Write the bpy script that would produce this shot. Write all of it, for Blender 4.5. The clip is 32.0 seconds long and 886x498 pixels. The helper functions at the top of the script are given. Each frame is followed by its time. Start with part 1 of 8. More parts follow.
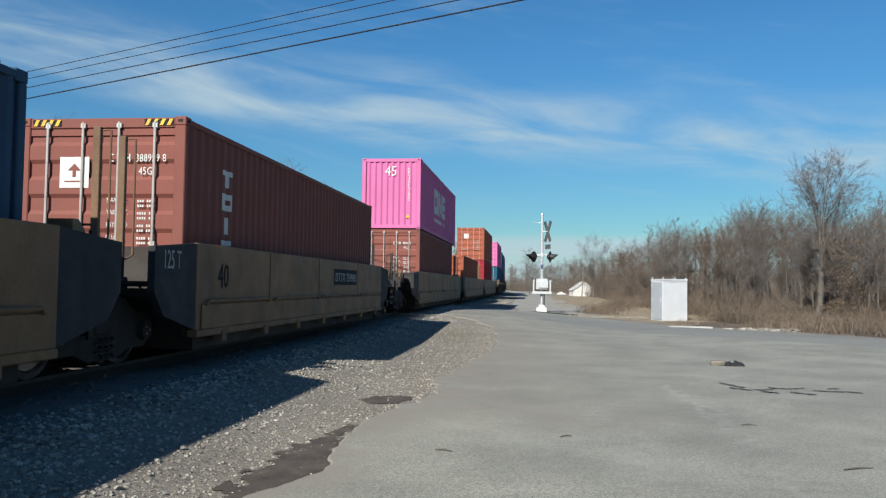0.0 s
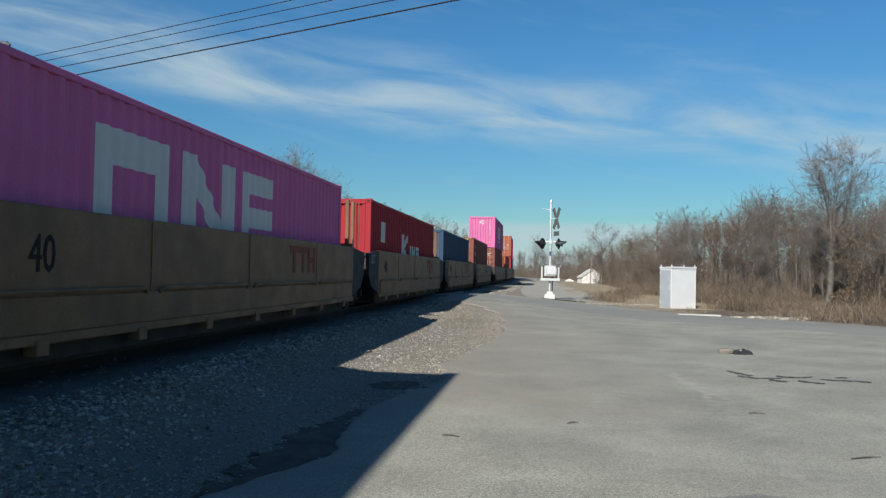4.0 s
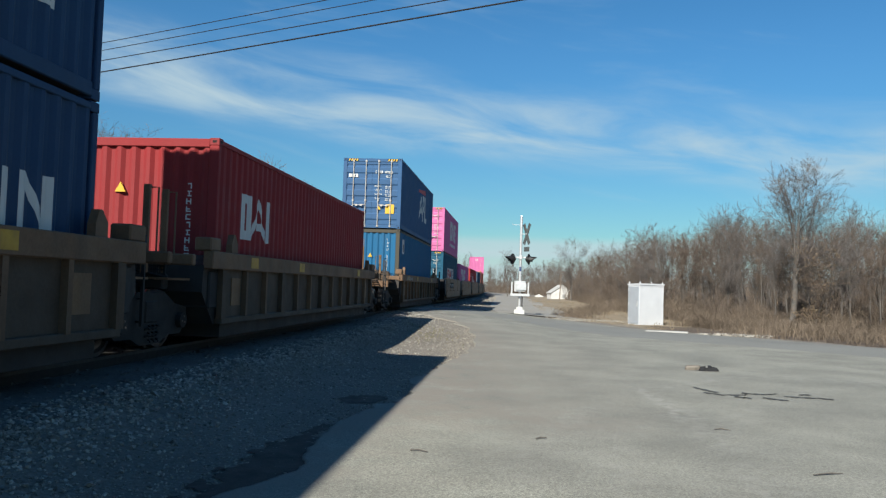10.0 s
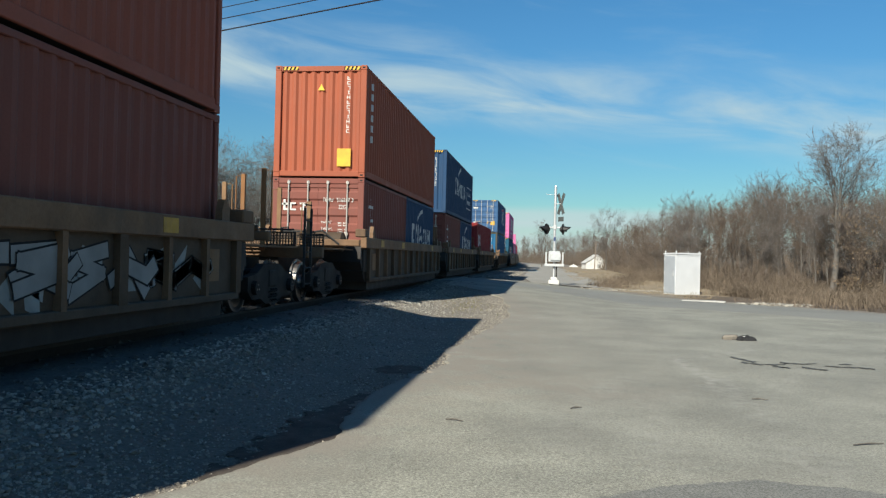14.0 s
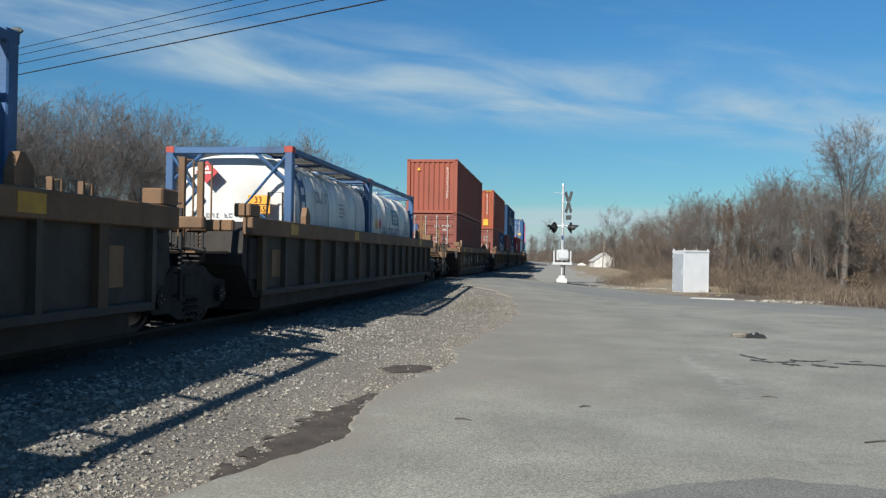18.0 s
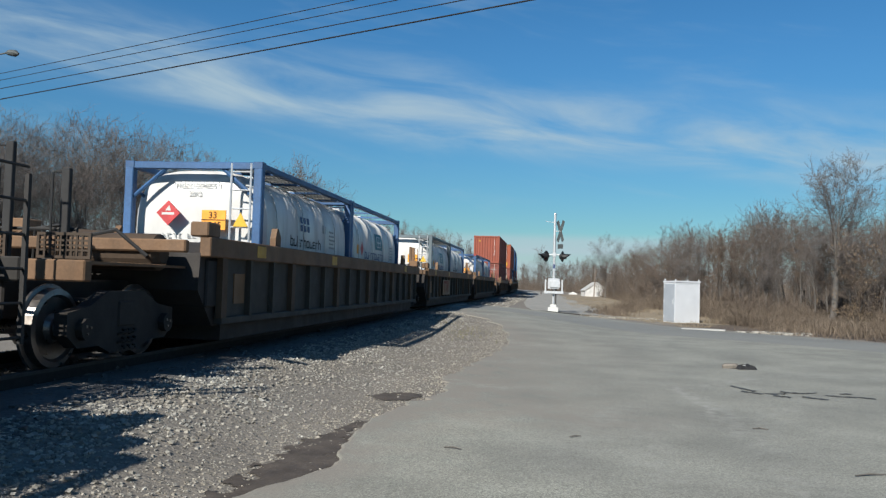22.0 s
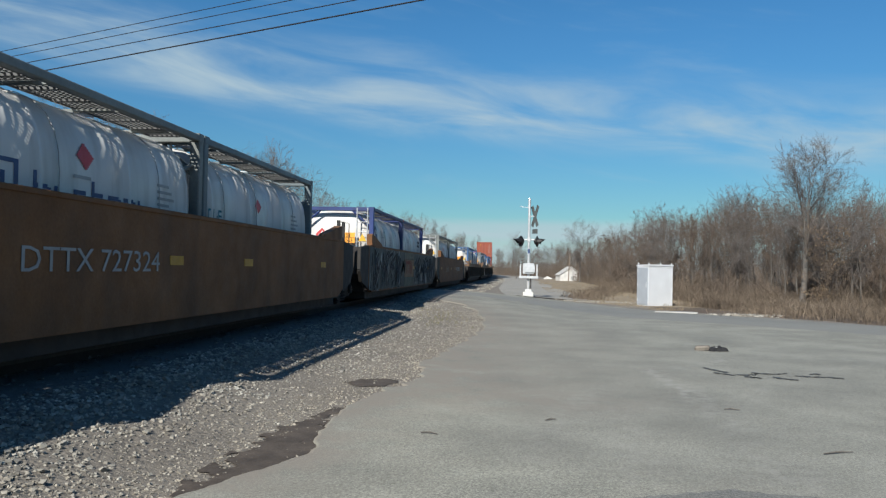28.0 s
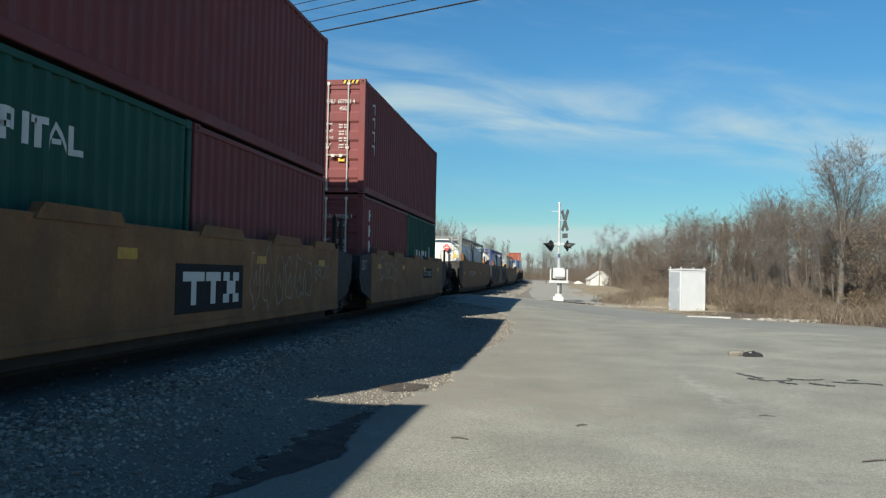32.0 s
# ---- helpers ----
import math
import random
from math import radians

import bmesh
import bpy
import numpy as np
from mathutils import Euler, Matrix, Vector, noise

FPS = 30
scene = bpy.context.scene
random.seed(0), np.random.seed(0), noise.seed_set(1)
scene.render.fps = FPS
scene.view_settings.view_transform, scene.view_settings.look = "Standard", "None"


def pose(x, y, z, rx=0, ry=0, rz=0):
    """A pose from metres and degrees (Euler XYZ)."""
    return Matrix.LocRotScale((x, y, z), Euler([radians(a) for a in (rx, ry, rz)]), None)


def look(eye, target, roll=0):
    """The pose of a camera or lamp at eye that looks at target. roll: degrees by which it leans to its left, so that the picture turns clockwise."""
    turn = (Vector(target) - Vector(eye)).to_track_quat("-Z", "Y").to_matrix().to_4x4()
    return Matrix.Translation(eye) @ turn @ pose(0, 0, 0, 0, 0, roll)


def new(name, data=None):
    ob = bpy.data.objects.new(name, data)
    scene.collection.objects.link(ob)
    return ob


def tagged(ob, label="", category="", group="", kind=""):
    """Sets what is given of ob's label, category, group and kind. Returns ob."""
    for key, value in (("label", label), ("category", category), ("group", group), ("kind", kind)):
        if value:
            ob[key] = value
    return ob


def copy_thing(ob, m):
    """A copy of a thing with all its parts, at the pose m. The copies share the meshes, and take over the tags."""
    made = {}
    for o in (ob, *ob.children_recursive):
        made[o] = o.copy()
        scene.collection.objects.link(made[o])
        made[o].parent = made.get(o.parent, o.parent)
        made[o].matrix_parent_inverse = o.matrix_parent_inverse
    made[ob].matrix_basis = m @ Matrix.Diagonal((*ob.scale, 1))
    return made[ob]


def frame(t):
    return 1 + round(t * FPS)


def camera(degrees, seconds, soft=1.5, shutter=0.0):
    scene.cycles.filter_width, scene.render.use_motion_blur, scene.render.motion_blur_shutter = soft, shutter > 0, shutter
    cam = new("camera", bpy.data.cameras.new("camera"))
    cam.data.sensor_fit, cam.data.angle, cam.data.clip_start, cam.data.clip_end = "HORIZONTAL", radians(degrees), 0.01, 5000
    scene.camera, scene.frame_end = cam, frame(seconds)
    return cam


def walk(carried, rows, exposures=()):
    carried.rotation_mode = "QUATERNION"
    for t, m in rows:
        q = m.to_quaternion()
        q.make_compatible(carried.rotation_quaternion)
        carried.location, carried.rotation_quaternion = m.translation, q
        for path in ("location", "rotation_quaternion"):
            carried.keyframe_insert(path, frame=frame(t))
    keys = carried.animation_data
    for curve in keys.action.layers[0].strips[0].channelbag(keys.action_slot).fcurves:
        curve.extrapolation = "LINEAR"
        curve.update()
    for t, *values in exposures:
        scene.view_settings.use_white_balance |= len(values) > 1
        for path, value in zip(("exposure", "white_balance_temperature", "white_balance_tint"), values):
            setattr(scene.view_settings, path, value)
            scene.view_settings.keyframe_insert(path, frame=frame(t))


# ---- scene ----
# ---------------------------------------------------------------- camera
EYE = (0.0, 0.0, 1.5)
cam = camera(58.32, 32.0, 1.3)
TURNS = [
    (0, 6.81, 2.60, -0.76),
    (0.5, 6.81, 2.60, -1.17),
    (1, 7.12, 2.61, -1.16),
    (1.5, 7.14, 1.93, -1.15),
    (2, 6.81, 1.73, -1.25),
    (2.5, 6.91, 1.95, -1.42),
    (3, 7.40, 1.63, -0.88),
    (3.5, 7.31, 1.59, -1.14),
    (5.5, 7.66, 1.80, -0.99),
    (6, 7.22, 2.14, -1.41),
    (6.5, 6.80, 2.45, -1.73),
    (7, 6.47, 2.78, -1.57),
    (7.5, 6.71, 2.74, -1.49),
    (8, 6.81, 2.62, -1.57),
    (8.5, 6.41, 2.76, -1.63),
    (9, 5.90, 2.80, -1.82),
    (9.5, 5.74, 2.64, -1.75),
    (10, 5.25, 2.68, -1.81),
    (10.5, 5.21, 2.96, -1.59),
    (11, 5.31, 3.05, -1.32),
    (11.5, 5.84, 2.01, -1.02),
    (12, 5.81, 1.78, -1.60),
    (12.5, 6.59, 1.12, -1.57),
    (13, 7.18, 1.00, -1.65),
    (13.5, 7.92, 0.75, -1.27),
    (14, 7.70, 0.51, -1.39),
    (14.5, 7.94, 0.59, -1.55),
    (16.5, 8.00, -0.07, -1.74),
    (17, 8.20, -0.02, -1.47),
    (17.5, 8.33, 0.36, -0.85),
    (18, 8.26, 0.44, -1.02),
    (18.5, 8.57, 1.88, -1.35),
    (19, 8.57, 2.06, -0.96),
    (19.5, 8.88, 1.26, -0.48),
    (20, 8.74, 1.90, -1.13),
    (20.5, 9.11, 2.34, -1.06),
    (21, 9.56, 2.43, -0.93),
    (21.5, 8.91, 2.50, -1.06),
    (22, 7.65, 2.43, -1.73),
    (22.5, 7.08, 2.52, -2.13),
    (23, 7.69, 2.36, -1.81),
    (23.5, 7.23, 2.06, -2.05),
    (24, 6.73, 2.24, -1.92),
    (24.5, 7.37, 2.99, -2.60),
    (25, 6.37, 1.89, -1.87),
    (25.5, 5.37, 1.69, -1.96),
    (27.5, 5.46, 1.42, -0.89),
    (28, 5.87, 1.45, -1.19),
    (28.5, 6.38, 1.85, -1.22),
    (29, 6.60, 1.54, -1.33),
    (29.5, 6.37, 1.88, -1.24),
    (30, 6.84, 1.69, -1.13),
    (30.5, 7.22, 1.33, -0.78),
    (31, 7.60, 1.23, -0.88),
    (31.5, 7.78, 1.44, -0.77),
    (32, 8.01, 1.75, -1.07),
]
EXPOSURES = [(0.0, 0.74, 6300, 8), (3.5, 0.66, 6350, 8), (6.0, 0.86, 6700, 3), (7.5, 0.84, 6450, 6), (9.0, 0.80, 6350, 8), (11.0, 0.86, 6550, 5), (13.0, 0.86, 6700, 4), (15.0, 0.82, 6600, 6), (17.0, 0.72, 6400, 8),
             (19.0, 0.64, 6300, 8), (22.0, 0.62, 6250, 8), (25.0, 0.62, 6250, 8), (29.0, 0.68, 6300, 8), (30.5, 0.80, 6500, 6), (32.0, 0.88, 6650, 4)]
walk(cam, [(t, pose(*EYE, 90 + p, r, y)) for t, y, p, r in TURNS],
     exposures=EXPOSURES)

# ---------------------------------------------------------------- sky and sun
SUN_WAY = Vector((0.535, 1.32, -1.0)).normalized()
SUN_UP = math.asin(-SUN_WAY.z)
SUN_AZ = math.atan2(-SUN_WAY.x, -SUN_WAY.y)

world = bpy.data.worlds.new("sky")
scene.world = world
world.use_nodes = True
wt = world.node_tree
wt.nodes.clear()


def wmath(op, a, b=None, clamp=False):
    n = wt.nodes.new("ShaderNodeMath")
    n.operation = op
    n.use_clamp = clamp
    for i, v in enumerate((a, b)):
        if v is None:
            continue
        if isinstance(v, (int, float)):
            n.inputs[i].default_value = v
        else:
            wt.links.new(v, n.inputs[i])
    return n.outputs[0]


def wramp(value, lo, hi):
    n = wt.nodes.new("ShaderNodeMapRange")
    n.interpolation_type = "SMOOTHSTEP"
    wt.links.new(value, n.inputs[0])
    n.inputs[1].default_value, n.inputs[2].default_value = lo, hi
    return n.outputs[0]


sky = wt.nodes.new("ShaderNodeTexSky")
sky.sky_type = "NISHITA"
sky.sun_disc = False
sky.sun_elevation = SUN_UP
sky.sun_rotation = SUN_AZ
sky.altitude = 150
sky.air_density, sky.dust_density, sky.ozone_density = 1.0, 0.25, 2.4
# cirrus: streaks on a high layer, laid over the sky's colour
tc = wt.nodes.new("ShaderNodeTexCoord")
sep = wt.nodes.new("ShaderNodeSeparateXYZ")
wt.links.new(tc.outputs["Generated"], sep.inputs[0])
X, Y, Z = sep.outputs
az = wmath("ARCTAN2", X, Y)
el = wmath("ARCSINE", Z)
comb = wt.nodes.new("ShaderNodeCombineXYZ")
wt.links.new(wmath("MULTIPLY", az, 2.6), comb.inputs[0])
wt.links.new(wmath("MULTIPLY", wmath("ADD", el, wmath("MULTIPLY", az, 0.13)), 13.0), comb.inputs[1])
streak = wt.nodes.new("ShaderNodeTexNoise")
wt.links.new(comb.outputs[0], streak.inputs["Vector"])
for k, v in (("Scale", 1.6), ("Detail", 7.0), ("Roughness", 0.55), ("Distortion", 0.5)):
    streak.inputs[k].default_value = v
# the long band that sinks slowly to the east, thin veils elsewhere, pale haze low down
line = wmath("SUBTRACT", el, wmath("SUBTRACT", 0.190, wmath("MULTIPLY", az, 0.10)))
band = wmath("MULTIPLY", wramp(line, -0.048, -0.008), wmath("SUBTRACT", 1.0, wramp(line, 0.005, 0.085)))
veil = wmath("MULTIPLY", wramp(streak.outputs[0], 0.50, 0.80), 0.20)
body = wmath("MULTIPLY", wramp(streak.outputs[0], 0.30, 0.68), band)
bank = wmath("MULTIPLY", wmath("SUBTRACT", 1.0, wramp(wmath("ABSOLUTE", wmath("SUBTRACT", el, 0.050)), 0.004, 0.018)), wramp(streak.outputs[0], 0.20, 0.50))
haze = wmath("MULTIPLY", wmath("SUBTRACT", 1.0, wramp(el, 0.020, 0.055)), 0.80)
cover = wmath("ADD", wmath("ADD", wmath("MULTIPLY", body, 0.70), wmath("ADD", veil, wmath("MULTIPLY", bank, 0.7))), haze, True)
mix = wt.nodes.new("ShaderNodeMixRGB")
mix.inputs[2].default_value = (5.7, 7.0, 7.6, 1)
wt.links.new(cover, mix.inputs[0])
hue = wt.nodes.new("ShaderNodeHueSaturation")
hue.inputs["Saturation"].default_value = 1.15
hue.inputs["Value"].default_value = 1.0
tint = wt.nodes.new("ShaderNodeMixRGB")
tint.blend_type = "MULTIPLY"
tint.inputs[0].default_value = 1.0
level = wt.nodes.new("ShaderNodeMixRGB")
level.inputs[1].default_value = (0.57, 0.79, 0.84, 1)
level.inputs[2].default_value = (0.84, 1.085, 1.21, 1)
wt.links.new(wramp(el, 0.0, 0.32), level.inputs[0])
wt.links.new(level.outputs[0], tint.inputs[2])
wt.links.new(sky.outputs[0], tint.inputs[1])
wt.links.new(tint.outputs[0], hue.inputs["Color"])
wt.links.new(hue.outputs[0], mix.inputs[1])
bg = wt.nodes.new("ShaderNodeBackground")
bg.inputs["Strength"].default_value = 0.053
wt.links.new(mix.outputs[0], bg.inputs["Color"])
wout = wt.nodes.new("ShaderNodeOutputWorld")
wt.links.new(bg.outputs[0], wout.inputs[0])

sun = new("sun", bpy.data.lights.new("sun", "SUN"))
sun.data.energy, sun.data.angle, sun.data.color = 5.0, radians(0.55), (1.0, 0.94, 0.84)
sun.matrix_world = look((-30, -60, 60), Vector((-30, -60, 60)) + SUN_WAY)


# ---------------------------------------------------------------- materials
def material(name, base, rough=0.6, metal=0.0, second=None, scale=3.0, spots=0.5, grain=0.0, grain_scale=60.0,
             bump=0.0, bump_scale=40.0, dirt=None, dirt_amount=0.0, stretch=(1, 1, 1), coords="Object", vary=0.0, mottle=None, streak=(1.2, 1.2, 0.35), island=0.0, wear=None, crisp=0.2, sheen=0.35):
    """A painted or natural surface: two colours mixed by broad stains, fine grain, an optional streaked dirt, and relief."""
    m = bpy.data.materials.new(name)
    m.use_nodes = True
    t = m.node_tree
    p = t.nodes["Principled BSDF"]
    p.inputs["Roughness"].default_value, p.inputs["Metallic"].default_value = rough, metal
    p.inputs["Specular IOR Level"].default_value = sheen
    co = t.nodes.new("ShaderNodeTexCoord").outputs[coords]
    if coords == "Object" and vary >= 0:
        # each repeat takes its own stretch of the pattern
        info = t.nodes.new("ShaderNodeObjectInfo")
        off = t.nodes.new("ShaderNodeVectorMath")
        off.operation = "MULTIPLY_ADD"
        t.links.new(info.outputs["Random"], off.inputs[0])
        off.inputs[1].default_value = (37, 53, 71)
        t.links.new(co, off.inputs[2])
        co = off.outputs[0]
    mp = t.nodes.new("ShaderNodeMapping")
    mp.inputs["Scale"].default_value = stretch
    t.links.new(co, mp.inputs[0])

    def tex(s, detail=5.0, src=None, rough=0.5):
        n = t.nodes.new("ShaderNodeTexNoise")
        n.inputs["Roughness"].default_value = rough
        n.inputs["Scale"].default_value, n.inputs["Detail"].default_value = s, detail
        t.links.new(src or mp.outputs[0], n.inputs["Vector"])
        return n.outputs[0]

    def ramp(v, lo, hi, top=1.0):
        n = t.nodes.new("ShaderNodeMapRange")
        t.links.new(v, n.inputs[0])
        n.inputs[1].default_value, n.inputs[2].default_value, n.inputs[4].default_value = lo, hi, top
        return n.outputs[0]

    def blend(f, a, b, kind="MIX"):
        n = t.nodes.new("ShaderNodeMixRGB")
        n.blend_type = kind
        for i, v in enumerate((f, a, b)):
            if isinstance(v, (int, float)):
                n.inputs[i].default_value = v
            elif isinstance(v, (tuple, list)):
                n.inputs[i].default_value = (*v, 1)
            else:
                t.links.new(v, n.inputs[i])
        return n.outputs[0]

    col = blend(ramp(tex(scale), 0.5 - 0.22, 0.5 + 0.22, spots * 2), tuple(base), tuple(second or [c * 0.7 for c in base]))
    if mottle:
        col = blend(mottle[1], col, blend(ramp(tex(mottle[0], 8.0), 0.35, 0.65), (0.35, 0.35, 0.35), (1.5, 1.5, 1.45)), "MULTIPLY")
    if grain:
        col = blend(grain, col, blend(ramp(tex(grain_scale, 8.0, None, 0.72), 0.5 - crisp, 0.5 + crisp), (0.25, 0.25, 0.25), (1.6, 1.6, 1.6)), "MULTIPLY")
    if dirt:
        streaks = t.nodes.new("ShaderNodeMapping")
        streaks.inputs["Scale"].default_value = streak
        t.links.new(co, streaks.inputs[0])
        col = blend(ramp(tex(1.6, 6.0, streaks.outputs[0]), 0.48, 0.75, dirt_amount), col, tuple(dirt))
    if island:
        # every loose piece has its own tone
        geo = t.nodes.new("ShaderNodeNewGeometry")
        col = blend(island, col, blend(geo.outputs["Random Per Island"], (0.42, 0.41, 0.39), (1.7, 1.67, 1.58)), "MULTIPLY")
    if wear:
        # dust, coarse grit and scuffs where the lot has them
        at = t.nodes.new("ShaderNodeVertexColor")
        at.layer_name = "wear"
        split = t.nodes.new("ShaderNodeSeparateColor")
        t.links.new(at.outputs[0], split.inputs[0])
        dust = t.nodes.new("ShaderNodeMath")
        dust.operation = "MULTIPLY"
        t.links.new(split.outputs[0], dust.inputs[0])
        t.links.new(ramp(tex(2.2, 9.0, None, 0.65), 0.34, 0.56), dust.inputs[1])
        col = blend(dust.outputs[0], col, wear[0])
        speck = blend(ramp(tex(70.0, 8.0, None, 0.8), 0.36, 0.66), (0.60, 0.60, 0.60), (1.8, 1.8, 1.74))
        col = blend(split.outputs[1], col, blend(1.0, col, speck, "MULTIPLY"))
        scuff = t.nodes.new("ShaderNodeMath")
        scuff.operation = "MULTIPLY"
        t.links.new(split.outputs[2], scuff.inputs[0])
        t.links.new(ramp(tex(6.0, 6.0), 0.42, 0.62), scuff.inputs[1])
        col = blend(scuff.outputs[0], col, wear[1])
    t.links.new(col, p.inputs["Base Color"])
    r = t.nodes.new("ShaderNodeMapRange")
    t.links.new(tex(scale * 2.7), r.inputs[0])
    r.inputs[1].default_value, r.inputs[2].default_value = 0.25, 0.75
    r.inputs[3].default_value, r.inputs[4].default_value = max(0.03, rough - 0.1), min(1.0, rough + 0.12)
    t.links.new(r.outputs[0], p.inputs["Roughness"])
    if bump:
        b = t.nodes.new("ShaderNodeBump")
        b.inputs["Strength"].default_value = 1.0
        b.inputs["Distance"].default_value = bump
        t.links.new(tex(bump_scale, 6.0), b.inputs["Height"])
        t.links.new(b.outputs[0], p.inputs["Normal"])
    return m


PAINT = {}


def paint(name, rgb, rust=0.35):
    """Weathered container paint."""
    if name not in PAINT:
        rgb = [c * 0.74 for c in rgb]
        PAINT[name] = material("paint_" + name, rgb, 0.66, sheen=0.16, second=[c * 0.8 + 0.01 for c in rgb], scale=0.9, spots=0.4,
                               grain=0.12, grain_scale=35, dirt=[c * 0.45 + 0.03 for c in rgb], dirt_amount=rust,
                               bump=0.003, bump_scale=4.0)
    return PAINT[name]


def dirty(name, rgb, rough=0.75, amount=0.6):
    rgb = [c * 0.75 for c in rgb]
    return material(name, rgb, rough, second=[c * 0.62 for c in rgb], scale=1.4, spots=0.5, grain=0.25, grain_scale=25,
                    dirt=(0.045, 0.035, 0.026), dirt_amount=amount, bump=0.002, bump_scale=30)


M_TAN = dirty("car_paint_tan", (0.275, 0.152, 0.070), 0.6, amount=0.45)
M_BROWN = dirty("car_paint_ribbed", (0.245, 0.142, 0.078), amount=0.6)
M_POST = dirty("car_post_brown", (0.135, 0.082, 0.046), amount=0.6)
M_ORANGE = dirty("car_paint_orange_brown", (0.25, 0.115, 0.045), amount=0.45)
M_TAN2 = dirty("car_paint_ochre", (0.300, 0.142, 0.056), amount=0.45)
# recessed webs and their ribs, coloured darker than the top rail
M_WEB = dirty("car_web_dark", (0.074, 0.065, 0.054), amount=0.4)
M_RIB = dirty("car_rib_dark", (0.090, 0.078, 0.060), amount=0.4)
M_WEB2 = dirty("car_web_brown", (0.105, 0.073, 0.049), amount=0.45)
M_GRATE = dirty("walkway_steel", (0.16, 0.165, 0.165), 0.6, 0.3)
M_GRIMY = dirty("car_grimy_brown", (0.085, 0.056, 0.036), amount=0.5)
M_DARK = dirty("car_black", (0.032, 0.032, 0.033), amount=0.5)
M_NAVY = dirty("car_end_navy", (0.024, 0.027, 0.034), amount=0.4)
M_UNDER = dirty("underframe_grime", (0.042, 0.036, 0.033))
M_TRUCK = dirty("truck_casting_black", (0.024, 0.022, 0.021), amount=0.5)
M_STEEL = material("wheel_steel", (0.27, 0.255, 0.245), 0.32, 0.85, second=(0.10, 0.085, 0.075), scale=3)
M_GALV = material("galvanised_steel", (0.60, 0.61, 0.62), 0.45, 0.55, second=(0.45, 0.46, 0.47), scale=7, grain=0.1)
M_BAR = material("door_bar_zinc", (0.44, 0.44, 0.42), 0.45, 0.35, second=(0.36, 0.30, 0.26), scale=5, spots=0.4)
M_WHITE = material("white_marking", (0.52, 0.52, 0.50), 0.6, second=(0.46, 0.46, 0.44), scale=5, spots=0.35)
M_GREY = material("grey_marking", (0.32, 0.33, 0.33), 0.6, scale=5)
M_YELLOW = material("yellow_marking", (0.62, 0.38, 0.03), 0.5, second=(0.48, 0.28, 0.03), scale=6)
M_AMBER = material("amber_reflector", (0.46, 0.26, 0.02), 0.5, second=(0.30, 0.16, 0.02), scale=6)
M_REDMARK = material("red_marking", (0.50, 0.055, 0.06), 0.5, scale=6)
M_PLACARD = material("orange_plate", (0.85, 0.36, 0.04), 0.5, scale=6)
M_BLACKMARK = material("black_marking", (0.016, 0.016, 0.017), 0.95, scale=6)
M_NAVYMARK = material("navy_marking", (0.03, 0.06, 0.16), 0.5, scale=6)
M_TEALMARK = material("teal_marking", (0.02, 0.16, 0.20), 0.5, scale=6)
M_TANK = material("tank_cladding_white", (0.55, 0.54, 0.52), 0.40, second=(0.48, 0.47, 0.455), scale=1.2, spots=0.35,
                  dirt=(0.24, 0.215, 0.185), dirt_amount=0.55, streak=(0.8, 3.0, 0.5), bump=0.004, bump_scale=3.0)
M_RUBBER = material("rubber_hose", (0.02, 0.02, 0.02), 0.8, scale=8)
M_RAIL = material("rail_steel", (0.022, 0.018, 0.016), 0.85, 0.0, second=(0.016, 0.013, 0.012), scale=6)
M_RAILTOP = material("rail_head", (0.05, 0.045, 0.042), 0.75, 0.1, scale=6)
# fouled ballast; the shade under the train is put into its colour too
M_FOULED_SHADE = material("fouled_ballast_shaded", (0.125, 0.118, 0.112), 0.95, second=(0.080, 0.075, 0.071), scale=1.2, grain=0.5, grain_scale=24, bump=0.03, bump_scale=20, vary=-1)
M_TIE = material("creosote_tie", (0.09, 0.07, 0.055), 0.9, second=(0.05, 0.042, 0.036), scale=5, grain=0.4, grain_scale=30)
M_STONE = material("ballast_stone", (0.255, 0.250, 0.235), 0.92, second=(0.175, 0.158, 0.137), scale=1.1, grain=0.3,
                   grain_scale=45, bump=0.003, bump_scale=90, vary=-1, island=0.85)
M_PEBBLE = material("brown_pebble", (0.255, 0.238, 0.208), 0.92, second=(0.195, 0.175, 0.150), scale=3.0, grain=0.3, vary=-1, island=0.85)
M_ASPHALT = material("old_asphalt", (0.216, 0.214, 0.187), 0.93, second=(0.180, 0.178, 0.156), scale=0.28, spots=0.5, mottle=(0.8, 0.26), crisp=0.11, grain=0.5,
                     grain_scale=62, bump=0.0012, bump_scale=260, vary=-1, wear=((0.188, 0.170, 0.146), (0.27, 0.265, 0.24)))
M_PATCH = material("darker_asphalt", (0.168, 0.168, 0.156), 0.93, second=(0.142, 0.142, 0.132), scale=0.6, mottle=(1.3, 0.15), crisp=0.11, grain=0.6,
                   grain_scale=60, bump=0.002, bump_scale=260, vary=-1)
M_ROAD = material("road_asphalt", (0.182, 0.183, 0.170), 0.9, second=(0.158, 0.159, 0.149), scale=0.35, grain=0.35,
                  grain_scale=60, bump=0.004, bump_scale=120, vary=-1)
M_DIRT = material("gravelly_dirt", (0.190, 0.170, 0.144), 0.95, second=(0.140, 0.124, 0.106), scale=0.6, grain=0.5, grain_scale=22,
                  bump=0.03, bump_scale=18, vary=-1)
M_LANE = material("pale_gravel_lane", (0.275, 0.265, 0.240), 0.95, second=(0.205, 0.195, 0.175), scale=0.7, grain=0.4, grain_scale=20, vary=-1)
M_WET = material("damp_mud", (0.084, 0.068, 0.056), 0.85, second=(0.046, 0.037, 0.031), scale=2.6, grain=0.5, grain_scale=45, mottle=(5.0, 0.3),
                 bump=0.003, bump_scale=40, vary=-1)
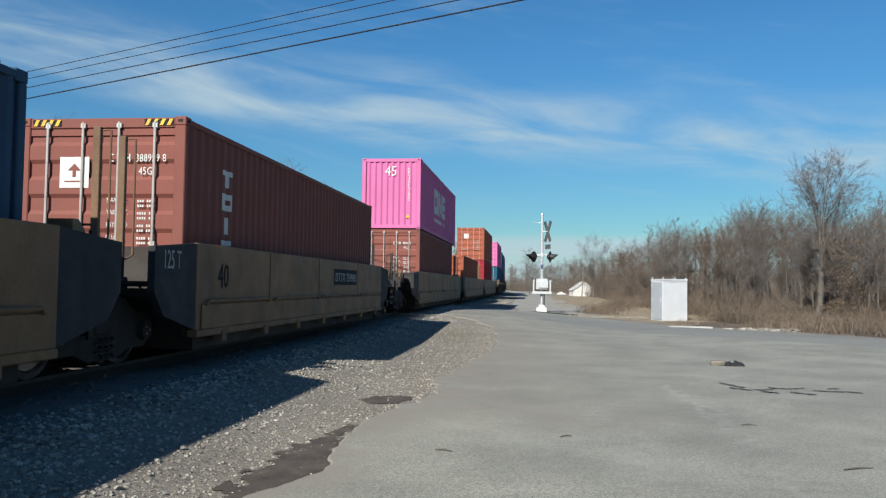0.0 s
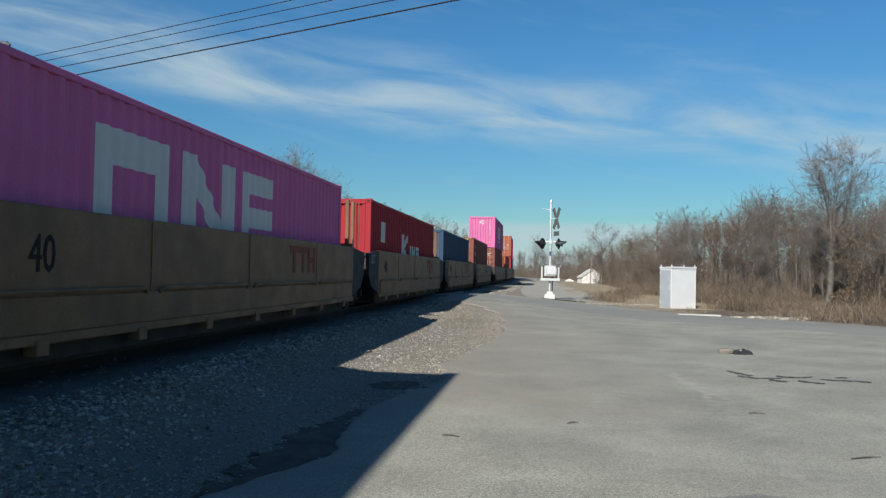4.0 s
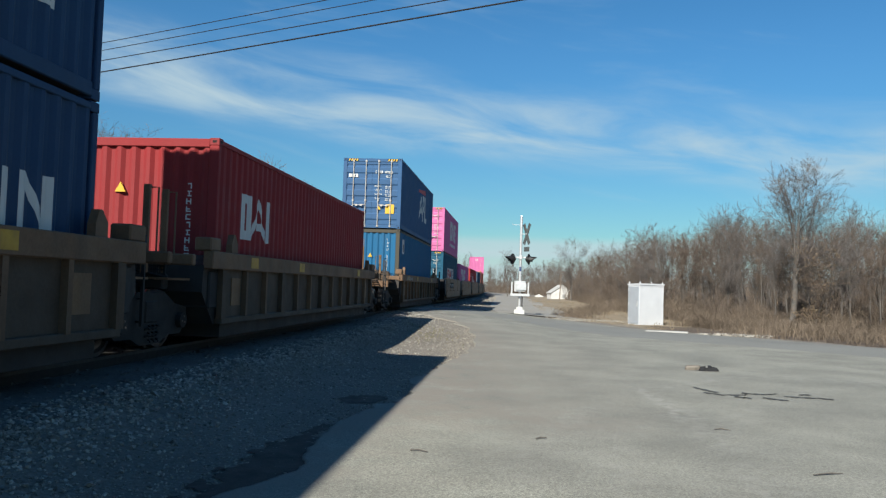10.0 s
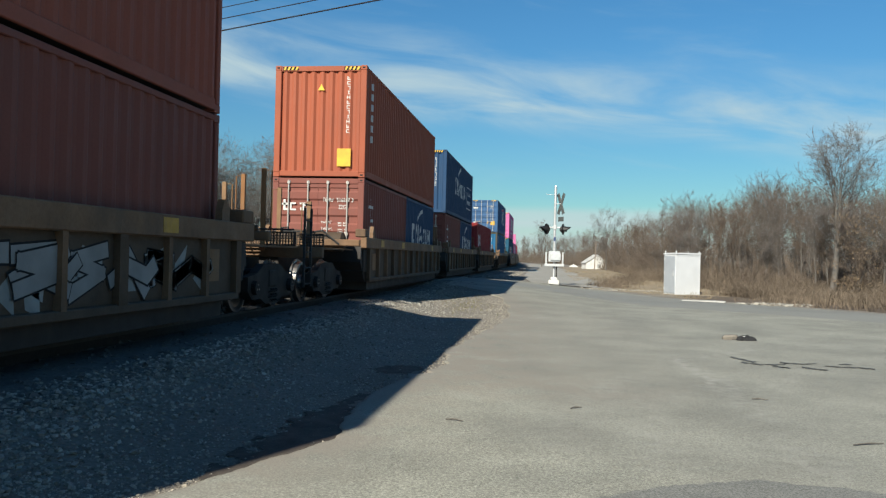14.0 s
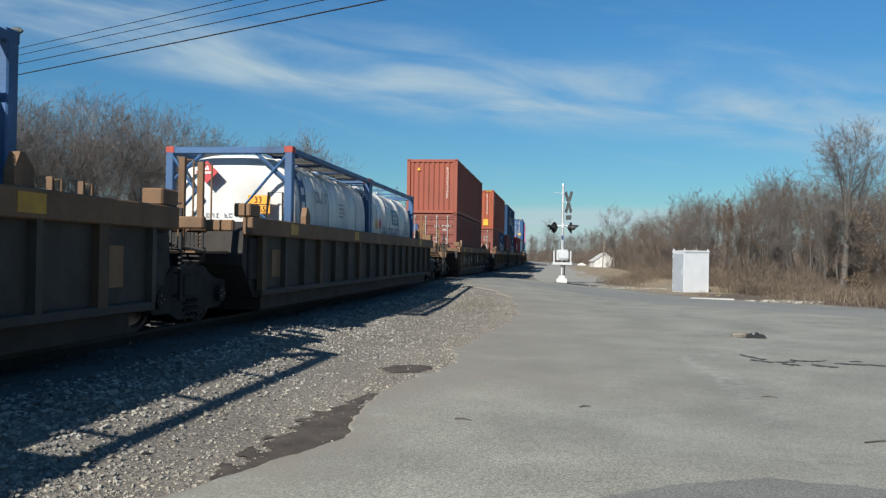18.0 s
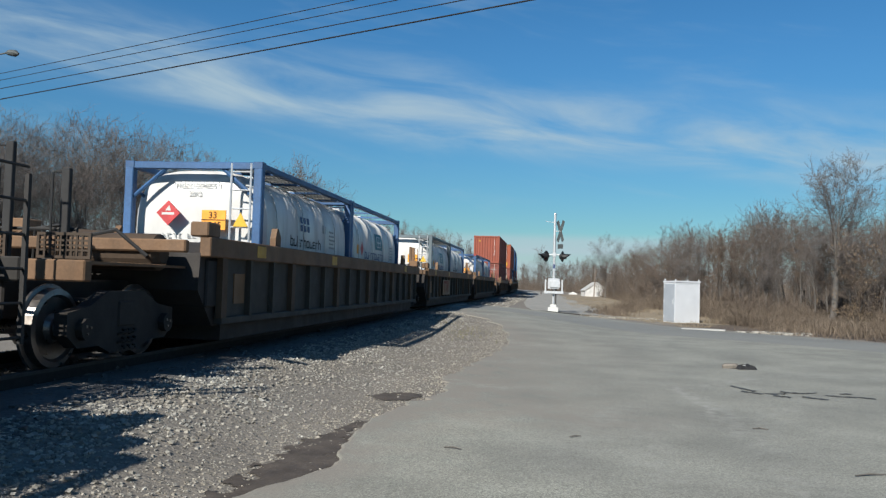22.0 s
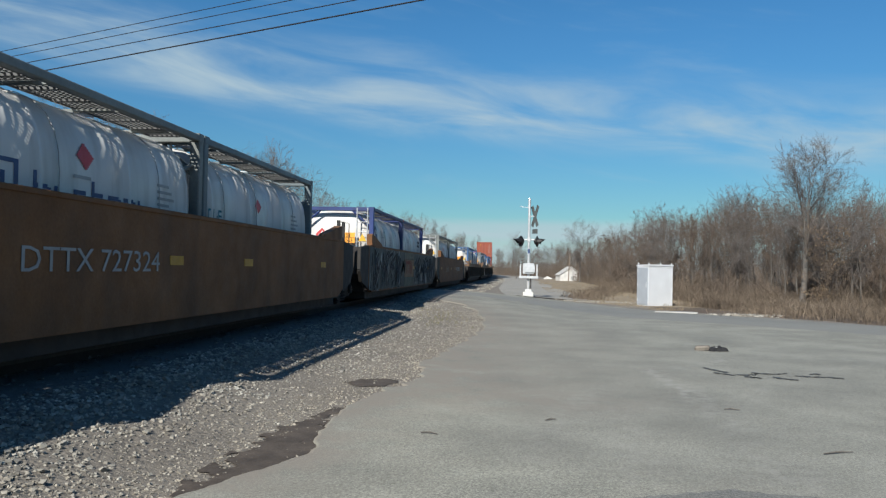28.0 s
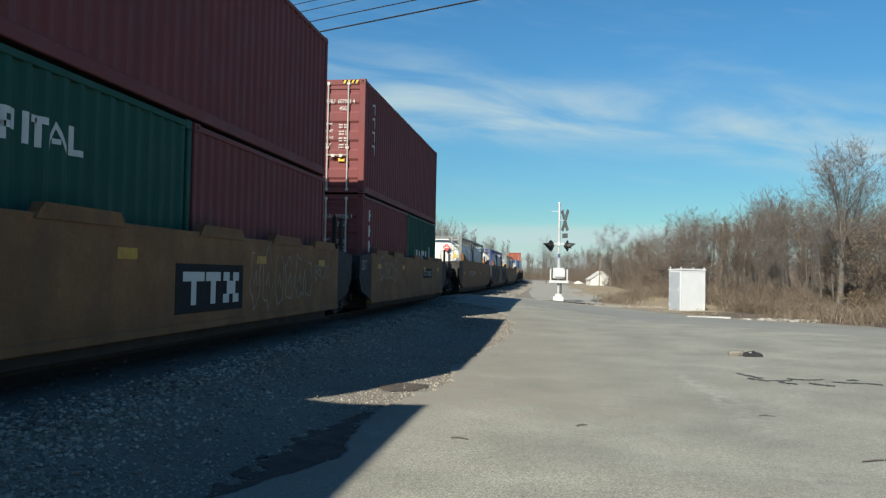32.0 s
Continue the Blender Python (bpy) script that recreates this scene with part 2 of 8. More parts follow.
M_OIL = material("oil_stain", (0.045, 0.045, 0.042), 0.7, second=(0.075, 0.074, 0.068), scale=5.0, grain=0.3, grain_scale=50, vary=-1)
M_LITTER = material("leaf_litter", (0.105, 0.080, 0.060), 0.95, second=(0.070, 0.054, 0.042), scale=0.7, grain=0.5, grain_scale=9, bump=0.03, bump_scale=8, vary=-1)
M_STRAW = material("dry_grass", (0.27, 0.215, 0.145), 0.95, second=(0.15, 0.125, 0.09), scale=1.5, grain=0.4, grain_scale=20, vary=-1)
M_OLIVE = material("winter_weeds", (0.115, 0.115, 0.055), 0.95, second=(0.16, 0.13, 0.075), scale=2.0, island=0.6)
M_BARK = material("grey_bark", (0.150, 0.136, 0.122), 0.95, second=(0.056, 0.049, 0.044), scale=3.0, grain=0.35, grain_scale=30,
                  stretch=(1, 1, 0.25))
M_TWIG = material("bare_twigs", (0.135, 0.120, 0.115), 0.95, second=(0.066, 0.058, 0.056), scale=0.6, island=0.7)
M_TWIG2 = material("bare_twigs_russet", (0.125, 0.096, 0.078), 0.95, second=(0.060, 0.045, 0.036), scale=0.6, island=0.75)
M_THICKET = material("thicket_stems", (0.145, 0.115, 0.094), 0.95, second=(0.070, 0.055, 0.045), scale=0.5, island=0.8)
M_BRUSH = material("dead_brush", (0.160, 0.126, 0.098), 0.95, second=(0.074, 0.058, 0.045), scale=0.5, grain=0.3, island=0.8)
M_LEAF = material("withered_leaves", (0.185, 0.135, 0.088), 0.9, scale=2.0, island=0.5)
M_SILVER = material("aluminium_case", (0.60, 0.61, 0.63), 0.5, 0.15, second=(0.54, 0.55, 0.57), scale=1.8, bump=0.002, bump_scale=5)
# colour of the case's door side, set darker and bluer than the rest
M_CASEDOOR = material("aluminium_darker", (0.36, 0.385, 0.42), 0.45, 0.2, second=(0.31, 0.335, 0.37), scale=1.8)
M_CONCRETE = material("concrete", (0.42, 0.41, 0.385), 0.85, second=(0.35, 0.34, 0.32), scale=3.0, grain=0.2)
M_LAMPBLACK = material("signal_black", (0.012, 0.012, 0.013), 0.5, scale=6)
M_LENS = material("red_signal_lens", (0.18, 0.01, 0.01), 0.15, scale=6)
M_SHED = material("white_shed_wall", (0.42, 0.41, 0.40), 0.8, second=(0.6, 0.59, 0.56), scale=1.5)
M_SHEDROOF = material("shed_roof", (0.45, 0.44, 0.42), 0.8, scale=2)
M_POLE = material("weathered_pole", (0.24, 0.19, 0.15), 0.9, scale=3, stretch=(1, 1, 0.2), grain=0.3)
M_WIRE = material("cable_black", (0.012, 0.012, 0.014), 0.6, scale=6)
M_WOOD = material("weathered_wood", (0.185, 0.165, 0.14), 0.9, second=(0.12, 0.105, 0.09), scale=5, grain=0.3, stretch=(0.3, 3, 3))
M_CLOTH = material("black_cloth", (0.02, 0.02, 0.022), 0.95, scale=9, bump=0.01, bump_scale=18)
# aluminium with its shade put into the dark base colour
M_SHADED_ALU = material("shaded_aluminium", (0.10, 0.11, 0.11), 0.6, 0.3, scale=5)


# ---------------------------------------------------------------- mesh helpers
class Shape:
    """Collects boxes, tubes and sheets into one mesh."""

    def __init__(self):
        self.v, self.f = [], []

    def add(self, verts, faces):
        n = len(self.v)
        self.v += [tuple(p) for p in verts]
        self.f += [tuple(i + n for i in f) for f in faces]
        return self

    def box(self, x0, x1, y0, y1, z0, z1, b=0.0):
        if b <= 0:
            v = [(x, y, z) for x in (x0, x1) for y in (y0, y1) for z in (z0, z1)]
            return self.add(v, [(0, 1, 3, 2), (4, 6, 7, 5), (0, 4, 5, 1), (2, 3, 7, 6), (0, 2, 6, 4), (1, 5, 7, 3)])
        b = min(b, 0.45 * (x1 - x0), 0.45 * (y1 - y0), 0.45 * (z1 - z0))
        v, at = [], {}
        for i, x in enumerate((x0, x1)):
            for j, y in enumerate((y0, y1)):
                for k, z in enumerate((z0, z1)):
                    sx, sy, sz = b * (1 - 2 * i), b * (1 - 2 * j), b * (1 - 2 * k)
                    for a, p in enumerate(((x, y + sy, z + sz), (x + sx, y, z + sz), (x + sx, y + sy, z))):
                        at[i, j, k, a] = len(v)
                        v.append(p)
        f = []
        for s in (0, 1):
            f.append([at[s, j, k, 0] for j, k in ((0, 0), (1, 0), (1, 1), (0, 1))][::1 if s else -1])
            f.append([at[i, s, k, 1] for i, k in ((0, 0), (1, 0), (1, 1), (0, 1))][::-1 if s else 1])
            f.append([at[i, j, s, 2] for i, j in ((0, 0), (1, 0), (1, 1), (0, 1))][::1 if s else -1])
        for s in (0, 1):
            for r in (0, 1):
                f.append([at[s, r, 0, 0], at[s, r, 1, 0], at[s, r, 1, 1], at[s, r, 0, 1]])
                f.append([at[s, 0, r, 0], at[s, 1, r, 0], at[s, 1, r, 2], at[s, 0, r, 2]])
                f.append([at[0, s, r, 1], at[1, s, r, 1], at[1, s, r, 2], at[0, s, r, 2]])
        for i in (0, 1):
            for j in (0, 1):
                for k in (0, 1):
                    f.append([at[i, j, k, 0], at[i, j, k, 1], at[i, j, k, 2]])
        return self.add(v, f)

    def tube(self, points, radii, n=6, caps=True):
        """A round tube along points."""
        pts = [Vector(p) for p in points]
        if isinstance(radii, (int, float)):
            radii = [radii] * len(pts)
        v, f = [], []
        up = None
        for i, p in enumerate(pts):
            d = (pts[min(i + 1, len(pts) - 1)] - pts[max(i - 1, 0)]).normalized()
            if up is None:
                up = Vector((0, 0, 1)) if abs(d.z) < 0.9 else Vector((1, 0, 0))
            a = d.cross(up).normalized()
            b = a.cross(d)
            up = b
            for k in range(n):
                w = 2 * math.pi * k / n
                v.append(p + (a * math.cos(w) + b * math.sin(w)) * radii[i])
        for i in range(len(pts) - 1):
            for k in range(n):
                f.append((i * n + k, i * n + (k + 1) % n, (i + 1) * n + (k + 1) % n, (i + 1) * n + k))
        if caps:
            f.append(tuple(range(n))[::-1])
            f.append(tuple(range((len(pts) - 1) * n, len(pts) * n)))
        return self.add(v, f)

    def prism(self, outline, axis, lo, hi):
        """An outline in the plane across axis ('x', 'y' or 'z'), from lo to hi."""
        n = len(outline)

        def at(p, q):
            return {"x": (q, p[0], p[1]), "y": (p[0], q, p[1]), "z": (p[0], p[1], q)}[axis]
        v = [at(p, lo) for p in outline] + [at(p, hi) for p in outline]
        f = [(i, (i + 1) % n, n + (i + 1) % n, n + i) for i in range(n)]
        return self.add(v, f + [tuple(range(n))[::-1], tuple(range(n, 2 * n))])

    def mesh(self, name, mat, smooth=False):
        me = bpy.data.meshes.new(name)
        me.from_pydata(self.v, [], self.f)
        bm = bmesh.new()
        bm.from_mesh(me)
        if len(self.f) < 4000:
            bmesh.ops.recalc_face_normals(bm, faces=bm.faces)
        bm.to_mesh(me)
        bm.free()
        me.materials.append(mat)
        if smooth:
            me.shade_smooth()
        return me


def part(name, shape, mat, parent, label="", m=None, smooth=False):
    """Links a shape (or a finished mesh) as one mesh object under a thing or a part."""
    me = shape if isinstance(shape, bpy.types.Mesh) else shape.mesh(name, mat, smooth)
    ob = new(name, me)
    ob.parent = parent
    if m is not None:
        ob.matrix_basis = m
    return tagged(ob, label)


def thing(name, label, category, group="", kind="", m=None):
    ob = new(name)
    ob.empty_display_size = 0.3
    if m is not None:
        ob.matrix_basis = m
    return tagged(ob, label, category, group, kind)


def solid(name, shape, mat, label, category, group="", kind="", smooth=False, m=None):
    ob = new(name, shape.mesh(name, mat, smooth))
    if m is not None:
        ob.matrix_basis = m
    return tagged(ob, label, category, group, kind)


ON_SIDE = Matrix(((0, 0, 1, 0), (1, 0, 0, 0), (0, 1, 0, 0), (0, 0, 0, 1)))      # reads along +y, faces +x
ON_REAR = Matrix(((1, 0, 0, 0), (0, 0, -1, 0), (0, 1, 0, 0), (0, 0, 0, 1)))     # reads along +x, faces -y
LETTERS = {}


def lettering(text, size, mat, narrow=0.8):
    """A thin mesh of the words, with the built-in font, lower left corner at the origin."""
    key = (text, size, mat.name, narrow)
    if key not in LETTERS:
        cu = bpy.data.curves.new("lettering", "FONT")
        cu.body, cu.size, cu.extrude, cu.resolution_u = text, size * 1.38, 0.002, 2
        tmp = bpy.data.objects.new("lettering", cu)
        me = bpy.data.meshes.new_from_object(tmp)
        bpy.data.objects.remove(tmp)
        me.name = "lettering"
        me.materials.clear()
        me.materials.append(mat)
        me.transform(Matrix.Diagonal((narrow, 1, 1, 1)))
        LETTERS[key] = me
    return LETTERS[key]


def write(text, size, mat, parent, where, turn, narrow=0.8, name="lettering"):
    return part(name, lettering(text, size, mat, narrow), mat, parent, m=Matrix.Translation(where) @ turn)


def flat_marks(quads, thick=0.003):
    """Plain bars in the plane of the letters: (x0, y0, x1, y1)."""
    s = Shape()
    for x0, y0, x1, y1 in quads:
        s.box(x0, x1, y0, y1, 0, thick)
    return s


# ---------------------------------------------------------------- the lie of the land
RAIL_TOP = 0.47
TRACK_X = -6.0
BEND_Y, BEND_R = 90.0, 1250.0


def track(s):
    """A point of the track's centre line, and its heading to the left, in degrees."""
    if s <= BEND_Y:
        return TRACK_X, s, 0.0
    a = (s - BEND_Y) / BEND_R
    return TRACK_X - BEND_R * (1 - math.cos(a)), BEND_Y + BEND_R * math.sin(a), math.degrees(a)


def step(a, b, x):
    t = min(1.0, max(0.0, (x - a) / (b - a)))
    return t * t * (3 - 2 * t)


def track_x(y):
    return TRACK_X if y < BEND_Y else TRACK_X - (y - BEND_Y) ** 2 / (2 * BEND_R)


def land(x, y):
    """Height of the ground: the ballast bank, the rise to the crossing, gentle unevenness beyond the lot."""
    d = abs(x - track_x(y))
    bank = 0.31 * (1 - step(1.55, 3.7, d))
    rise = 0.40 * step(15, 34, y) * (1 - step(34, 60, y) * 0.35) * (1 - step(1.5, 9.5, d))
    z = max(bank, rise)
    far = step(34, 60, y) if x > 0 else step(9, 16, d)
    z += far * 0.18 * noise.noise((x * 0.13, y * 0.13, 3.1))
    return z - 0.35 * step(5, 12, d) * (x < track_x(y))


def grid(xs, ys, lift=0.0, rough=0.0, cell=0.6):
    s = Shape()
    for y in ys:
        for x in xs:
            s.v.append((x, y, land(x, y) + lift + (rough * noise.noise((x / cell, y / cell, 0)) if rough else 0)))
    n = len(xs)
    s.f = [(j * n + i, j * n + i + 1, (j + 1) * n + i + 1, (j + 1) * n + i) for j in range(len(ys) - 1) for i in range(n - 1)]
    return s


def spread(stops):
    """Steps that widen: a list of (up to, step)."""
    out = [stops[0]]
    for end, d in stops[1:]:
        while out[-1] < end - 1e-6:
            out.append(min(end, out[-1] + d))
    return out


GX = spread([-4000.0, (-500, 700), (-60, 44), (-16, 2), (-9, 0.5), (-3.6, 0.25), (-1, 0.125), (6, 0.5), (30, 2), (80, 5), (500, 42), (4000, 700)])
GY = spread([-4000.0, (-500, 700), (-60, 44), (-10, 5), (2, 1), (20, 0.3), (50, 0.6), (120, 2), (300, 6), (500, 40), (4000, 700)])
ground = solid("ground", grid(GX, GY), M_DIRT, "brown gravelly dirt with dry grass reaching to the woods", "ground",
               kind="structure", smooth=True)


def polyline(points, v):
    """Linear reading of a table of (key, value)."""
    if v <= points[0][0]:
        return points[0][1]
    for (a, p), (b, q) in zip(points, points[1:]):
        if v <= b:
            return p + (q - p) * (v - a) / (b - a)
    return points[-1][1]


LOT_EDGE = [(-30, -3.2), (3, -3.0), (4.35, -2.45), (4.74, -2.22), (5.38, -1.99), (6.18, -1.68), (6.9, -1.76), (7.7, -1.90), (8.5, -1.86), (9.4, -1.62), (10.4, -1.5), (11.5, -1.5), (13, -1.55), (15.2, -1.35),
            (18.7, -1.05), (22, -1.1), (25, -1.45), (28, -2.2), (30, -3.2), (31.6, -4.2), (44, -4.2)]
ROAD_FAR = [(-14, 44.5), (-6, 43), (0, 41.0), (2.1, 39.3), (3.5, 36.6), (4.6, 33.4), (5.9, 31.0), (7.6, 29.8), (9.4, 27.8), (11, 25.2), (15, 21.5),
            (26, 14), (45, 4), (70, -8)]


def far_x(y):
    """Where the paving ends to the right at that y."""
    table = sorted((q, p) for p, q in ROAD_FAR)
    return polyline(table, y)


def pave(name, ys, left, right, cols, mat, lift, label, category, wobble=0.12):
    s = Shape()
    for y in ys:
        wb = wobble * (0.6 if 3 < y < 9 else 1.5)
        a = left(y) + wb * (noise.noise((y * 1.1, 7.7, 0)) + 0.6 * noise.noise((y * 3.7, 1.7, 0)) + 0.45 * noise.noise((y * 9.1, 4.4, 0)))
        b = right(y) + 0.7 * wobble * noise.noise((y * 0.9, 3.3, 0))
        for i in range(cols + 1):
            x = a + (b - a) * (i / cols) ** 1.6
            z = max(land(x, y), land(x - 0.2, y)) + lift
            s.v.append((x, y, z - (0.05 if i in (0, cols) else 0)))
    n = cols + 1
    s.f = [(j * n + i, j * n + i + 1, (j + 1) * n + i + 1, (j + 1) * n + i) for j in range(len(ys) - 1) for i in range(cols)]
    return solid(name, s, mat, label, category, kind="structure", smooth=True)


pavement = pave("pavement", spread([-30.0, (0, 2), (3, 0.3), (12, 0.06), (32, 0.2), (42.8, 0.3)]), lambda y: polyline(LOT_EDGE, y), far_x, 130, M_ASPHALT, 0.022,
                "worn pale grey asphalt lot with loose grit", "pavement")


def bell(x, y, cx, cy, rx, ry):
    return math.exp(-((x - cx) / rx) ** 2 - ((y - cy) / ry) ** 2)


SWEEPS = ((13.0, 5.5, 11.2, 0.16, 0.5), (13.0, 5.5, 12.9, 0.18, 0.5), (11.5, 2.0, 8.2, 0.14, 0.55), (11.5, 2.0, 9.8, 0.16, 0.5), (-9.0, 16.0, 12.5, 0.2, 0.3), (-9.0, 16.0, 14.1, 0.2, 0.3))
wear = pavement.data.color_attributes.new("wear", "FLOAT_COLOR", "POINT")
for v, c in zip(pavement.data.vertices, wear.data):
    x, y, _ = v.co
    d = x - polyline(LOT_EDGE, y)
    reach = 0.42 + 1.00 * step(7.5, 10, y) * (1 - 0.35 * step(16, 24, y))
    dust = 1.25 * math.exp(-max(0.0, d) / reach) + 0.5 * bell(x, y, 0.4, 9.0, 0.9, 0.7) + 0.2 * bell(x, y, -0.3, 10.5, 2.2, 4.5)
    dust += 0.12 * step(0.50, 0.8, 0.5 + 0.5 * noise.noise((x * 0.35, y * 0.22, 4.0))) * (y < 40)
    coarse = bell(x, y, -0.9, 7.3, 0.75, 2.4) + bell(x, y, 0.3, 5.4, 0.9, 0.8) + 0.7 * bell(x, y, -0.5, 4.6, 1.5, 0.9) + 0.10
    line = bell(x, y, 1.95 + 0.12 * math.sin(y * 0.8), 10.8, 0.13, 2.0) + 0.7 * bell(x, y, 2.05, 6.3, 0.12, 0.5) + 0.35 * bell(x, y, 0.9 + 0.05 * (y - 7), 7.0, 0.25, 1.6) + 0.4 * bell(x, y, 6.5, 15.0, 3.0, 0.5)
    # tyre sweeps from the lot into the road
    for cx, cy, r, w, k in SWEEPS:
        line += k * math.exp(-((math.hypot(x - cx, y - cy) - r) / w) ** 2) * step(4, 7, y) * (1 - step(20, 27, y)) * (0.5 + 0.8 * noise.noise((x * 0.5, y * 0.5, r)))
    c.color = (min(1, dust), min(1, coarse), max(0, min(1, line)), 1)


def strip(points, half, lift, cols=8):
    """A band along a line in the plan, that follows the ground."""
    s = Shape()
    pts = []
    for (ax, ay), (bx, by) in zip(points, points[1:]):
        k = max(2, int(math.hypot(bx - ax, by - ay) / 0.6))
        pts += [(ax + (bx - ax) * i / k, ay + (by - ay) * i / k) for i in range(k)]
    pts.append(points[-1])
    for i, p in enumerate(pts):
        q, o = pts[min(i + 1, len(pts) - 1)], pts[max(i - 1, 0)]
        d = Vector((q[0] - o[0], q[1] - o[1], 0)).normalized()
        side = Vector((-d.y, d.x, 0))
        for c in range(cols + 1):
            w = Vector((*p, 0)) + side * half * (2 * c / cols - 1)
            s.v.append((w.x, w.y, max(land(w.x, w.y), land(w.x - 0.2, w.y)) + lift - (0.03 if c in (0, cols) else 0)))
    n = cols + 1
    s.f = [(j * n + i, j * n + i + 1, (j + 1) * n + i + 1, (j + 1) * n + i) for j in range(len(pts) - 1) for i in range(cols)]
    return s


road = solid("road", strip([(-60, 52), (-20, 42.5), (-6, 38.2), (-1, 36.9), (1.4, 34.6), (3.2, 31.0), (5.0, 28.2), (8, 25.8), (12, 21.8), (26, 11.5), (60, -8)], 2.5, 0.032),
             M_ROAD, "darker grey asphalt road over the level crossing", "road", kind="structure", smooth=True)

solid("gravel_lane", strip([(1.6, 41.5), (1.2, 46), (0.6, 60), (0.2, 90), (-1.0, 130), (-4.0, 180), (-11, 240)], 2.5, 0.034), M_LANE, "pale gravel lane beside the track past the crossing", "lane", kind="structure", smooth=True)


def inside(poly, x, y):
    """How far a point lies inside an outline (negative outside)."""
    best, hit = 9.0, False
    for (ax, ay), (bx, by) in zip(poly, poly[1:] + poly[:1]):
        dx, dy = bx - ax, by - ay
        k = max(0.0, min(1.0, ((x - ax) * dx + (y - ay) * dy) / (dx * dx + dy * dy)))
        best = min(best, math.hypot(x - ax - k * dx, y - ay - k * dy))
        if (ay > y) != (by > y) and x < ax + (y - ay) / (by - ay) * dx:
            hit = not hit
    return best if hit else -best


def ragged_sheet(poly, cell, lift, rough, seed):
    """A thin sheet on the ground with an uneven rim and some holes."""
    xs, ys = [p[0] for p in poly], [p[1] for p in poly]
    nx, ny = int((max(xs) - min(xs)) / cell) + 2, int((max(ys) - min(ys)) / cell) + 2
    s, at = Shape(), {}
    for j in range(ny):
        for i in range(nx):
            x, y = min(xs) + (i - 0.5) * cell, min(ys) + (j - 0.5) * cell
            d = inside(poly, x, y) + rough * (noise.noise((x * 4, y * 4, seed)) + 0.6 * noise.noise((x * 11, y * 11, seed)))
            if d > 0:
                at[i, j] = len(s.v)
                s.v.append((x, y, max(land(x, y), land(x - 0.2, y)) + lift - 0.004 * (d < 1.5 * cell)))
    for i, j in at:
        q = [at.get(k) for k in ((i, j), (i + 1, j), (i + 1, j + 1), (i, j + 1))]
        if q.count(None) == 0:
            s.f.append(tuple(q))
        elif q.count(None) == 1:
            s.f.append(tuple(k for k in q if k is not None))
    return s


DAMP = [(-2.0, 8.35), (-1.80, 7.8), (-1.55, 6.2), (-1.80, 5.3), (-2.02, 4.72), (-2.22, 4.75), (-2.30, 5.2), (-2.26, 5.9), (-2.22, 6.7), (-2.16, 7.6)]
solid("damp_patch", ragged_sheet(DAMP, 0.024, 0.009, 0.26, 2.0), M_WET, "dark damp mud patch at the edge of the asphalt", "puddle",
      group="damp patches by the lot", kind="structure")
solid("damp_patch", ragged_sheet([(-2.30, 10.1), (-2.0, 9.75), (-1.66, 10.0), (-1.55, 10.4), (-1.8, 10.62), (-2.15, 10.5)], 0.03, 0.012, 0.09, 6.0), M_WET,
      "small dark damp patch on the dirt", "puddle", group="damp patches by the lot", kind="structure")
# darker sheet over the near lot, its far edge a ragged curve
solid("asphalt_patch", ragged_sheet([(-0.3, 1.8), (0.0, 4.6), (0.21, 4.92), (0.49, 5.19), (0.8, 5.42), (1.19, 5.59), (1.49, 5.70), (2.05, 5.61), (2.6, 5.3), (3.1, 4.5), (3.3, 1.8)], 0.045, 0.030, 0.05, 8.0),
      M_PATCH, "darker coarse patch on the lot with a curved edge", "asphalt patch", kind="structure")

# ---------------------------------------------------------------- track
# dark strip below the cars: grime plus the train's shade, as colour
bed = Shape()
for y in spread([-60.0, (2, 2), (34, 0.5), (34.4, 0.4)]) + spread([41.6, (120, 1.5), (260, 6)]):
    for i in range(13):
        x = track_x(y) - 2.5 + 4.9 * i / 12 + (0.25 * noise.noise((y * 0.8, i, 0)) if i in (0, 12) else 0)
        bed.v.append((x, y, land(x, y) + (0.012 if 0 < i < 12 else -0.02)))
bed.f = [(j * 13 + i, j * 13 + i + 1, (j + 1) * 13 + i + 1, (j + 1) * 13 + i) for j in range(len(bed.v) // 13 - 1) for i in range(12)
         if not 34.3 < bed.v[j * 13][1] < 41]
solid("track_bed", bed, M_FOULED_SHADE, "fouled ballast under the rails, coloured darker for the train's shade", "track bed", kind="structure")
rails = thing("railway_track", "steel rails on dark timber ties in stone ballast", "railway track", kind="structure")
for side in (-1, 1):
    foot, head = Shape(), Shape()
    stations = [(-80 + 4 * i) for i in range(120)]
    for s0, s1 in zip(stations, stations[1:]):
        (xa, ya, _), (xb, yb, _) = track(s0), track(s1)
        for shp, w, z0, z1 in ((foot, 0.07, RAIL_TOP - 0.17, RAIL_TOP - 0.155), (foot, 0.012, RAIL_TOP - 0.155, RAIL_TOP - 0.04), (head, 0.037, RAIL_TOP - 0.04, RAIL_TOP)):
            cx = side * 0.7525
            v = [(x + cx + k * w, y, z) for x, y in ((xa, ya), (xb, yb)) for k in (-1, 1) for z in (z0, z1)]
            shp.add(v, [(0, 1, 3, 2), (4, 6, 7, 5), (0, 4, 5, 1), (2, 3, 7, 6), (0, 2, 6, 4), (1, 5, 7, 3)])
    rail = part("rail", foot, M_RAIL, rails)
    part("rail_head", head, M_RAILTOP, rail, "polished rail head")
ties = Shape()
rng = random.Random(5)
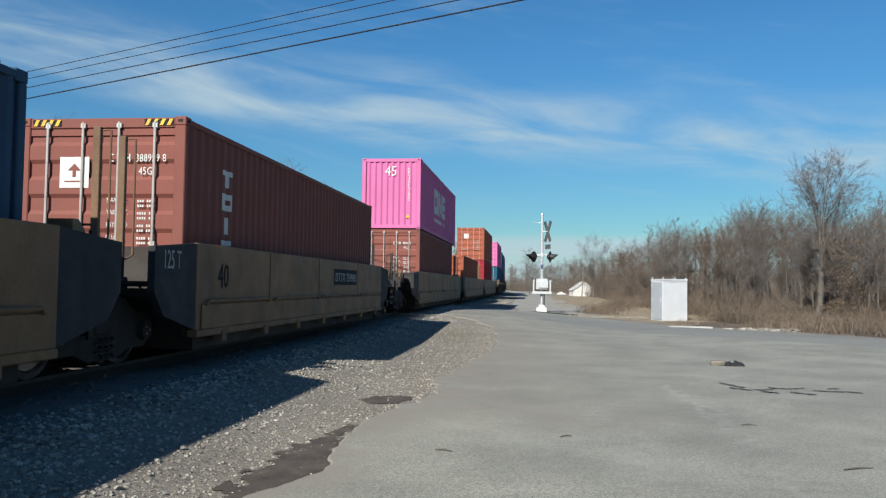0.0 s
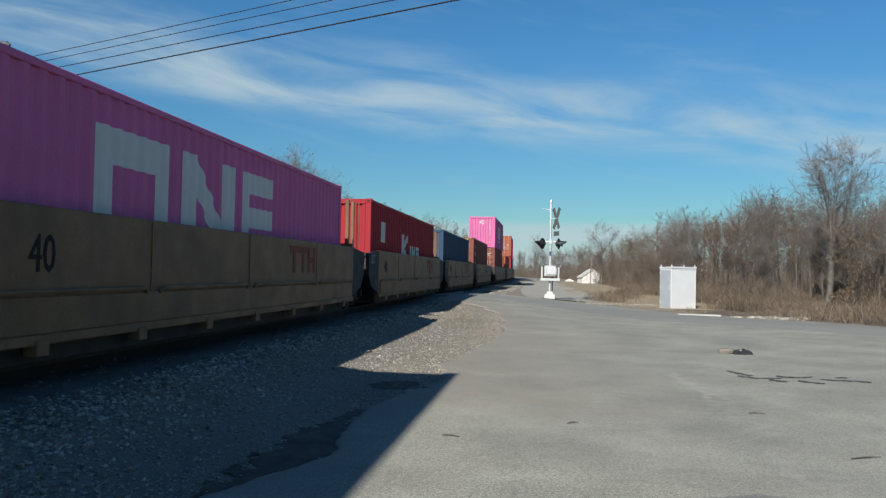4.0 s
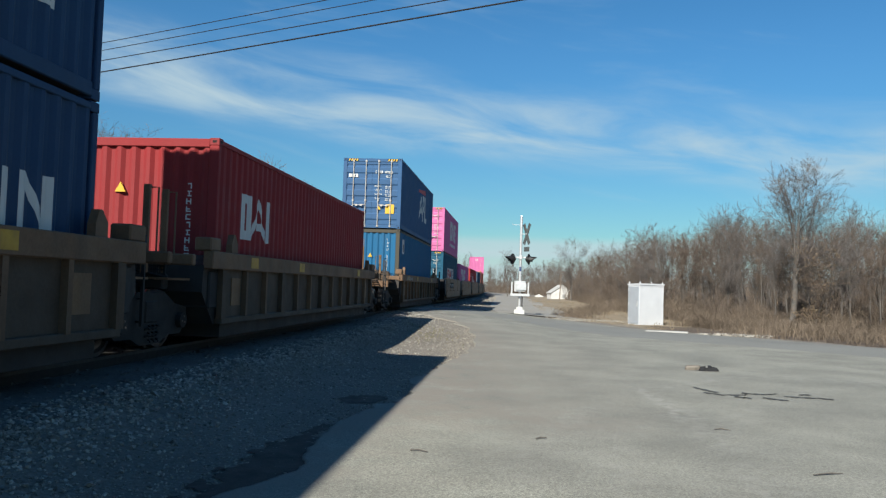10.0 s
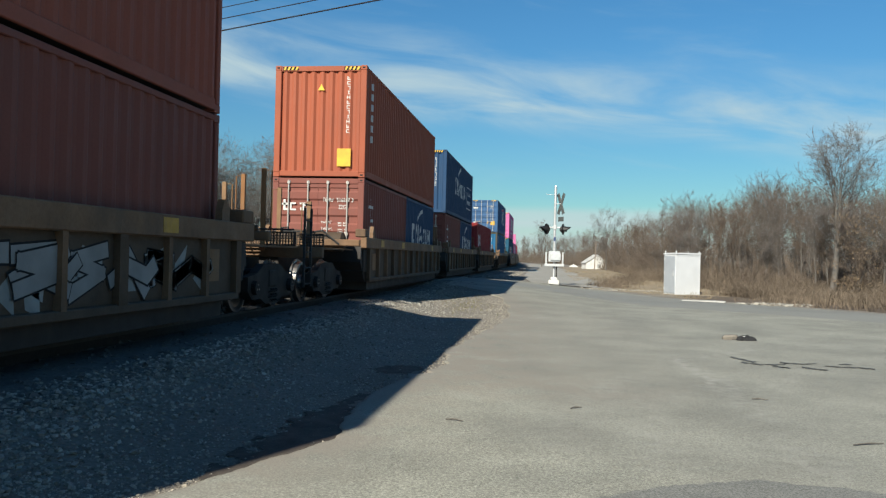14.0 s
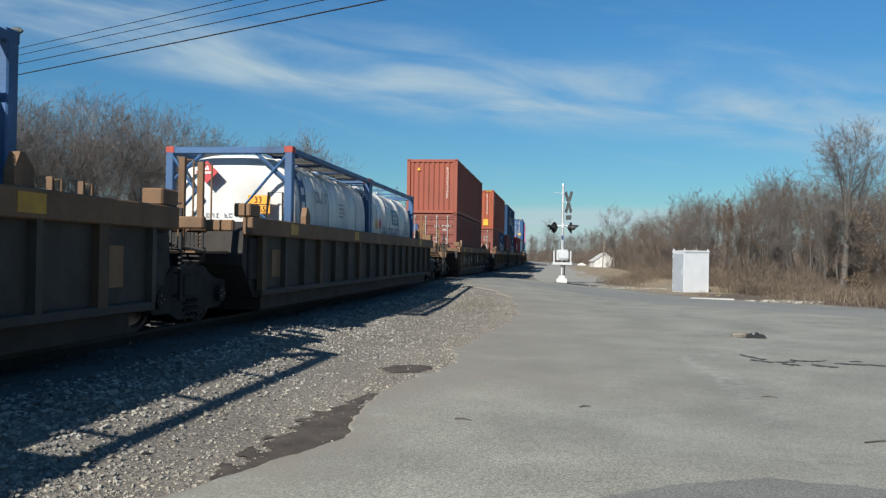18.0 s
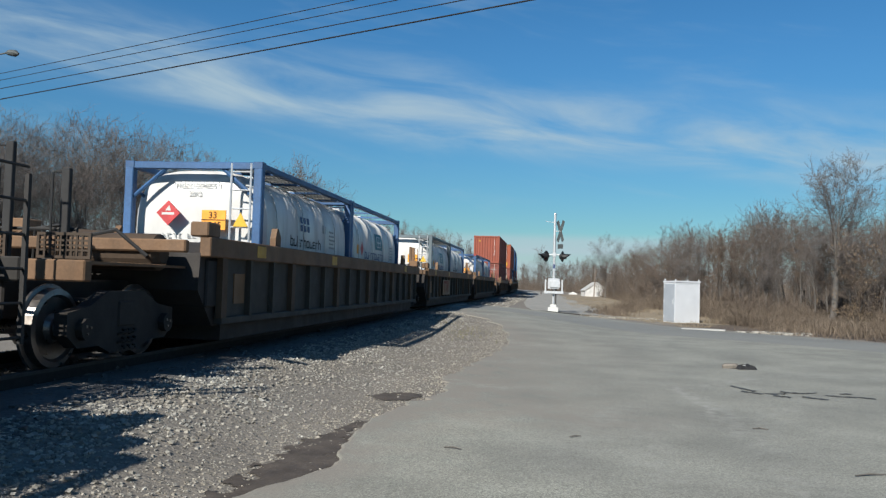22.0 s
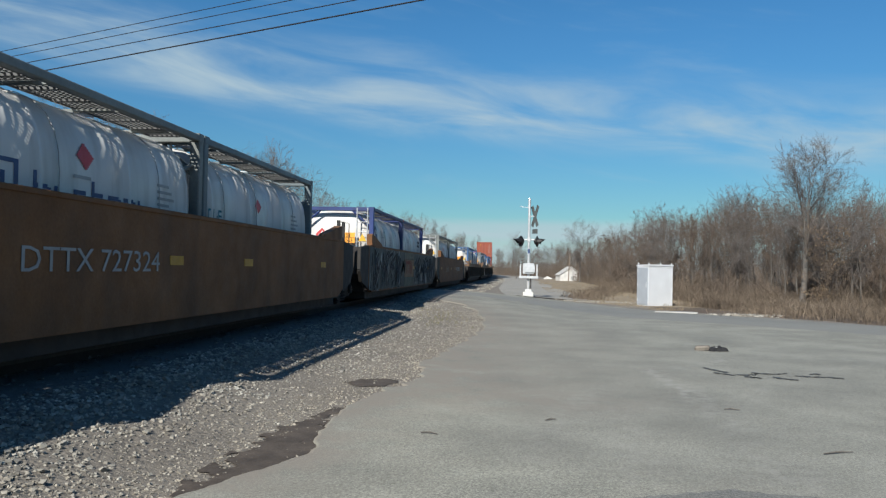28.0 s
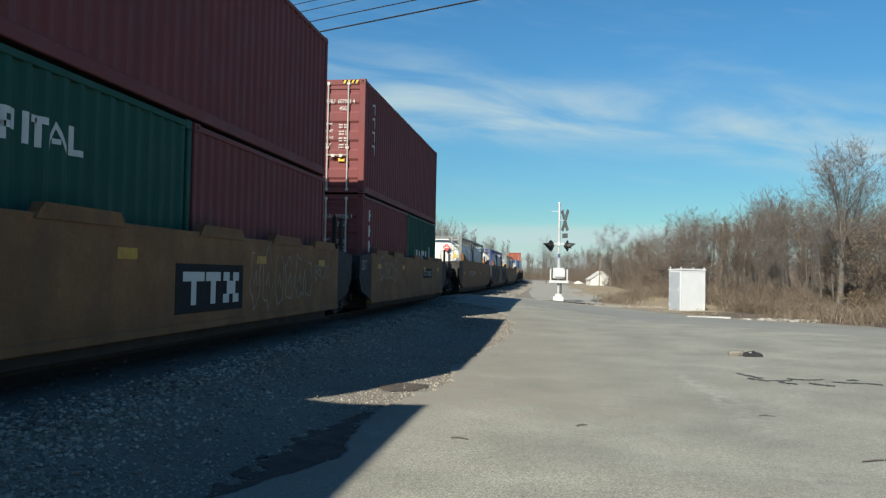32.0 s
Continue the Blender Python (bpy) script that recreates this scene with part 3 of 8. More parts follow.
for i in range(560):
    x, y, a = track(-70 + i * 0.52)
    if 34.5 < y < 41.5:
        continue
    ties.box(x - 1.3 + rng.uniform(-.04, .04), x + 1.3, y - 0.115, y + 0.115, RAIL_TOP - 0.30, RAIL_TOP - 0.172 + rng.uniform(-.006, .006))
tagged(part("ties", ties, M_TIE, rails, "row of dark timber ties"), kind="stuff")
for k, (x0, x1) in enumerate(((-1.75, -0.83), (-0.66, 0.66), (0.83, 1.75))):
    for j in range(3):
        part("crossing_panel", Shape().box(TRACK_X + x0, TRACK_X + x1, 34.9 + j * 2.15, 37.0 + j * 2.15, RAIL_TOP - 0.2, RAIL_TOP - 0.012, 0.015), M_ROAD, rails)


# ---------------------------------------------------------------- containers
WIDE, HIGH, LOW = 2.438, 2.896, 2.591
PITCH, DEEP = 0.278, 0.036


def wave(v, pitch=PITCH, deep=DEEP):
    """Depth of the corrugation at a place along the wall."""
    k = (v / pitch) % 1.0
    if k < 0.25:
        return 0.0
    if k < 0.5:
        return deep * (k - 0.25) * 4
    if k < 0.75:
        return deep
    return deep * (1 - (k - 0.75) * 4)


def breaks(a, b, pitch=PITCH):
    out, n = [a], math.floor(a / pitch * 4)
    while True:
        n += 1
        v = n * pitch / 4
        if v >= b - 1e-6:
            break
        if v > a + 1e-6:
            out.append(v)
    return out + [b]


def wall_sheet(length, z0, z1, x):
    """A corrugated long wall at x, its folds upright."""
    s, sign = Shape(), 1 if x > 0 else -1
    ys = breaks(-length / 2, length / 2)
    for y in ys:
        d = x - sign * wave(y)
        s.v += [(d, y, z0), (d, y, z1), (d - sign * 0.004, y, z0), (d - sign * 0.004, y, z1)]
    for i in range(len(ys) - 1):
        a, b = 4 * i, 4 * i + 4
        s.f += [(a, b, b + 1, a + 1), (a + 2, a + 3, b + 3, b + 2)]
    return s


def on_wall(quads, length, x=WIDE / 2 - 0.012):
    """Painted shapes that follow the folds of the right-hand wall: (y0, low0, high0, y1, low1, high1), y from the rear end."""
    s = Shape()
    for y0, l0, h0, y1, l1, h1 in quads:
        ys = breaks(y0 - length / 2, y1 - length / 2)
        for a, b in zip(ys, ys[1:]):
            v = []
            for y, e in ((a, 1e-4), (b, -1e-4)):
                k = (y + length / 2 - y0) / (y1 - y0)
                d = x - wave(y + e) + 0.0035
                v += [(d, y, l0 + (l1 - l0) * k), (d, y, h0 + (h1 - h0) * k)]
            s.add(v, [(0, 2, 3, 1)])
    return s


def bar(y0, z0, y1, z1):
    return (y0, z0, z1, y1, z0, z1)


def ring(y, z, w, h, t):
    return [bar(y, z, y + t, z + h), bar(y + w - t, z, y + w, z + h), bar(y + t, z, y + w - t, z + t), bar(y + t, z + h - t, y + w - t, z + h)]


def posts(y, z, w, h, t):
    """Two uprights joined by a sloping bar."""
    return [bar(y, z, y + t, z + h), bar(y + w - t, z, y + w, z + h), (y + t, z + h - t * 1.2, z + h, y + w - t, z, z + t * 1.2)]


def comb(y, z, w, h, t):
    return [bar(y, z, y + t, z + h)] + [bar(y + t, z + k * (h - t), y + w, z + k * (h - t) + t) for k in (0, 0.5, 1)]


def wedge(y, z, w, h, t):
    """Two legs that lean together, with a tie."""
    return [(y, z, z + t, y + w / 2, z + h - t, z + h), (y + w / 2, z + h - t, z + h, y + w, z, z + t), bar(y + w * 0.3, z + h * 0.25, y + w * 0.7, z + h * 0.25 + t * 0.7)]


MESHES = {}


def shared(key, make, mat, smooth=False):
    k = (key, mat.name)
    if k not in MESHES:
        MESHES[k] = make().mesh(key[0] if isinstance(key, tuple) else key, mat, smooth)
    return MESHES[k]


def frame_shape(L, H):
    s, w = Shape(), WIDE / 2
    for x in (-1, 1):
        for y in (-1, 1):
            s.box(min(x * w, x * (w - 0.16)), max(x * w, x * (w - 0.16)), min(y * L / 2, y * (L / 2 - 0.11)), max(y * L / 2, y * (L / 2 - 0.11)), 0.118, H - 0.118, 0.012)
        s.box(min(x * w, x * (w - 0.05)), max(x * w, x * (w - 0.05)), -L / 2 + 0.16, L / 2 - 0.16, 0.03, 0.19, 0.01)
        s.box(min(x * w, x * (w - 0.06)), max(x * w, x * (w - 0.06)), -L / 2 + 0.16, L / 2 - 0.16, H - 0.10, H - 0.02, 0.01)
    for y in (-1, 1):
        a, b = sorted((y * (L / 2 - 0.01), y * (L / 2 - 0.10)))
        s.box(-w + 0.16, w - 0.16, a, b, H - 0.15, H - 0.012, 0.01)
        s.box(-w + 0.16, w - 0.16, a, b, 0.02, 0.16, 0.01)
    return s


def casting_shape():
    """A corner casting; its oval holes are separate black blocks."""
    s = Shape().box(-0.081, 0.081, -0.089, 0.089, -0.059, 0.059, 0.008)
    return s


def casting_hole():
    # dark inside of the holes, painted as black blocks standing slightly proud
    return Shape().box(-0.045, 0.045, -0.091, 0.091, -0.030, 0.030, 0.012).box(-0.083, 0.083, -0.048, 0.048, -0.030, 0.030, 0.012)


def end_sheet(L, H):
    """A corrugated end wall with upright folds, at the rear of the box."""
    s = Shape()
    w = WIDE / 2 - 0.16
    xs = breaks(-w, w, 0.245)
    for x in xs:
        d = -L / 2 + 0.03 + wave(x, 0.245, 0.045)
        s.v += [(x, d, 0.15), (x, d, H - 0.14), (x, d + 0.004, 0.15), (x, d + 0.004, H - 0.14)]
    for i in range(len(xs) - 1):
        a, b = 4 * i, 4 * i + 4
        s.f += [(a, b, b + 1, a + 1), (a + 2, a + 3, b + 3, b + 2)]
    return s


def door_shape(H, folds):
    """One door leaf, 1.06 m wide, with level pressed folds; it hangs from x = 0 to x = 1.06, its face at y = 0."""
    z0, z1 = 0.17, H - 0.16
    out = [(0.05, z0), (-0.012, z0), (-0.012, z0 + 0.09), (0.012, z0 + 0.10)]
    span = (z1 - z0 - 0.18) / folds
    for i in range(folds):
        a = z0 + 0.09 + i * span
        out += [(0.012, a + span * 0.18), (-0.022, a + span * 0.30), (-0.022, a + span * 0.70), (0.012, a + span * 0.82)]
    out += [(0.012, z1 - 0.10), (-0.012, z1 - 0.09), (-0.012, z1), (0.05, z1)]
    return Shape().prism(out, "x", 0.0, 1.06)


def lock_bar(H):
    s = Shape().tube([(0, 0, 0.06), (0, 0, H - 0.07)], 0.021, 8)
    for z in (0.10, 1.15, H - 0.12):
        s.box(-0.038, 0.038, -0.012, 0.03, z - 0.035, z + 0.035, 0.006)
    return s


def lock_handle(turn):
    return Shape().tube([(0, 0, 0), (0.10 * turn, -0.03, 0.015), (0.42 * turn, -0.03, -0.01)], 0.014, 6).box(0.36 * turn - 0.04, 0.36 * turn + 0.04, -0.045, 0.0, -0.05, 0.03, 0.005)


def container(label, L, H, body, rear="doors", name="shipping_container", folds=5, group="containers on the train", trim=None):
    """A steel box, its rear end towards -y. Its base is at z = 0."""
    root = thing(name, label, "container", group)
    w = WIDE / 2
    edge = trim or body
    part("frame", shared(("frame", L, H), lambda: frame_shape(L, H), edge), edge, root)
    for x in (-1, 1):
        part("side_wall", shared(("side_wall", L, H, x), lambda: wall_sheet(L - 0.2, 0.16, H - 0.08, x * (w - 0.012)), body), body, root)
    part("roof", shared(("roof", L, H), lambda: Shape().box(-w + 0.05, w - 0.05, -L / 2 + 0.1, L / 2 - 0.1, H - 0.06, H - 0.04), body), body, root)
    part("floor", shared(("floor", L), lambda: Shape().box(-w + 0.04, w - 0.04, -L / 2 + 0.1, L / 2 - 0.1, 0.05, 0.14), M_UNDER), M_UNDER, root)
    for x in (-1, 1):
        for y in (-1, 1):
            for z in (0, 1):
                c = part("corner_casting", shared("corner_casting", casting_shape, edge), edge, root,
                         m=pose(x * (w - 0.079), y * (L / 2 - 0.087), 0.059 + z * (H - 0.118)))
                if x > 0 and y < 0 or (y < 0 and z):
                    part("hole", shared("hole", casting_hole, M_BLACKMARK), M_BLACKMARK, c)
    part("end_wall", shared(("end_wall", L, H), lambda: end_sheet(L, H), body), body, root, m=pose(0, 0, 0, 0, 0, 180))
    if rear == "wall":
        part("end_wall", shared(("end_wall", L, H), lambda: end_sheet(L, H), body), body, root)
        return root
    for side in (0, 1):
        door = part("door", shared(("door", H, folds), lambda: door_shape(H, folds), body), body, root, m=pose(-1.063 if not side else 0.003, -L / 2 + 0.035, 0))
        for k in (0.28, 0.80) if not side else (0.26, 0.78):
            part("locking_bar", shared(("locking_bar", H), lambda: lock_bar(H), M_BAR), M_BAR, door, m=pose(k, -0.045, 0))
            turn = 1 if k < 0.5 else -1
            part("handle", shared(("handle", turn), lambda: lock_handle(turn), M_BAR), M_BAR, door, m=pose(k, -0.06, 0.95))
    return root


def stripes(root, L, H):
    """Yellow and black height warning bars along the top of the rear end."""
    for x0 in (-1.02, 0.62):
        s, k = Shape(), Shape()
        k.box(x0, x0 + 0.42, -L / 2 + 0.002, -L / 2 + 0.008, H - 0.12, H - 0.03)
        part("warning_strip", shared(("warning_strip", x0, L, H), lambda: k, M_BLACKMARK), M_BLACKMARK, root)
        for i in range(4):
            a = x0 + 0.01 + i * 0.105
            s.prism([(a, H - 0.118), (a + 0.05, H - 0.118), (a + 0.09, H - 0.032), (a + 0.04, H - 0.032)], "y", -L / 2 - 0.003, -L / 2 + 0.002)
        part("warning_strip", shared(("yellow_strip", x0, L, H), lambda: s, M_YELLOW), M_YELLOW, root)


def door_text(root, L, H, serial, code, plate=None, owner=""):
    """Serial number, size code and the weight lines of the right-hand door."""
    y = -L / 2 + 0.008
    if serial:
        if owner:
            write(owner, 0.11, M_WHITE, root, (0.13, y, H - 0.62), ON_REAR, 0.72)
        else:
            part("marking", flat_marks(glyphs(0.13, H - 0.62, 4, 0.08, 0.11)), M_WHITE, root, m=Matrix.Translation((0, y, 0)) @ ON_REAR)
        write(serial, 0.11, M_WHITE, root, (0.50, y, H - 0.62), ON_REAR, 0.78)
        write(code, 0.11, M_WHITE, root, (0.55, y, H - 0.80), ON_REAR, 0.78)
    small = []
    for k, word in enumerate(("MAX.WT.", "TARE WT.", "PAYLOAD", "CU.CAP.")):
        z = H - 1.18 - k * 0.17
        write(word, 0.07, M_WHITE, root, (0.10, y, z), ON_REAR, 0.72)
        for dz in (0.0, 0.065):
            small += [(0.55 + 0.034 * i, z - dz, 0.57 + 0.034 * i, z - dz + 0.034) for i in range(8) if i != 3 + (k % 2)]
    tagged(part("marking", flat_marks(small), M_WHITE, root, "rows of small white weight figures", m=Matrix.Translation((0, y, 0)) @ ON_REAR), kind="stuff")
    if plate:
        part("sign_plate", flat_marks([(-0.60, H - 0.98, -0.17, H - 0.55)]), plate, root, m=Matrix.Translation((0, y, 0)) @ ON_REAR)


def triangle_sign(root, L, x, z, mat=None):
    part("warning_sign", Shape().prism([(x - 0.09, z), (x + 0.09, z), (x, z + 0.16)], "y", -L / 2 - 0.002, -L / 2 + 0.03), mat or M_YELLOW, root)


def rear_plate(root, L, x, z, w, h, mat, name="sign_plate", out=0.004):
    part(name, Shape().box(x, x + w, -L / 2 - out, -L / 2 + 0.03, z, z + h), mat, root)


# ---------------------------------------------------------------- tank containers
TANK_L = 6.058


TANK_R, TANK_Z, TANK_P = 1.17, 1.30, 3.4


def tank_at(a, grow=0.0):
    """A point of the tank's rounded-square section at an angle above the level."""
    c, n = math.cos(a), math.sin(a)
    r = (TANK_R + grow) / (abs(c) ** TANK_P + abs(n) ** TANK_P) ** (1 / TANK_P)
    return r * c, TANK_Z + r * n


def tank_shell():
    """A clad tank of rounded-square section with dished ends and raised bands."""
    s, n = Shape(), 40
    half = 2.66
    prof = [(-half - 0.15, 0.02), (-half - 0.14, 0.45), (-half - 0.11, 0.80), (-half - 0.05, 0.95), (-half, 1.0)]
    bands = [-half + 0.03, -0.9, 0.9, half - 0.12]
    mid = []
    for y in bands:
        mid += [(y, 1.0), (y + 0.004, 1.009), (y + 0.07, 1.009), (y + 0.074, 1.0)]
    prof = prof + mid + [(-y, q) for y, q in reversed(prof)]
    for y, q in prof:
        for k in range(n):
            x, z = tank_at(2 * math.pi * (k + 0.5) / n)
            s.v.append((x * q, y, TANK_Z + (z - TANK_Z) * q))
    for i in range(len(prof) - 1):
        s.f += [(i * n + k, i * n + (k + 1) % n, (i + 1) * n + (k + 1) % n, (i + 1) * n + k) for k in range(n)]
    s.f += [tuple(range(n)), tuple(range((len(prof) - 1) * n, len(prof) * n))]
    return s


def tank_frame_end():
    s, w, H = Shape(), WIDE / 2, LOW
    y0 = -TANK_L / 2
    for x in (-1, 1):
        a, b = sorted((x * w, x * (w - 0.15)))
        s.box(a, b, y0, y0 + 0.15, 0.1, H - 0.1, 0.015)
    s.box(-w + 0.15, w - 0.15, y0 + 0.01, y0 + 0.12, H - 0.13, H - 0.01, 0.012).box(-w + 0.15, w - 0.15, y0 + 0.01, y0 + 0.12, 0.02, 0.16, 0.012)
    for x in (-1, 1):
        s.tube([(x * (w - 0.12), y0 + 0.07, H - 0.62), (x * (w - 0.75), y0 + 0.07, H - 0.08)], 0.035, 6)
        s.tube([(x * (w - 0.12), y0 + 0.07, 0.75), (x * (w - 0.75), y0 + 0.07, 0.10)], 0.035, 6)
        s.tube([(x * (w - 0.10), y0 + 0.12, H - 0.45), (x * (w - 0.32), y0 + 0.6, H - 0.75)], 0.03, 6)
    return s


def glyphs(x, z, n, w, h, seed=0, skip=()):
    """Small strokes the size of letters that cannot be read: quads for flat_marks."""
    out = []
    for k in range(n):
        if k in skip:
            continue
        a, t = x + k * w, min(0.22 * w, 0.2 * h)
        kind = (k * 7 + seed * 3) % 5
        e = a + 0.72 * w
        if kind in (0, 1, 3):
            out.append((a, z, a + t, z + h))
        if kind in (1, 2):
            out.append((e - t, z, e, z + h))
        if kind in (0, 2, 4):
            out.append((a + t, z + h - t, e - t if kind == 2 else e, z + h))
        if kind in (0, 3, 4):
            out.append((a + t, z, e, z + t))
        if kind in (1, 3):
            out.append((a + t, z + 0.42 * h, e - t, z + 0.42 * h + t))
        if kind == 4:
            out.append((a + 0.3 * w, z + t, a + 0.3 * w + t, z + h - t))
    return out


def grating(x0, x1, y0, y1, z, along):
    """A walkway panel of slats between two edge angles."""
    s = Shape()
    s.box(x0, x0 + 0.025, y0, y1, z - 0.03, z + 0.02).box(x1 - 0.025, x1, y0, y1, z - 0.03, z + 0.02)
    if along:
        # open steel mesh on cross bearers
        for k in range(1, 7):
            x = x0 + (x1 - x0) * k / 7
            s.box(x - 0.012, x + 0.012, y0, y1, z - 0.016, z - 0.002)
        n = int((y1 - y0) / 0.075)
        for i in range(n):
            y = y0 + i * 0.075
            s.box(x0 + 0.025, x1 - 0.025, y, y + (0.045 if i % 8 == 0 else 0.024), z - (0.040 if i % 8 == 0 else 0.018), z + 0.002)
    else:
        n = int((y1 - y0) / 0.055)
        for i in range(n):
            s.box(x0 + 0.025, x1 - 0.025, y0 + i * 0.055, y0 + 0.037 + i * 0.055, z - 0.02, z)
    return s


def tank_container(label, frame_mat, marks, diamond=(-0.45, 1.70), plate=(0.20, 1.44), serial="", ladder=True, corners=None, walk_side=True):
    root = thing("tank_container", label, "tank container", "tank containers on the train")
    w, H = WIDE / 2, LOW
    part("tank_shell", shared("tank_shell", tank_shell, M_TANK, True), M_TANK, root, "white clad tank with dished ends")
    for turn in (0, 180):
        part("end_frame", shared("end_frame", tank_frame_end, frame_mat), frame_mat, root, m=pose(0, 0, 0, 0, 0, turn))
    for x in (-1, 1):
        a, b = sorted((x * w, x * (w - 0.10)))
        part("top_rail", shared(("top_rail", x), lambda: Shape().box(a, b, -TANK_L / 2 + 0.15, TANK_L / 2 - 0.15, H - 0.12, H - 0.02, 0.012), frame_mat), frame_mat, root)
        part("bottom_rail", shared(("bottom_rail", x), lambda: Shape().box(a, b, -TANK_L / 2 + 0.15, TANK_L / 2 - 0.15, 0.03, 0.15, 0.012), frame_mat), frame_mat, root)
    for x in (-1, 1):
        for y in (-1, 1):
            for z in (0, 1):
                cm = corners or frame_mat
                part("corner_casting", shared("corner_casting", casting_shape, cm), cm, root, m=pose(x * (w - 0.079), y * (TANK_L / 2 - 0.087), 0.059 + z * (H - 0.118)))
    # walkways over the top: one along the shoulder, short ones across
    if walk_side:
        part("walkway", shared("walkway", lambda: grating(0.52, 1.03, -2.75, 2.75, H - 0.05, True), M_GRATE), M_GRATE, root, "grey open mesh walkway")
    for y in (-1.5, 0.9):
        part("walkway", shared(("cross_walkway", y), lambda: grating(-0.9, 0.46, y, y + 0.42, H - 0.05, False), M_GALV), M_GALV, root, "galvanised walkway grating")
    for y in (-2.2, -0.7, 0.75, 2.2):
        part("bearer", shared(("bearer", y), lambda: Shape().box(0.40, w - 0.10, y - 0.03, y + 0.03, H - 0.12, H - 0.08), frame_mat), frame_mat, root)
    part("manlid", shared("manlid", lambda: Shape().tube([(-0.1, 0.3, 2.40), (-0.1, 0.3, 2.52)], 0.30, 14), M_GALV), M_GALV, root)
    part("valve", shared("valve", lambda: Shape().tube([(-0.1, -0.6, 2.40), (-0.1, -0.6, 2.55)], 0.16, 12), M_GALV), M_GALV, root)
    part("spill_box", shared("spill_box", lambda: Shape().box(-0.5, 0.35, -0.95, 0.75, 2.36, 2.50, 0.02), M_GALV), M_GALV, root)
    for y in (-2.1, -0.55, 1.72):
        part("band_strap", shared(("band_strap", y), lambda: Shape().tube([(tank_at(radians(96 - 9.0 * k), 0.012)[0], y, tank_at(radians(96 - 9.0 * k), 0.012)[1]) for k in range(15)], 0.006, 5), M_GREY), M_GREY, root, "grey cladding strap")

    y = -TANK_L / 2 + 0.03
    if ladder:
        rails = Shape()
        for x in (0.68, 1.02):
            rails.tube([(x, y - 0.01, 0.1), (x, y - 0.01, H - 0.03)], 0.02, 6)
        for k in range(8):
            rails.tube([(0.68, y - 0.01, 0.25 + 0.31 * k), (1.02, y - 0.01, 0.25 + 0.31 * k)], 0.014, 5)
        part("ladder", shared("ladder", lambda: rails, M_GALV), M_GALV, root)
        part("warning_sign", shared("warning_triangle", lambda: Shape().prism([(0.74, 1.50), (1.00, 1.50), (0.87, 1.74)], "y", y - 0.035, y - 0.028), M_YELLOW), M_YELLOW, root)
    else:
        part("brace", shared("brace", lambda: Shape().tube([(-1.12, y, 2.45), (-0.62, y, 1.75), (-1.12, y, 1.2)], 0.03, 6).tube([(1.12, y, 2.45), (0.35, y, 1.55), (1.12, y, 1.0)], 0.03, 6), frame_mat), frame_mat, root)
        part("grab_rail", shared("grab_rail", lambda: Shape().tube([(0.70, y, 0.9), (0.78, y - 0.03, 1.75), (1.05, y - 0.03, 1.75), (1.05, y, 0.9)], 0.018, 6), M_DARK), M_DARK, root)
    d, (px, pz) = 0.21, diamond
    placard = part("hazard_placard", shared(("hazard_placard", diamond), lambda: Shape().prism([(px, pz - d), (px + d, pz), (px, pz + d), (px - d, pz)], "y", y - 0.01, y + 0.02), M_REDMARK), M_REDMARK, root)
    part("symbol", shared(("symbol", diamond), lambda: Shape().prism([(px - 0.05, pz + 0.04), (px + 0.05, pz + 0.04), (px + 0.02, pz + 0.13)], "y", y - 0.014, y - 0.011).box(px - 0.11, px + 0.11, y - 0.014, y - 0.011, pz - 0.03, pz + 0.01), M_WHITE), M_WHITE, placard)
    if plate:
        qx, qz = plate
        sign = part("number_plate", shared(("number_plate", plate), lambda: Shape().box(qx, qx + 0.42, y - 0.01, y + 0.02, qz, qz + 0.33), M_PLACARD), M_PLACARD, root, "orange hazard number plate")
        part("rule", shared(("rule", plate), lambda: Shape().box(qx, qx + 0.42, y - 0.013, y - 0.011, qz + 0.157, qz + 0.172), M_BLACKMARK), M_BLACKMARK, sign)
        write("33", 0.12, M_BLACKMARK, root, (qx + 0.12, y - 0.014, qz + 0.19), ON_REAR, 0.95)
        write("3065", 0.12, M_BLACKMARK, root, (qx + 0.04, y - 0.014, qz + 0.02), ON_REAR, 0.95)
    if serial:
        write(serial, 0.10, M_GREY, root, (-0.42, -2.815, 2.18), ON_REAR, 0.9)
        write("22K2", 0.09, M_GREY, root, (-0.16, -2.805, 2.02), ON_REAR, 0.9)
    part("marking", shared("tank_rear_lines", lambda: flat_marks(glyphs(-0.6, 1.30, 9, 0.09, 0.08, 1, (4,)) + glyphs(-0.45, 1.12, 4, 0.09, 0.08, 2)), M_GREY), M_GREY, root, m=Matrix.Translation((0, -2.822, 0)) @ ON_REAR)
    for shape, mat in marks:
        part("marking", shape, mat, root)
    return root


def on_tank(quads, lift=0.006):
    """Painted shapes on the right flank of the tank: (y0, a0, y1, a1), a in degrees above the level of the axis, y from the rear."""
    s = Shape()
    for y0, a0, y1, a1 in quads:
        n = max(1, int(abs(a1 - a0) / 4))
        for i in range(n):
            v = []
            for y in (y0, y1):
                for a in (a0 + (a1 - a0) * i / n, a0 + (a1 - a0) * (i + 1) / n):
                    px, pz = tank_at(radians(a), lift)
                    v.append((px, y - TANK_L / 2, pz))
            s.add(v, [(0, 2, 3, 1)])
    return s


def tank_diamond(y, a, d=9.0):
    n = 6
    return [(y - 0.17 * (1 - abs(k) / n), a + d * k / n, y + 0.17 * (1 - abs(k) / n), a + d * (k + 1) / n) for k in range(-n, n)]


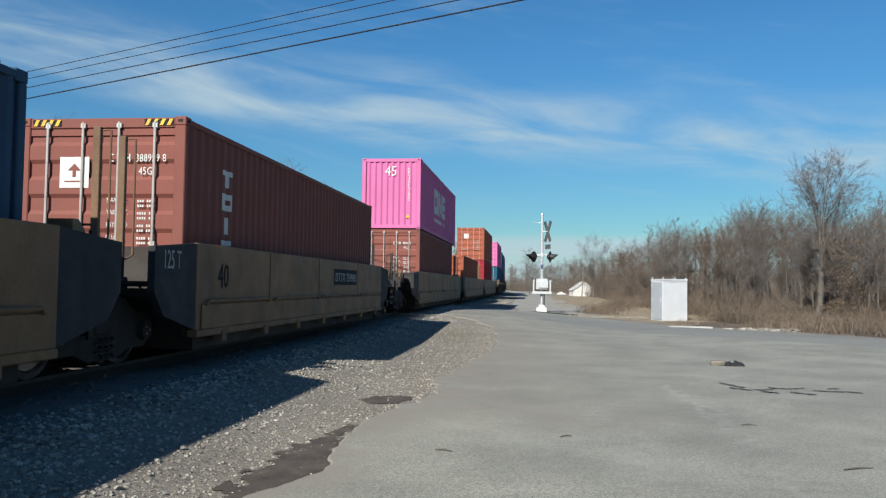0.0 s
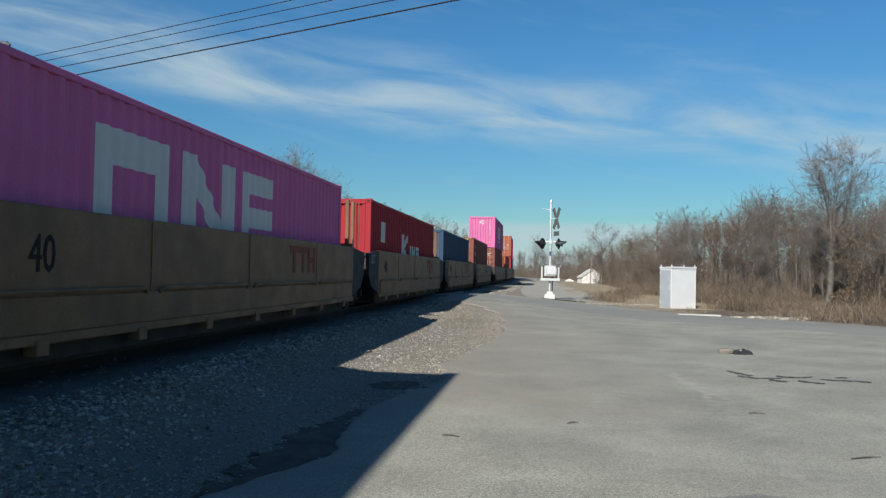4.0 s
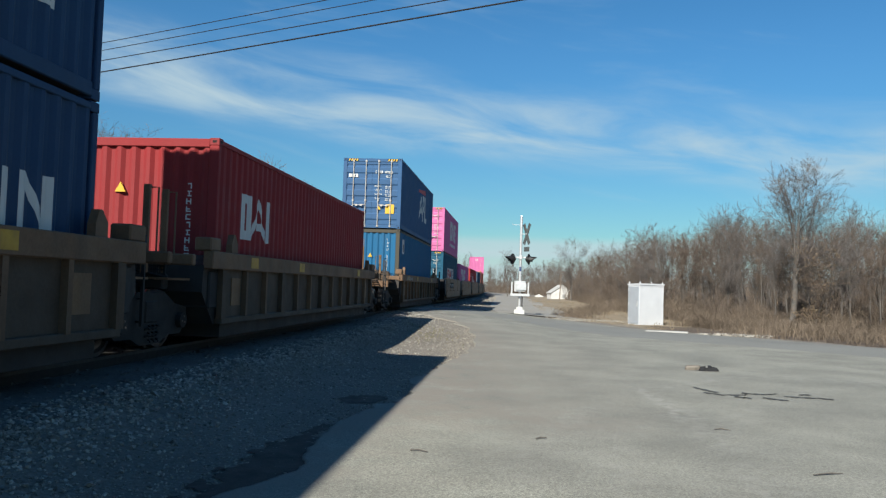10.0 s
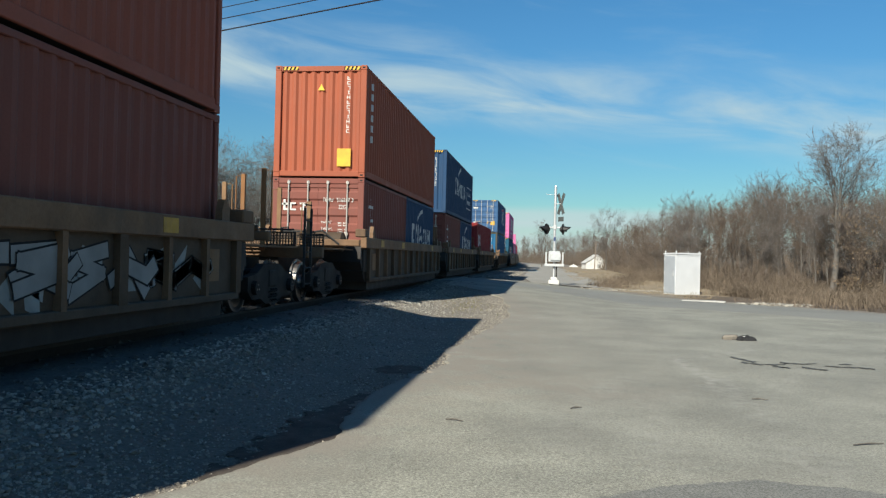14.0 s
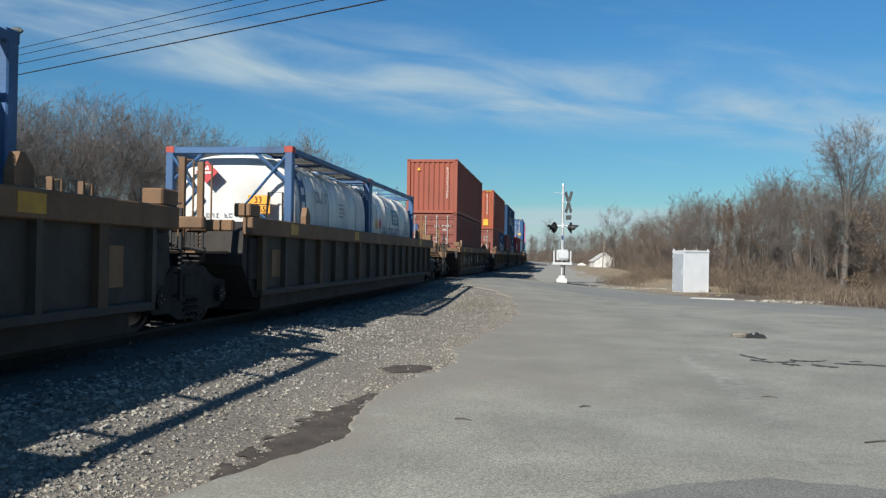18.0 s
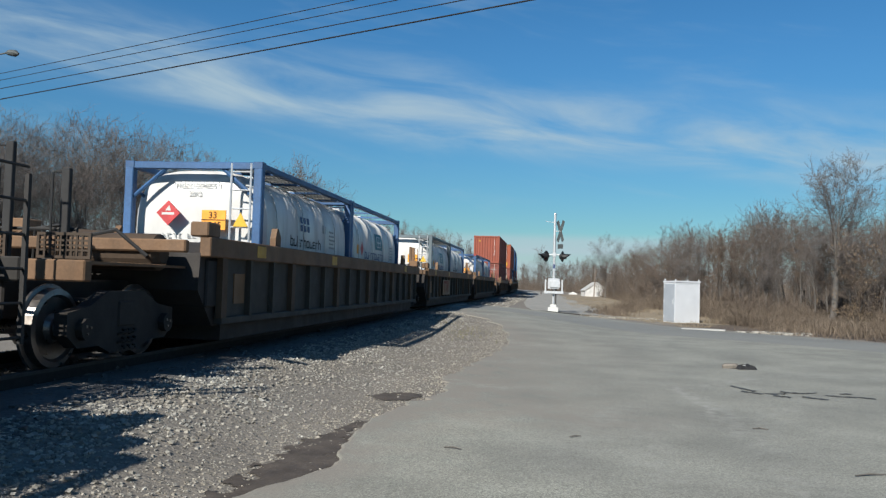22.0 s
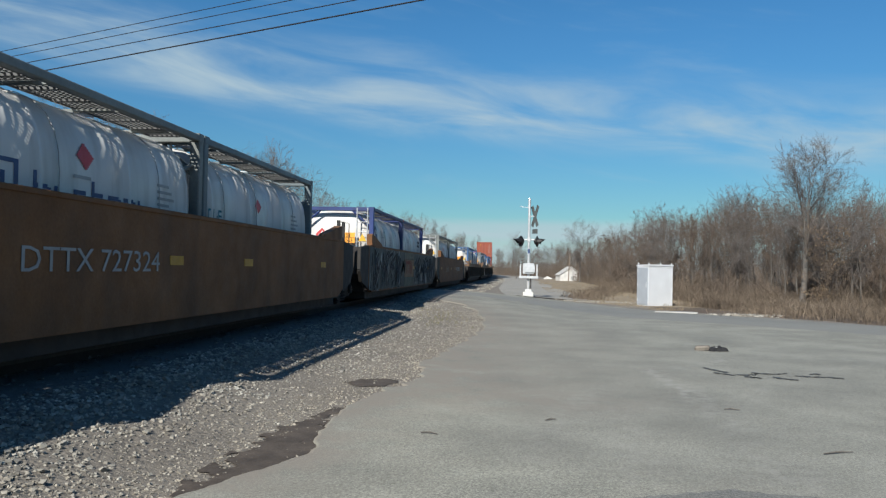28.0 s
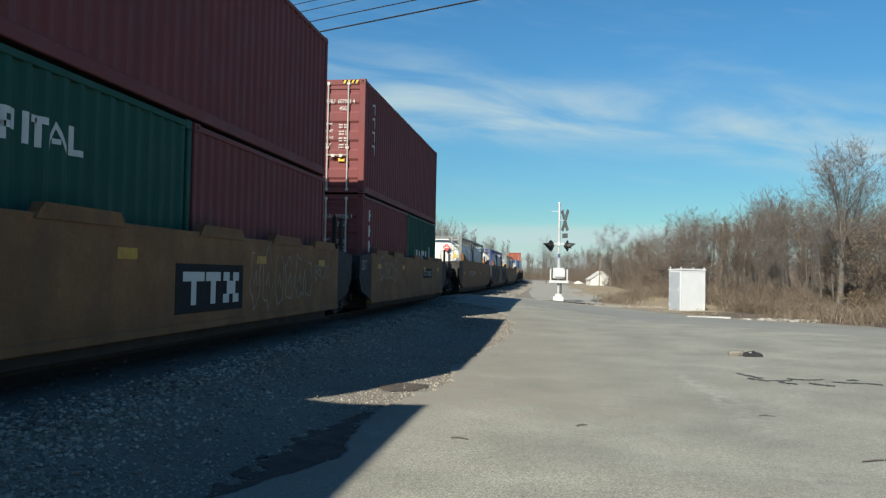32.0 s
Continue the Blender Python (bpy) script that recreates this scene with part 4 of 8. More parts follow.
# ---------------------------------------------------------------- well cars
HALF = 1.50          # half the width over the side sills
STYLES = {
    # paint, sill bottom, sill top, well half length, kind of side
    "tan": (M_TAN, 0.76, 2.02, 6.25, "ledge"),
    "ribbed": (M_BROWN, 0.80, 1.92, 6.35, "ribs"),
    "ribbed_long": (M_BROWN, 0.82, 2.02, 8.10, "ribs"),
    "deep": (M_ORANGE, 0.78, 2.16, 8.10, "plain"),
    "ochre": (M_TAN2, 0.72, 1.97, 6.25, "lugs"),
    "tan_long": (M_TAN, 0.76, 2.02, 8.10, "ledge"),
}


def side_shape(kind, z0, z1, half):
    """The right-hand side of a well, outer face at x = HALF."""
    s = Shape()
    x = HALF
    if kind == "ribs":
        s.box(x - 0.16, x, -half - 0.5, half + 0.5, z1 - 0.27, z1, 0.015)
    elif kind == "plain":
        s.prism([(-half, z0 + 0.18), (-half + 0.55, z0), (half - 0.55, z0), (half, z0 + 0.18), (half, z1 - 0.02), (half - 0.5, z1), (-half + 0.5, z1), (-half, z1 - 0.02)], "x", x - 0.12, x)
        s.box(x - 0.16, x + 0.02, -half + 0.6, half - 0.6, z1 - 0.05, z1 + 0.012, 0.01)
    else:
        s.box(x - 0.10, x, -half, half, z0 + 0.09, z1, 0.012)
        s.box(x - 0.12, x + 0.025, -half, half, z0, z0 + 0.10, 0.012)
    return s


def panel_shape(z0, z1, half):
    """The recessed web below the top rail, and the flange under it."""
    return Shape().box(HALF - 0.13, HALF - 0.10, -half, half, z0 + 0.06, z1 - 0.25).box(HALF - 0.16, HALF - 0.02, -half, half, z0, z0 + 0.10, 0.012)


def rib_shape(z0, z1, half):
    return Shape().prism([(HALF - 0.10, z0 + 0.09), (HALF - 0.015, z0 + 0.09), (HALF - 0.015, z1 - 0.27), (HALF - 0.10, z1 - 0.27)], "y", -half, half)


def ledge_shape(a, b, z):
    return Shape().tube([(HALF + 0.03, a, z - 0.05), (HALF + 0.05, a + 0.06, z), (HALF + 0.05, b - 0.06, z), (HALF + 0.03, b, z - 0.05)], 0.022, 6)


def truck_frame():
    """Cast side frames and bolster of a two-axle truck, at rail level."""
    s = Shape()
    for x in (-1, 1):
        a, b = sorted((x * 0.93, x * 1.08))
        s.prism([(-1.15, 0.36), (-0.95, 0.22), (-0.55, 0.22), (-0.30, 0.12), (0.30, 0.12), (0.55, 0.22), (0.95, 0.22), (1.15, 0.36), (1.15, 0.60), (0.75, 0.66),
                 (0.40, 0.82), (-0.40, 0.82), (-0.75, 0.66), (-1.15, 0.60)], "x", a, b)
        for y in (-0.89, 0.89):
            s.tube([(x * 1.08, y, 0.42), (x * 1.16, y, 0.42)], 0.12, 10)
    s.box(-1.1, 1.1, -0.2, 0.2, 0.40, 0.72, 0.03)
    return s


def spring_shape():
    return Shape().tube([(1.09 + 0.05 * math.cos(a * 0.8), 0.05 * math.sin(a * 0.8), 0.16 + 0.012 * a) for a in range(22)], 0.014, 5)


def wheelset_shape():
    s, n = Shape(), 28
    for x in (-1, 1):
        prof = [(0.655, 0.47), (0.69, 0.475), (0.70, 0.43), (0.79, 0.42), (0.80, 0.36), (0.765, 0.33), (0.745, 0.16), (0.80, 0.13), (0.80, 0.0)]
        inner = [(0.655, 0.0)]
        ringp = inner + prof
        base = len(s.v)
        for px, r in ringp:
            s.v += [(x * px, r * math.cos(2 * math.pi * k / n), r * math.sin(2 * math.pi * k / n)) for k in range(n)]
        for i in range(len(ringp) - 1):
            s.f += [(base + i * n + k, base + i * n + (k + 1) % n, base + (i + 1) * n + (k + 1) % n, base + (i + 1) * n + k) for k in range(n)]
    s.tube([(-1.1, 0, 0), (1.1, 0, 0)], 0.085, 10)
    for k in range(3):
        a = 2 * math.pi * k / 3
        s.box(0.99, 1.17, 0.05 * math.cos(a) - 0.012, 0.05 * math.cos(a) + 0.012, 0.05 * math.sin(a) - 0.012, 0.05 * math.sin(a) + 0.012)
    return s


WHEELS = []


def truck(unit, y):
    t = part("truck", shared("truck", truck_frame, M_TRUCK), M_TRUCK, unit, m=pose(0, y, RAIL_TOP))
    for dy in (-0.12, 0.0, 0.12):
        part("spring", shared("spring", spring_shape, M_TRUCK), M_TRUCK, t, m=pose(0, dy, 0))
    for dy in (-0.89, 0.89):
        w = part("wheelset", shared("wheelset", wheelset_shape, M_STEEL, False), M_STEEL, t, m=pose(0, dy, 0.42))
        WHEELS.append((w, dy))
    return t


def stanchion(h):
    """A flat post with a bent grab rod beside it."""
    return Shape().box(-0.045, 0.045, -0.03, 0.03, 0, h, 0.006).tube([(0.06, 0, h - 0.04), (0.16, 0, h - 0.04), (0.16, 0, 0.25), (0.06, 0, 0.20)], 0.013, 6)


def deck_shape(y0, y1, z):
    """Open grating of the end platform."""
    s = Shape()
    n = max(3, int((y1 - y0) / 0.09))
    for i in range(n + 1):
        y = y0 + (y1 - y0) * i / n
        s.box(-1.15, 1.15, y - 0.012, y + 0.012, z - 0.03, z)
    for i in range(13):
        x = -1.15 + i * 2.3 / 12
        s.box(x - 0.01, x + 0.01, y0, y1, z - 0.035, z - 0.004)
    return s


def lattice_plate():
    """An upright plate of open grating in a frame."""
    s = Shape().box(-0.30, 0.30, -0.014, 0.014, 0.0, 0.03).box(-0.30, 0.30, -0.014, 0.014, 0.24, 0.27).box(-0.30, -0.27, -0.014, 0.014, 0.03, 0.24).box(0.27, 0.30, -0.014, 0.014, 0.03, 0.24)
    for k in range(8):
        s.box(-0.215 + 0.06 * k, -0.195 + 0.06 * k, -0.010, 0.010, 0.03, 0.24)
    for k in range(3):
        s.box(-0.27, 0.27, -0.008, 0.008, 0.078 + 0.05 * k, 0.098 + 0.05 * k)
    return s


def ladder_shape(h):
    s = Shape()
    for y in (-0.2, 0.2):
        s.box(-0.02, 0.02, y - 0.02, y + 0.02, 0, h)
    for k in range(int(h / 0.3) + 1):
        s.tube([(0, -0.2, 0.06 + 0.3 * k), (0, 0.2, 0.06 + 0.3 * k)], 0.014, 5)
    return s


def brake_wheel():
    s, n = Shape(), 24
    pts = [(0.28 * math.cos(2 * math.pi * k / n), 0, 0.28 * math.sin(2 * math.pi * k / n)) for k in range(n + 1)]
    s.tube(pts, 0.018, 6, False)
    for k in range(6):
        a = 2 * math.pi * k / 6
        s.tube([(0, 0.03, 0), (0.27 * math.cos(a), 0, 0.27 * math.sin(a))], 0.014, 5)
    return s.tube([(0, 0, 0), (0, 0.12, 0)], 0.05, 8)


def end_of_car(unit, style, e, well, end, coupled, wheel):
    """What lies between a well and the middle of the gap: e is -1 at the rear, 1 at the front."""
    mat, z0, z1, _, kind = STYLES[style]
    grime = M_NAVY if kind in ("ledge", "lugs") else M_DARK
    gear = {"ledge": mat, "ribs": M_GRIMY}.get(kind, M_DARK)
    flip = pose(0, 0, 0, 0, 0, 0 if e > 0 else 180)

    def put(name, key, make, m, label="", at=None):
        return part(name, shared((name, style, coupled, round(well, 2), round(end, 2)) + key, make, m), m, unit, label, flip @ (at or Matrix()))
    sill_end = end - (0.55 if coupled else 0.30)
    # centre sill, end slope and bolster
    put("centre_sill", (), lambda: Shape().box(-0.38, 0.38, well - 0.1, sill_end, 0.98, 1.40, 0.02), M_UNDER)
    put("end_slope", (), lambda: Shape().prism([(well - 0.12, 0.80), (well + 0.06, 0.80), (well + 0.55, 1.30), (well + 0.50, z1 - 0.22), (well + 0.10, z1 - 0.06), (well - 0.12, z1 - 0.06)], "x", -1.36, 1.36), M_UNDER)
    reach = min(well + 1.15, sill_end + 0.1)
    if kind != "ribs":
        for x in (-1, 1):
            a, b = sorted((x * (HALF - 0.10), x * (HALF - 0.01)))
            put("end_panel", (x,), lambda: Shape().prism([(well + 0.002, z0 + 0.10), (reach - 0.25, z0 + 0.32), (reach, z0 + 0.62), (reach, z1 - 0.10), (well + 0.002, z1 - 0.01)], "x", a, b), grime, "dark grimy end panel")
    else:
        put("end_panel", (), lambda: Shape().box(-HALF + 0.10, HALF - 0.10, well, well + 0.35, z0 + 0.25, z1 - 0.30, 0.02), grime)
        put("end_sill", (), lambda: Shape().box(-HALF, HALF, reach - 0.02, reach + 0.10, z1 - 0.24, z1 - 0.08, 0.02), mat)
    deck = 1.62 if coupled else 1.50
    y0, y1 = well + 0.30, sill_end
    put("platform", (), lambda: deck_shape(y0, y1, deck), M_DARK if kind != "ribs" else M_BROWN, "open grating end platform")
    if coupled:
        put("end_beam", (), lambda: Shape().box(-1.35, 1.35, y1 - 0.02, y1 + 0.12, deck - 0.22, deck, 0.015), mat if kind == "ribs" else grime)
        put("coupler", (), lambda: Shape().box(-0.10, 0.10, sill_end - 0.1, end - 0.02, 0.86, 1.10, 0.02).box(-0.17, 0.17, end - 0.24, end + 0.02, 0.83, 1.13, 0.03), M_UNDER)
        put("air_hose", (), lambda: Shape().tube([(0.35, end - 0.45, 0.95), (0.36, end - 0.25, 0.78), (0.32, end - 0.08, 0.72), (0.2, end, 0.78)], 0.028, 6), M_RUBBER)
        for k, x in enumerate((-1.0, -0.35, 0.45)):
            pm = (M_TAN, M_TAN, M_TAN2)[k] if style == "ribbed" else (M_DARK, M_DARK, M_TAN2)[k] if style == "ribbed_long" else M_DARK
            part("stanchion", shared(("stanchion", k, style), lambda: stanchion(1.05 + 0.28 * k), pm), pm, unit, m=flip @ pose(x, y1 - 0.05, deck - 0.1))
        part("ladder", shared("car_ladder", lambda: ladder_shape(1.5), M_DARK), M_DARK, unit, m=flip @ pose(1.42, y1 - 0.25, 0.85))
        part("hand_rail", shared(("hand_rail", style), lambda: Shape().tube([(-1.1, 0, 0.0), (-1.1, 0, 0.32), (1.1, 0, 0.32), (1.1, 0, 0.0)], 0.02, 6), M_DARK), M_DARK, unit, m=flip @ pose(0, y1 - 0.12, deck))
        part("brake_cylinder", shared("brake_cylinder", lambda: Shape().tube([(-0.75, 0, 0), (-0.35, 0, 0), (0.05, 0, 0), (0.12, 0, 0)], [0.19, 0.22, 0.22, 0.10], 14).tube([(0.12, 0, 0), (0.5, 0, 0)], 0.05, 8), gear), gear,
             unit, m=flip @ pose(0.6, well + 0.62, deck + 0.24))
        part("air_reservoir", shared("air_reservoir", lambda: Shape().tube([(-0.62, 0, 0), (-0.56, 0, 0), (0.56, 0, 0), (0.62, 0, 0)], [0.14, 0.24, 0.24, 0.14], 16), gear), gear, unit, "painted air reservoir", m=flip @ pose(-0.45, well + 0.95, deck + 0.16))
        plate_mat = M_GRIMY if kind == "ribs" else M_DARK
        for x in (-1.05, -0.1, 0.8):
            part("riser_plate", shared("riser_plate", lattice_plate, plate_mat), plate_mat, unit, m=flip @ pose(x, y1 + 0.02, deck + 0.01))
        part("brake_pipe", shared(("brake_pipe", style), lambda: Shape().tube([(1.0, 0.2, 0.02), (0.6, 0.25, 0.12), (0.2, 0.5, 0.12), (0.1, 0.9, 0.30), (-0.6, 1.05, 0.42), (-1.0, 1.0, 0.1)], 0.025, 6).tube([(0.9, 0.5, 0.0), (0.85, 0.55, 0.45), (0.4, 0.6, 0.5), (0.35, 0.95, 0.2)], 0.02, 6), M_DARK), M_DARK,
             unit, m=flip @ pose(0, well + 0.25, deck))
        part("lever_bracket", shared(("lever_bracket", style), lambda: Shape().prism([(-0.25, 0), (0.25, 0), (0.16, 0.34), (-0.05, 0.42), (-0.2, 0.25)], "x", -0.03, 0.03).tube([(0.0, 0.0, 0.22), (0.32, 0.05, 0.25)], 0.05, 8), mat if kind == "ribs" else grime), mat, unit, m=flip @ pose(1.12, well + 0.75, deck))
        if wheel:
            tall = 1.82 if wheel == 1 else 1.02
            post = part("brake_stand", shared(("brake_stand", tall), lambda: Shape().box(-0.07, 0.07, -0.06, 0.06, 0, tall - 0.07, 0.01).box(-0.20, 0.20, -0.12, 0.12, tall - 0.47, tall + 0.03, 0.05), M_DARK), M_DARK, unit, m=flip @ pose(0.35 * e, y1 - 0.2, deck))
            part("brake_wheel", shared("brake_wheel", brake_wheel, M_DARK), M_DARK, post, m=pose(0, 0.20, tall))
        truck(unit, e * (end - 1.75))
    else:
        put("link", (), lambda: Shape().box(-0.22, 0.22, sill_end - 0.1, end + 0.25, 0.95, 1.25, 0.03), M_UNDER)
        # tall grab posts stand beside the joint
        tall = 1.7 if kind == "ledge" else 1.2
        pm = M_BROWN if kind in ("ledge", "ribs") else M_DARK
        part("stanchion", shared(("stanchion_tall", style), lambda: stanchion(tall), pm), pm, unit, m=pose(0.98, e * (end - (0.50 if e < 0 else 0.06)), deck + 0.06))
        if kind != "ledge":
            part("stanchion", shared(("stanchion_low", style), lambda: stanchion(tall * 0.8), pm), pm, unit, m=pose(-0.75, e * (end - 0.35), deck))
        if kind == "lugs":
            part("stanchion", shared(("stanchion_mid", style), lambda: stanchion(tall * 0.92), pm), pm, unit, m=pose(0.42, e * (end - 0.42), deck + 0.02))
        part("hand_rail", shared(("joint_rail", style), lambda: Shape().tube([(-0.75, 0, 0.0), (-0.75, 0, 0.30), (0.42, 0, 0.30)], 0.018, 6), M_DARK), M_DARK, unit, m=pose(0, e * (end - 0.38), deck + 0.05))
        for x in (-0.4, 0.75):
            part("riser_plate", shared("riser_plate", lattice_plate, M_DARK), M_DARK, unit, m=pose(x, e * (end - 0.46), deck + 0.02))
        part("brake_pipe", shared("joint_pipe", lambda: Shape().tube([(1.18, 0, 0.0), (1.16, 0.08, 0.16), (0.95, 0.16, 0.24), (0.60, 0.12, 0.20), (0.35, 0.22, 0.02)], 0.022, 6), M_RUBBER), M_RUBBER, unit, m=flip @ pose(0, y1 - 0.55, deck))
        part("brake_rigging", shared("brake_rigging", lambda: Shape().tube([(-0.9, 0, 0.0), (-0.4, 0.1, 0.10), (0.3, 0.1, 0.06), (0.95, 0.0, -0.02)], 0.03, 6).box(0.70, 0.98, -0.10, 0.10, -0.12, 0.10, 0.02).tube([(0.2, 0.0, 0.05), (0.55, -0.22, 0.16), (1.1, -0.2, 0.05)], 0.02, 5), M_DARK), M_DARK, unit, m=pose(0, e * (end - 0.62), 1.45))
        part("bracket", shared(("end_bracket", style), lambda: Shape().prism([(0, 0), (0.22, 0), (0.22, 0.10), (0.10, 0.20), (0, 0.20)], "x", -0.14, 0.14), gear), gear, unit, m=flip @ pose(1.22, y0 + 0.12, z1 - 0.10))
        part("ladder", shared("car_ladder_short", lambda: ladder_shape(1.2), M_DARK), M_DARK, unit, m=flip @ pose(0.95, y1 - 0.12, 0.85) @ pose(0, 0, 0, 0, 0, 90))


def well_car(style, rear, front, rear_coupled, front_coupled, wheel=0, label=""):
    """One unit of a well car; rear and front are the distances from its middle to the middles of the gaps."""
    mat, z0, z1, half, kind = STYLES[style]
    unit = thing("well_car", label, "rail car", "well cars of the train")
    for turn in (0, 180):
        wall = part("side_sill", shared(("side_sill", style), lambda: side_shape(kind, z0, z1, half), mat), mat, unit, m=pose(0, 0, 0, 0, 0, turn))
        if kind == "ribs":
            n = int(half * 2 / 0.98)
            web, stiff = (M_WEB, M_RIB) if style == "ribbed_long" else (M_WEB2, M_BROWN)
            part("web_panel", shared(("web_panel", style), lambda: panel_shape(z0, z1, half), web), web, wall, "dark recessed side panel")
            for y in (-half + 0.75, half - 0.78):
                part("placard_plate", shared(("placard_plate", style), lambda: Shape().box(HALF - 0.10, HALF - 0.085, -0.2, 0.2, z0 + 0.28, z0 + 0.72), M_TAN), M_TAN, wall, "tan stencilled plate", m=pose(0, y, 0))
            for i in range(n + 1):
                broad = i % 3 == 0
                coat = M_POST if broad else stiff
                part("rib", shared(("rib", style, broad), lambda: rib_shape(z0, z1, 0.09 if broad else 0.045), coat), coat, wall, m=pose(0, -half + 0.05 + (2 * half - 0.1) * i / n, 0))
            for y in (-half - 0.33, half + 0.33):
                part("stop_block", shared("stop_block", lambda: Shape().box(-0.13, 0.13, -0.2, 0.2, 0.0, 0.20, 0.02), mat), mat, wall, m=pose(HALF - 0.16, y, z1))
            for y in (-5.85, 5.85):
                part("guide", shared("guide", lambda: Shape().prism([(-0.13, 0), (0.13, 0), (0.13, 0.16), (0.0, 0.30), (-0.06, 0.30), (-0.13, 0.14)], "x", -0.05, 0.05), mat), mat, wall, m=pose(HALF - 0.09, y, z1))
            for y, w in ((-half + 1.4, 0.38), (-half * 0.3, 0.3), (half - 2.2, 0.36)):
                part("reflector", shared("reflector", lambda: Shape().box(HALF, HALF + 0.004, -0.19, 0.19, -0.09, 0.09), M_AMBER), M_AMBER, wall, m=pose(0, y, z1 - 0.13))
        elif kind == "ledge":
            part("lower_panel", shared(("lower_panel", style), lambda: Shape().box(HALF, HALF + 0.028, -half + 0.15, half - 0.15, z0 + 0.10, z0 + 0.44, 0.01), mat), mat, wall)
            for a, b in ((-half + 0.25, -half + 2.75), (-half + 3.05, -half * 0.05 - 0.15), (-half * 0.05 + 0.15, half - 3.15), (half - 2.85, half - 0.25)):
                part("ledge_rail", shared(("ledge_rail", round(a, 2), round(b, 2)), lambda: ledge_shape(a, b, z0 + 0.48), mat), mat, wall)
            for i in range(7):
                y = -half + 0.9 + i * (2 * half - 1.8) / 6
                part("bracket", shared("bracket", lambda: Shape().box(HALF - 0.1, HALF + 0.045, -0.09, 0.09, -0.10, 0.05, 0.01), mat), mat, wall, m=pose(0, y, z0))
            for y in (-half + 2.9, -half * 0.05, half - 3.0):
                part("seam", shared(("seam", style), lambda: Shape().box(HALF - 0.01, HALF + 0.012, -0.012, 0.012, z0 + 0.1, z1 - 0.02), mat), mat, wall, m=pose(0, y, 0))
        elif kind == "lugs":
            for y in (-half + 1.2, -half + 3.4, 0.4, half - 3.2, half - 1.0):
                part("lug", shared(("lug", style), lambda: Shape().prism([(-0.75, z1 - 0.05), (0.75, z1 - 0.05), (0.62, z1 + 0.10), (-0.62, z1 + 0.10)], "x", HALF - 0.10, HALF + 0.02), mat), mat, wall, m=pose(0, y, 0))
            for y in (-half + 0.9, -half + 4.2, half - 4.4, half - 1.2):
                part("reflector", shared("reflector_low", lambda: Shape().box(HALF, HALF + 0.006, -0.2, 0.2, -0.06, 0.06), M_AMBER), M_AMBER, wall, m=pose(0, y, z1 - 0.32))
        else:
            for y in (-half + 0.25, half - 0.25):
                e = 1 if y > 0 else -1
                part("wing", shared(("wing", style, e), lambda: Shape().prism([(-1.15 * e, 0), (0.55 * e, 0), (0.60 * e, 0.30), (0.45 * e, 0.34), (-1.05 * e, 0.07)], "x", HALF - 0.14, HALF + 0.02), mat), mat, wall, m=pose(0, y * 0.92, z1))
            for y in (-half + 1.0, -1.45, 1.25, half - 2.0):
                part("reflector", shared("reflector_mid", lambda: Shape().box(HALF, HALF + 0.006, -0.2, 0.2, -0.06, 0.06), M_AMBER), M_AMBER, wall, m=pose(0, y, z1 - 0.62))
    part("well_floor", shared(("well_floor", style), lambda: Shape().box(-HALF + 0.17, HALF - 0.17, -half + 0.3, half - 0.3, 0.58, z0 + 0.055), M_UNDER), M_UNDER, unit)
    end_of_car(unit, style, -1, half, rear, rear_coupled, abs(wheel) * (wheel < 0))
    end_of_car(unit, style, 1, half, front, front_coupled, abs(wheel) * (wheel > 0))
    if not rear_coupled:
        truck(unit, -rear)
    return unit


def stencil(unit, y0, y1, z, size, text, dark=True):
    """The car's mark and number from y0 to y1, on a dark panel on the right-hand side."""
    x = HALF + 0.004
    if dark:
        part("number_panel", Shape().box(HALF - 0.01, x, y0 - 0.10, y1 + 0.10, z - 0.08, z + size + 0.08), M_BLACKMARK, unit)
    me = lettering(text, size, M_GREY, 1.0)
    wide = max(v.co.x for v in me.vertices)
    part("lettering", me, M_GREY, unit, m=Matrix.Translation((x + 0.003, y0, z)) @ ON_SIDE @ Matrix.Diagonal(((y1 - y0) / wide, 1, 1, 1)))


# ---------------------------------------------------------------- the train: s is each middle's place along the track at the start
FLOOR_Z = 0.86
RIDING = []          # (thing, s, height)


def ride(ob, s, z=0.0):
    RIDING.append((ob, s, z))
    x, y, a = track(s)
    ob.matrix_basis = pose(x, y, z, 0, 0, a)
    return ob


def travelled(t):
    return 10.654 * t - 0.03432 * t * t + 0.0001052 * t ** 3


CARS = [  # middle, style, rear end coupled, brake wheel, number
    (130.5, "ribbed", False, 0), (115.0, "ribbed", False, 0), (99.5, "ribbed", True, 0),
    (76.7, "tan_long", False, 0), (57.2, "tan_long", False, 0), (38.0, "tan_long", True, 0),
    (16.34, "tan", False, 0), (0.78, "tan", False, 0), (-14.70, "tan", False, 0), (-30.10, "tan", False, 0), (-45.45, "tan", True, -1),
    (-65.07, "ribbed", True, 0), (-84.90, "ribbed", False, 0), (-100.75, "ribbed", False, 0), (-116.70, "ribbed", True, 0),
    (-137.90, "ribbed", True, 0), (-161.40, "ribbed_long", False, 0), (-180.90, "ribbed_long", False, 0), (-200.20, "ribbed_long", True, 0),
    (-223.55, "deep", False, 0), (-242.90, "deep", False, 0), (-262.35, "deep", True, 0),
    (-283.75, "ochre", False, 2), (-299.30, "ochre", False, 0), (-314.85, "ochre", True, 0),
]
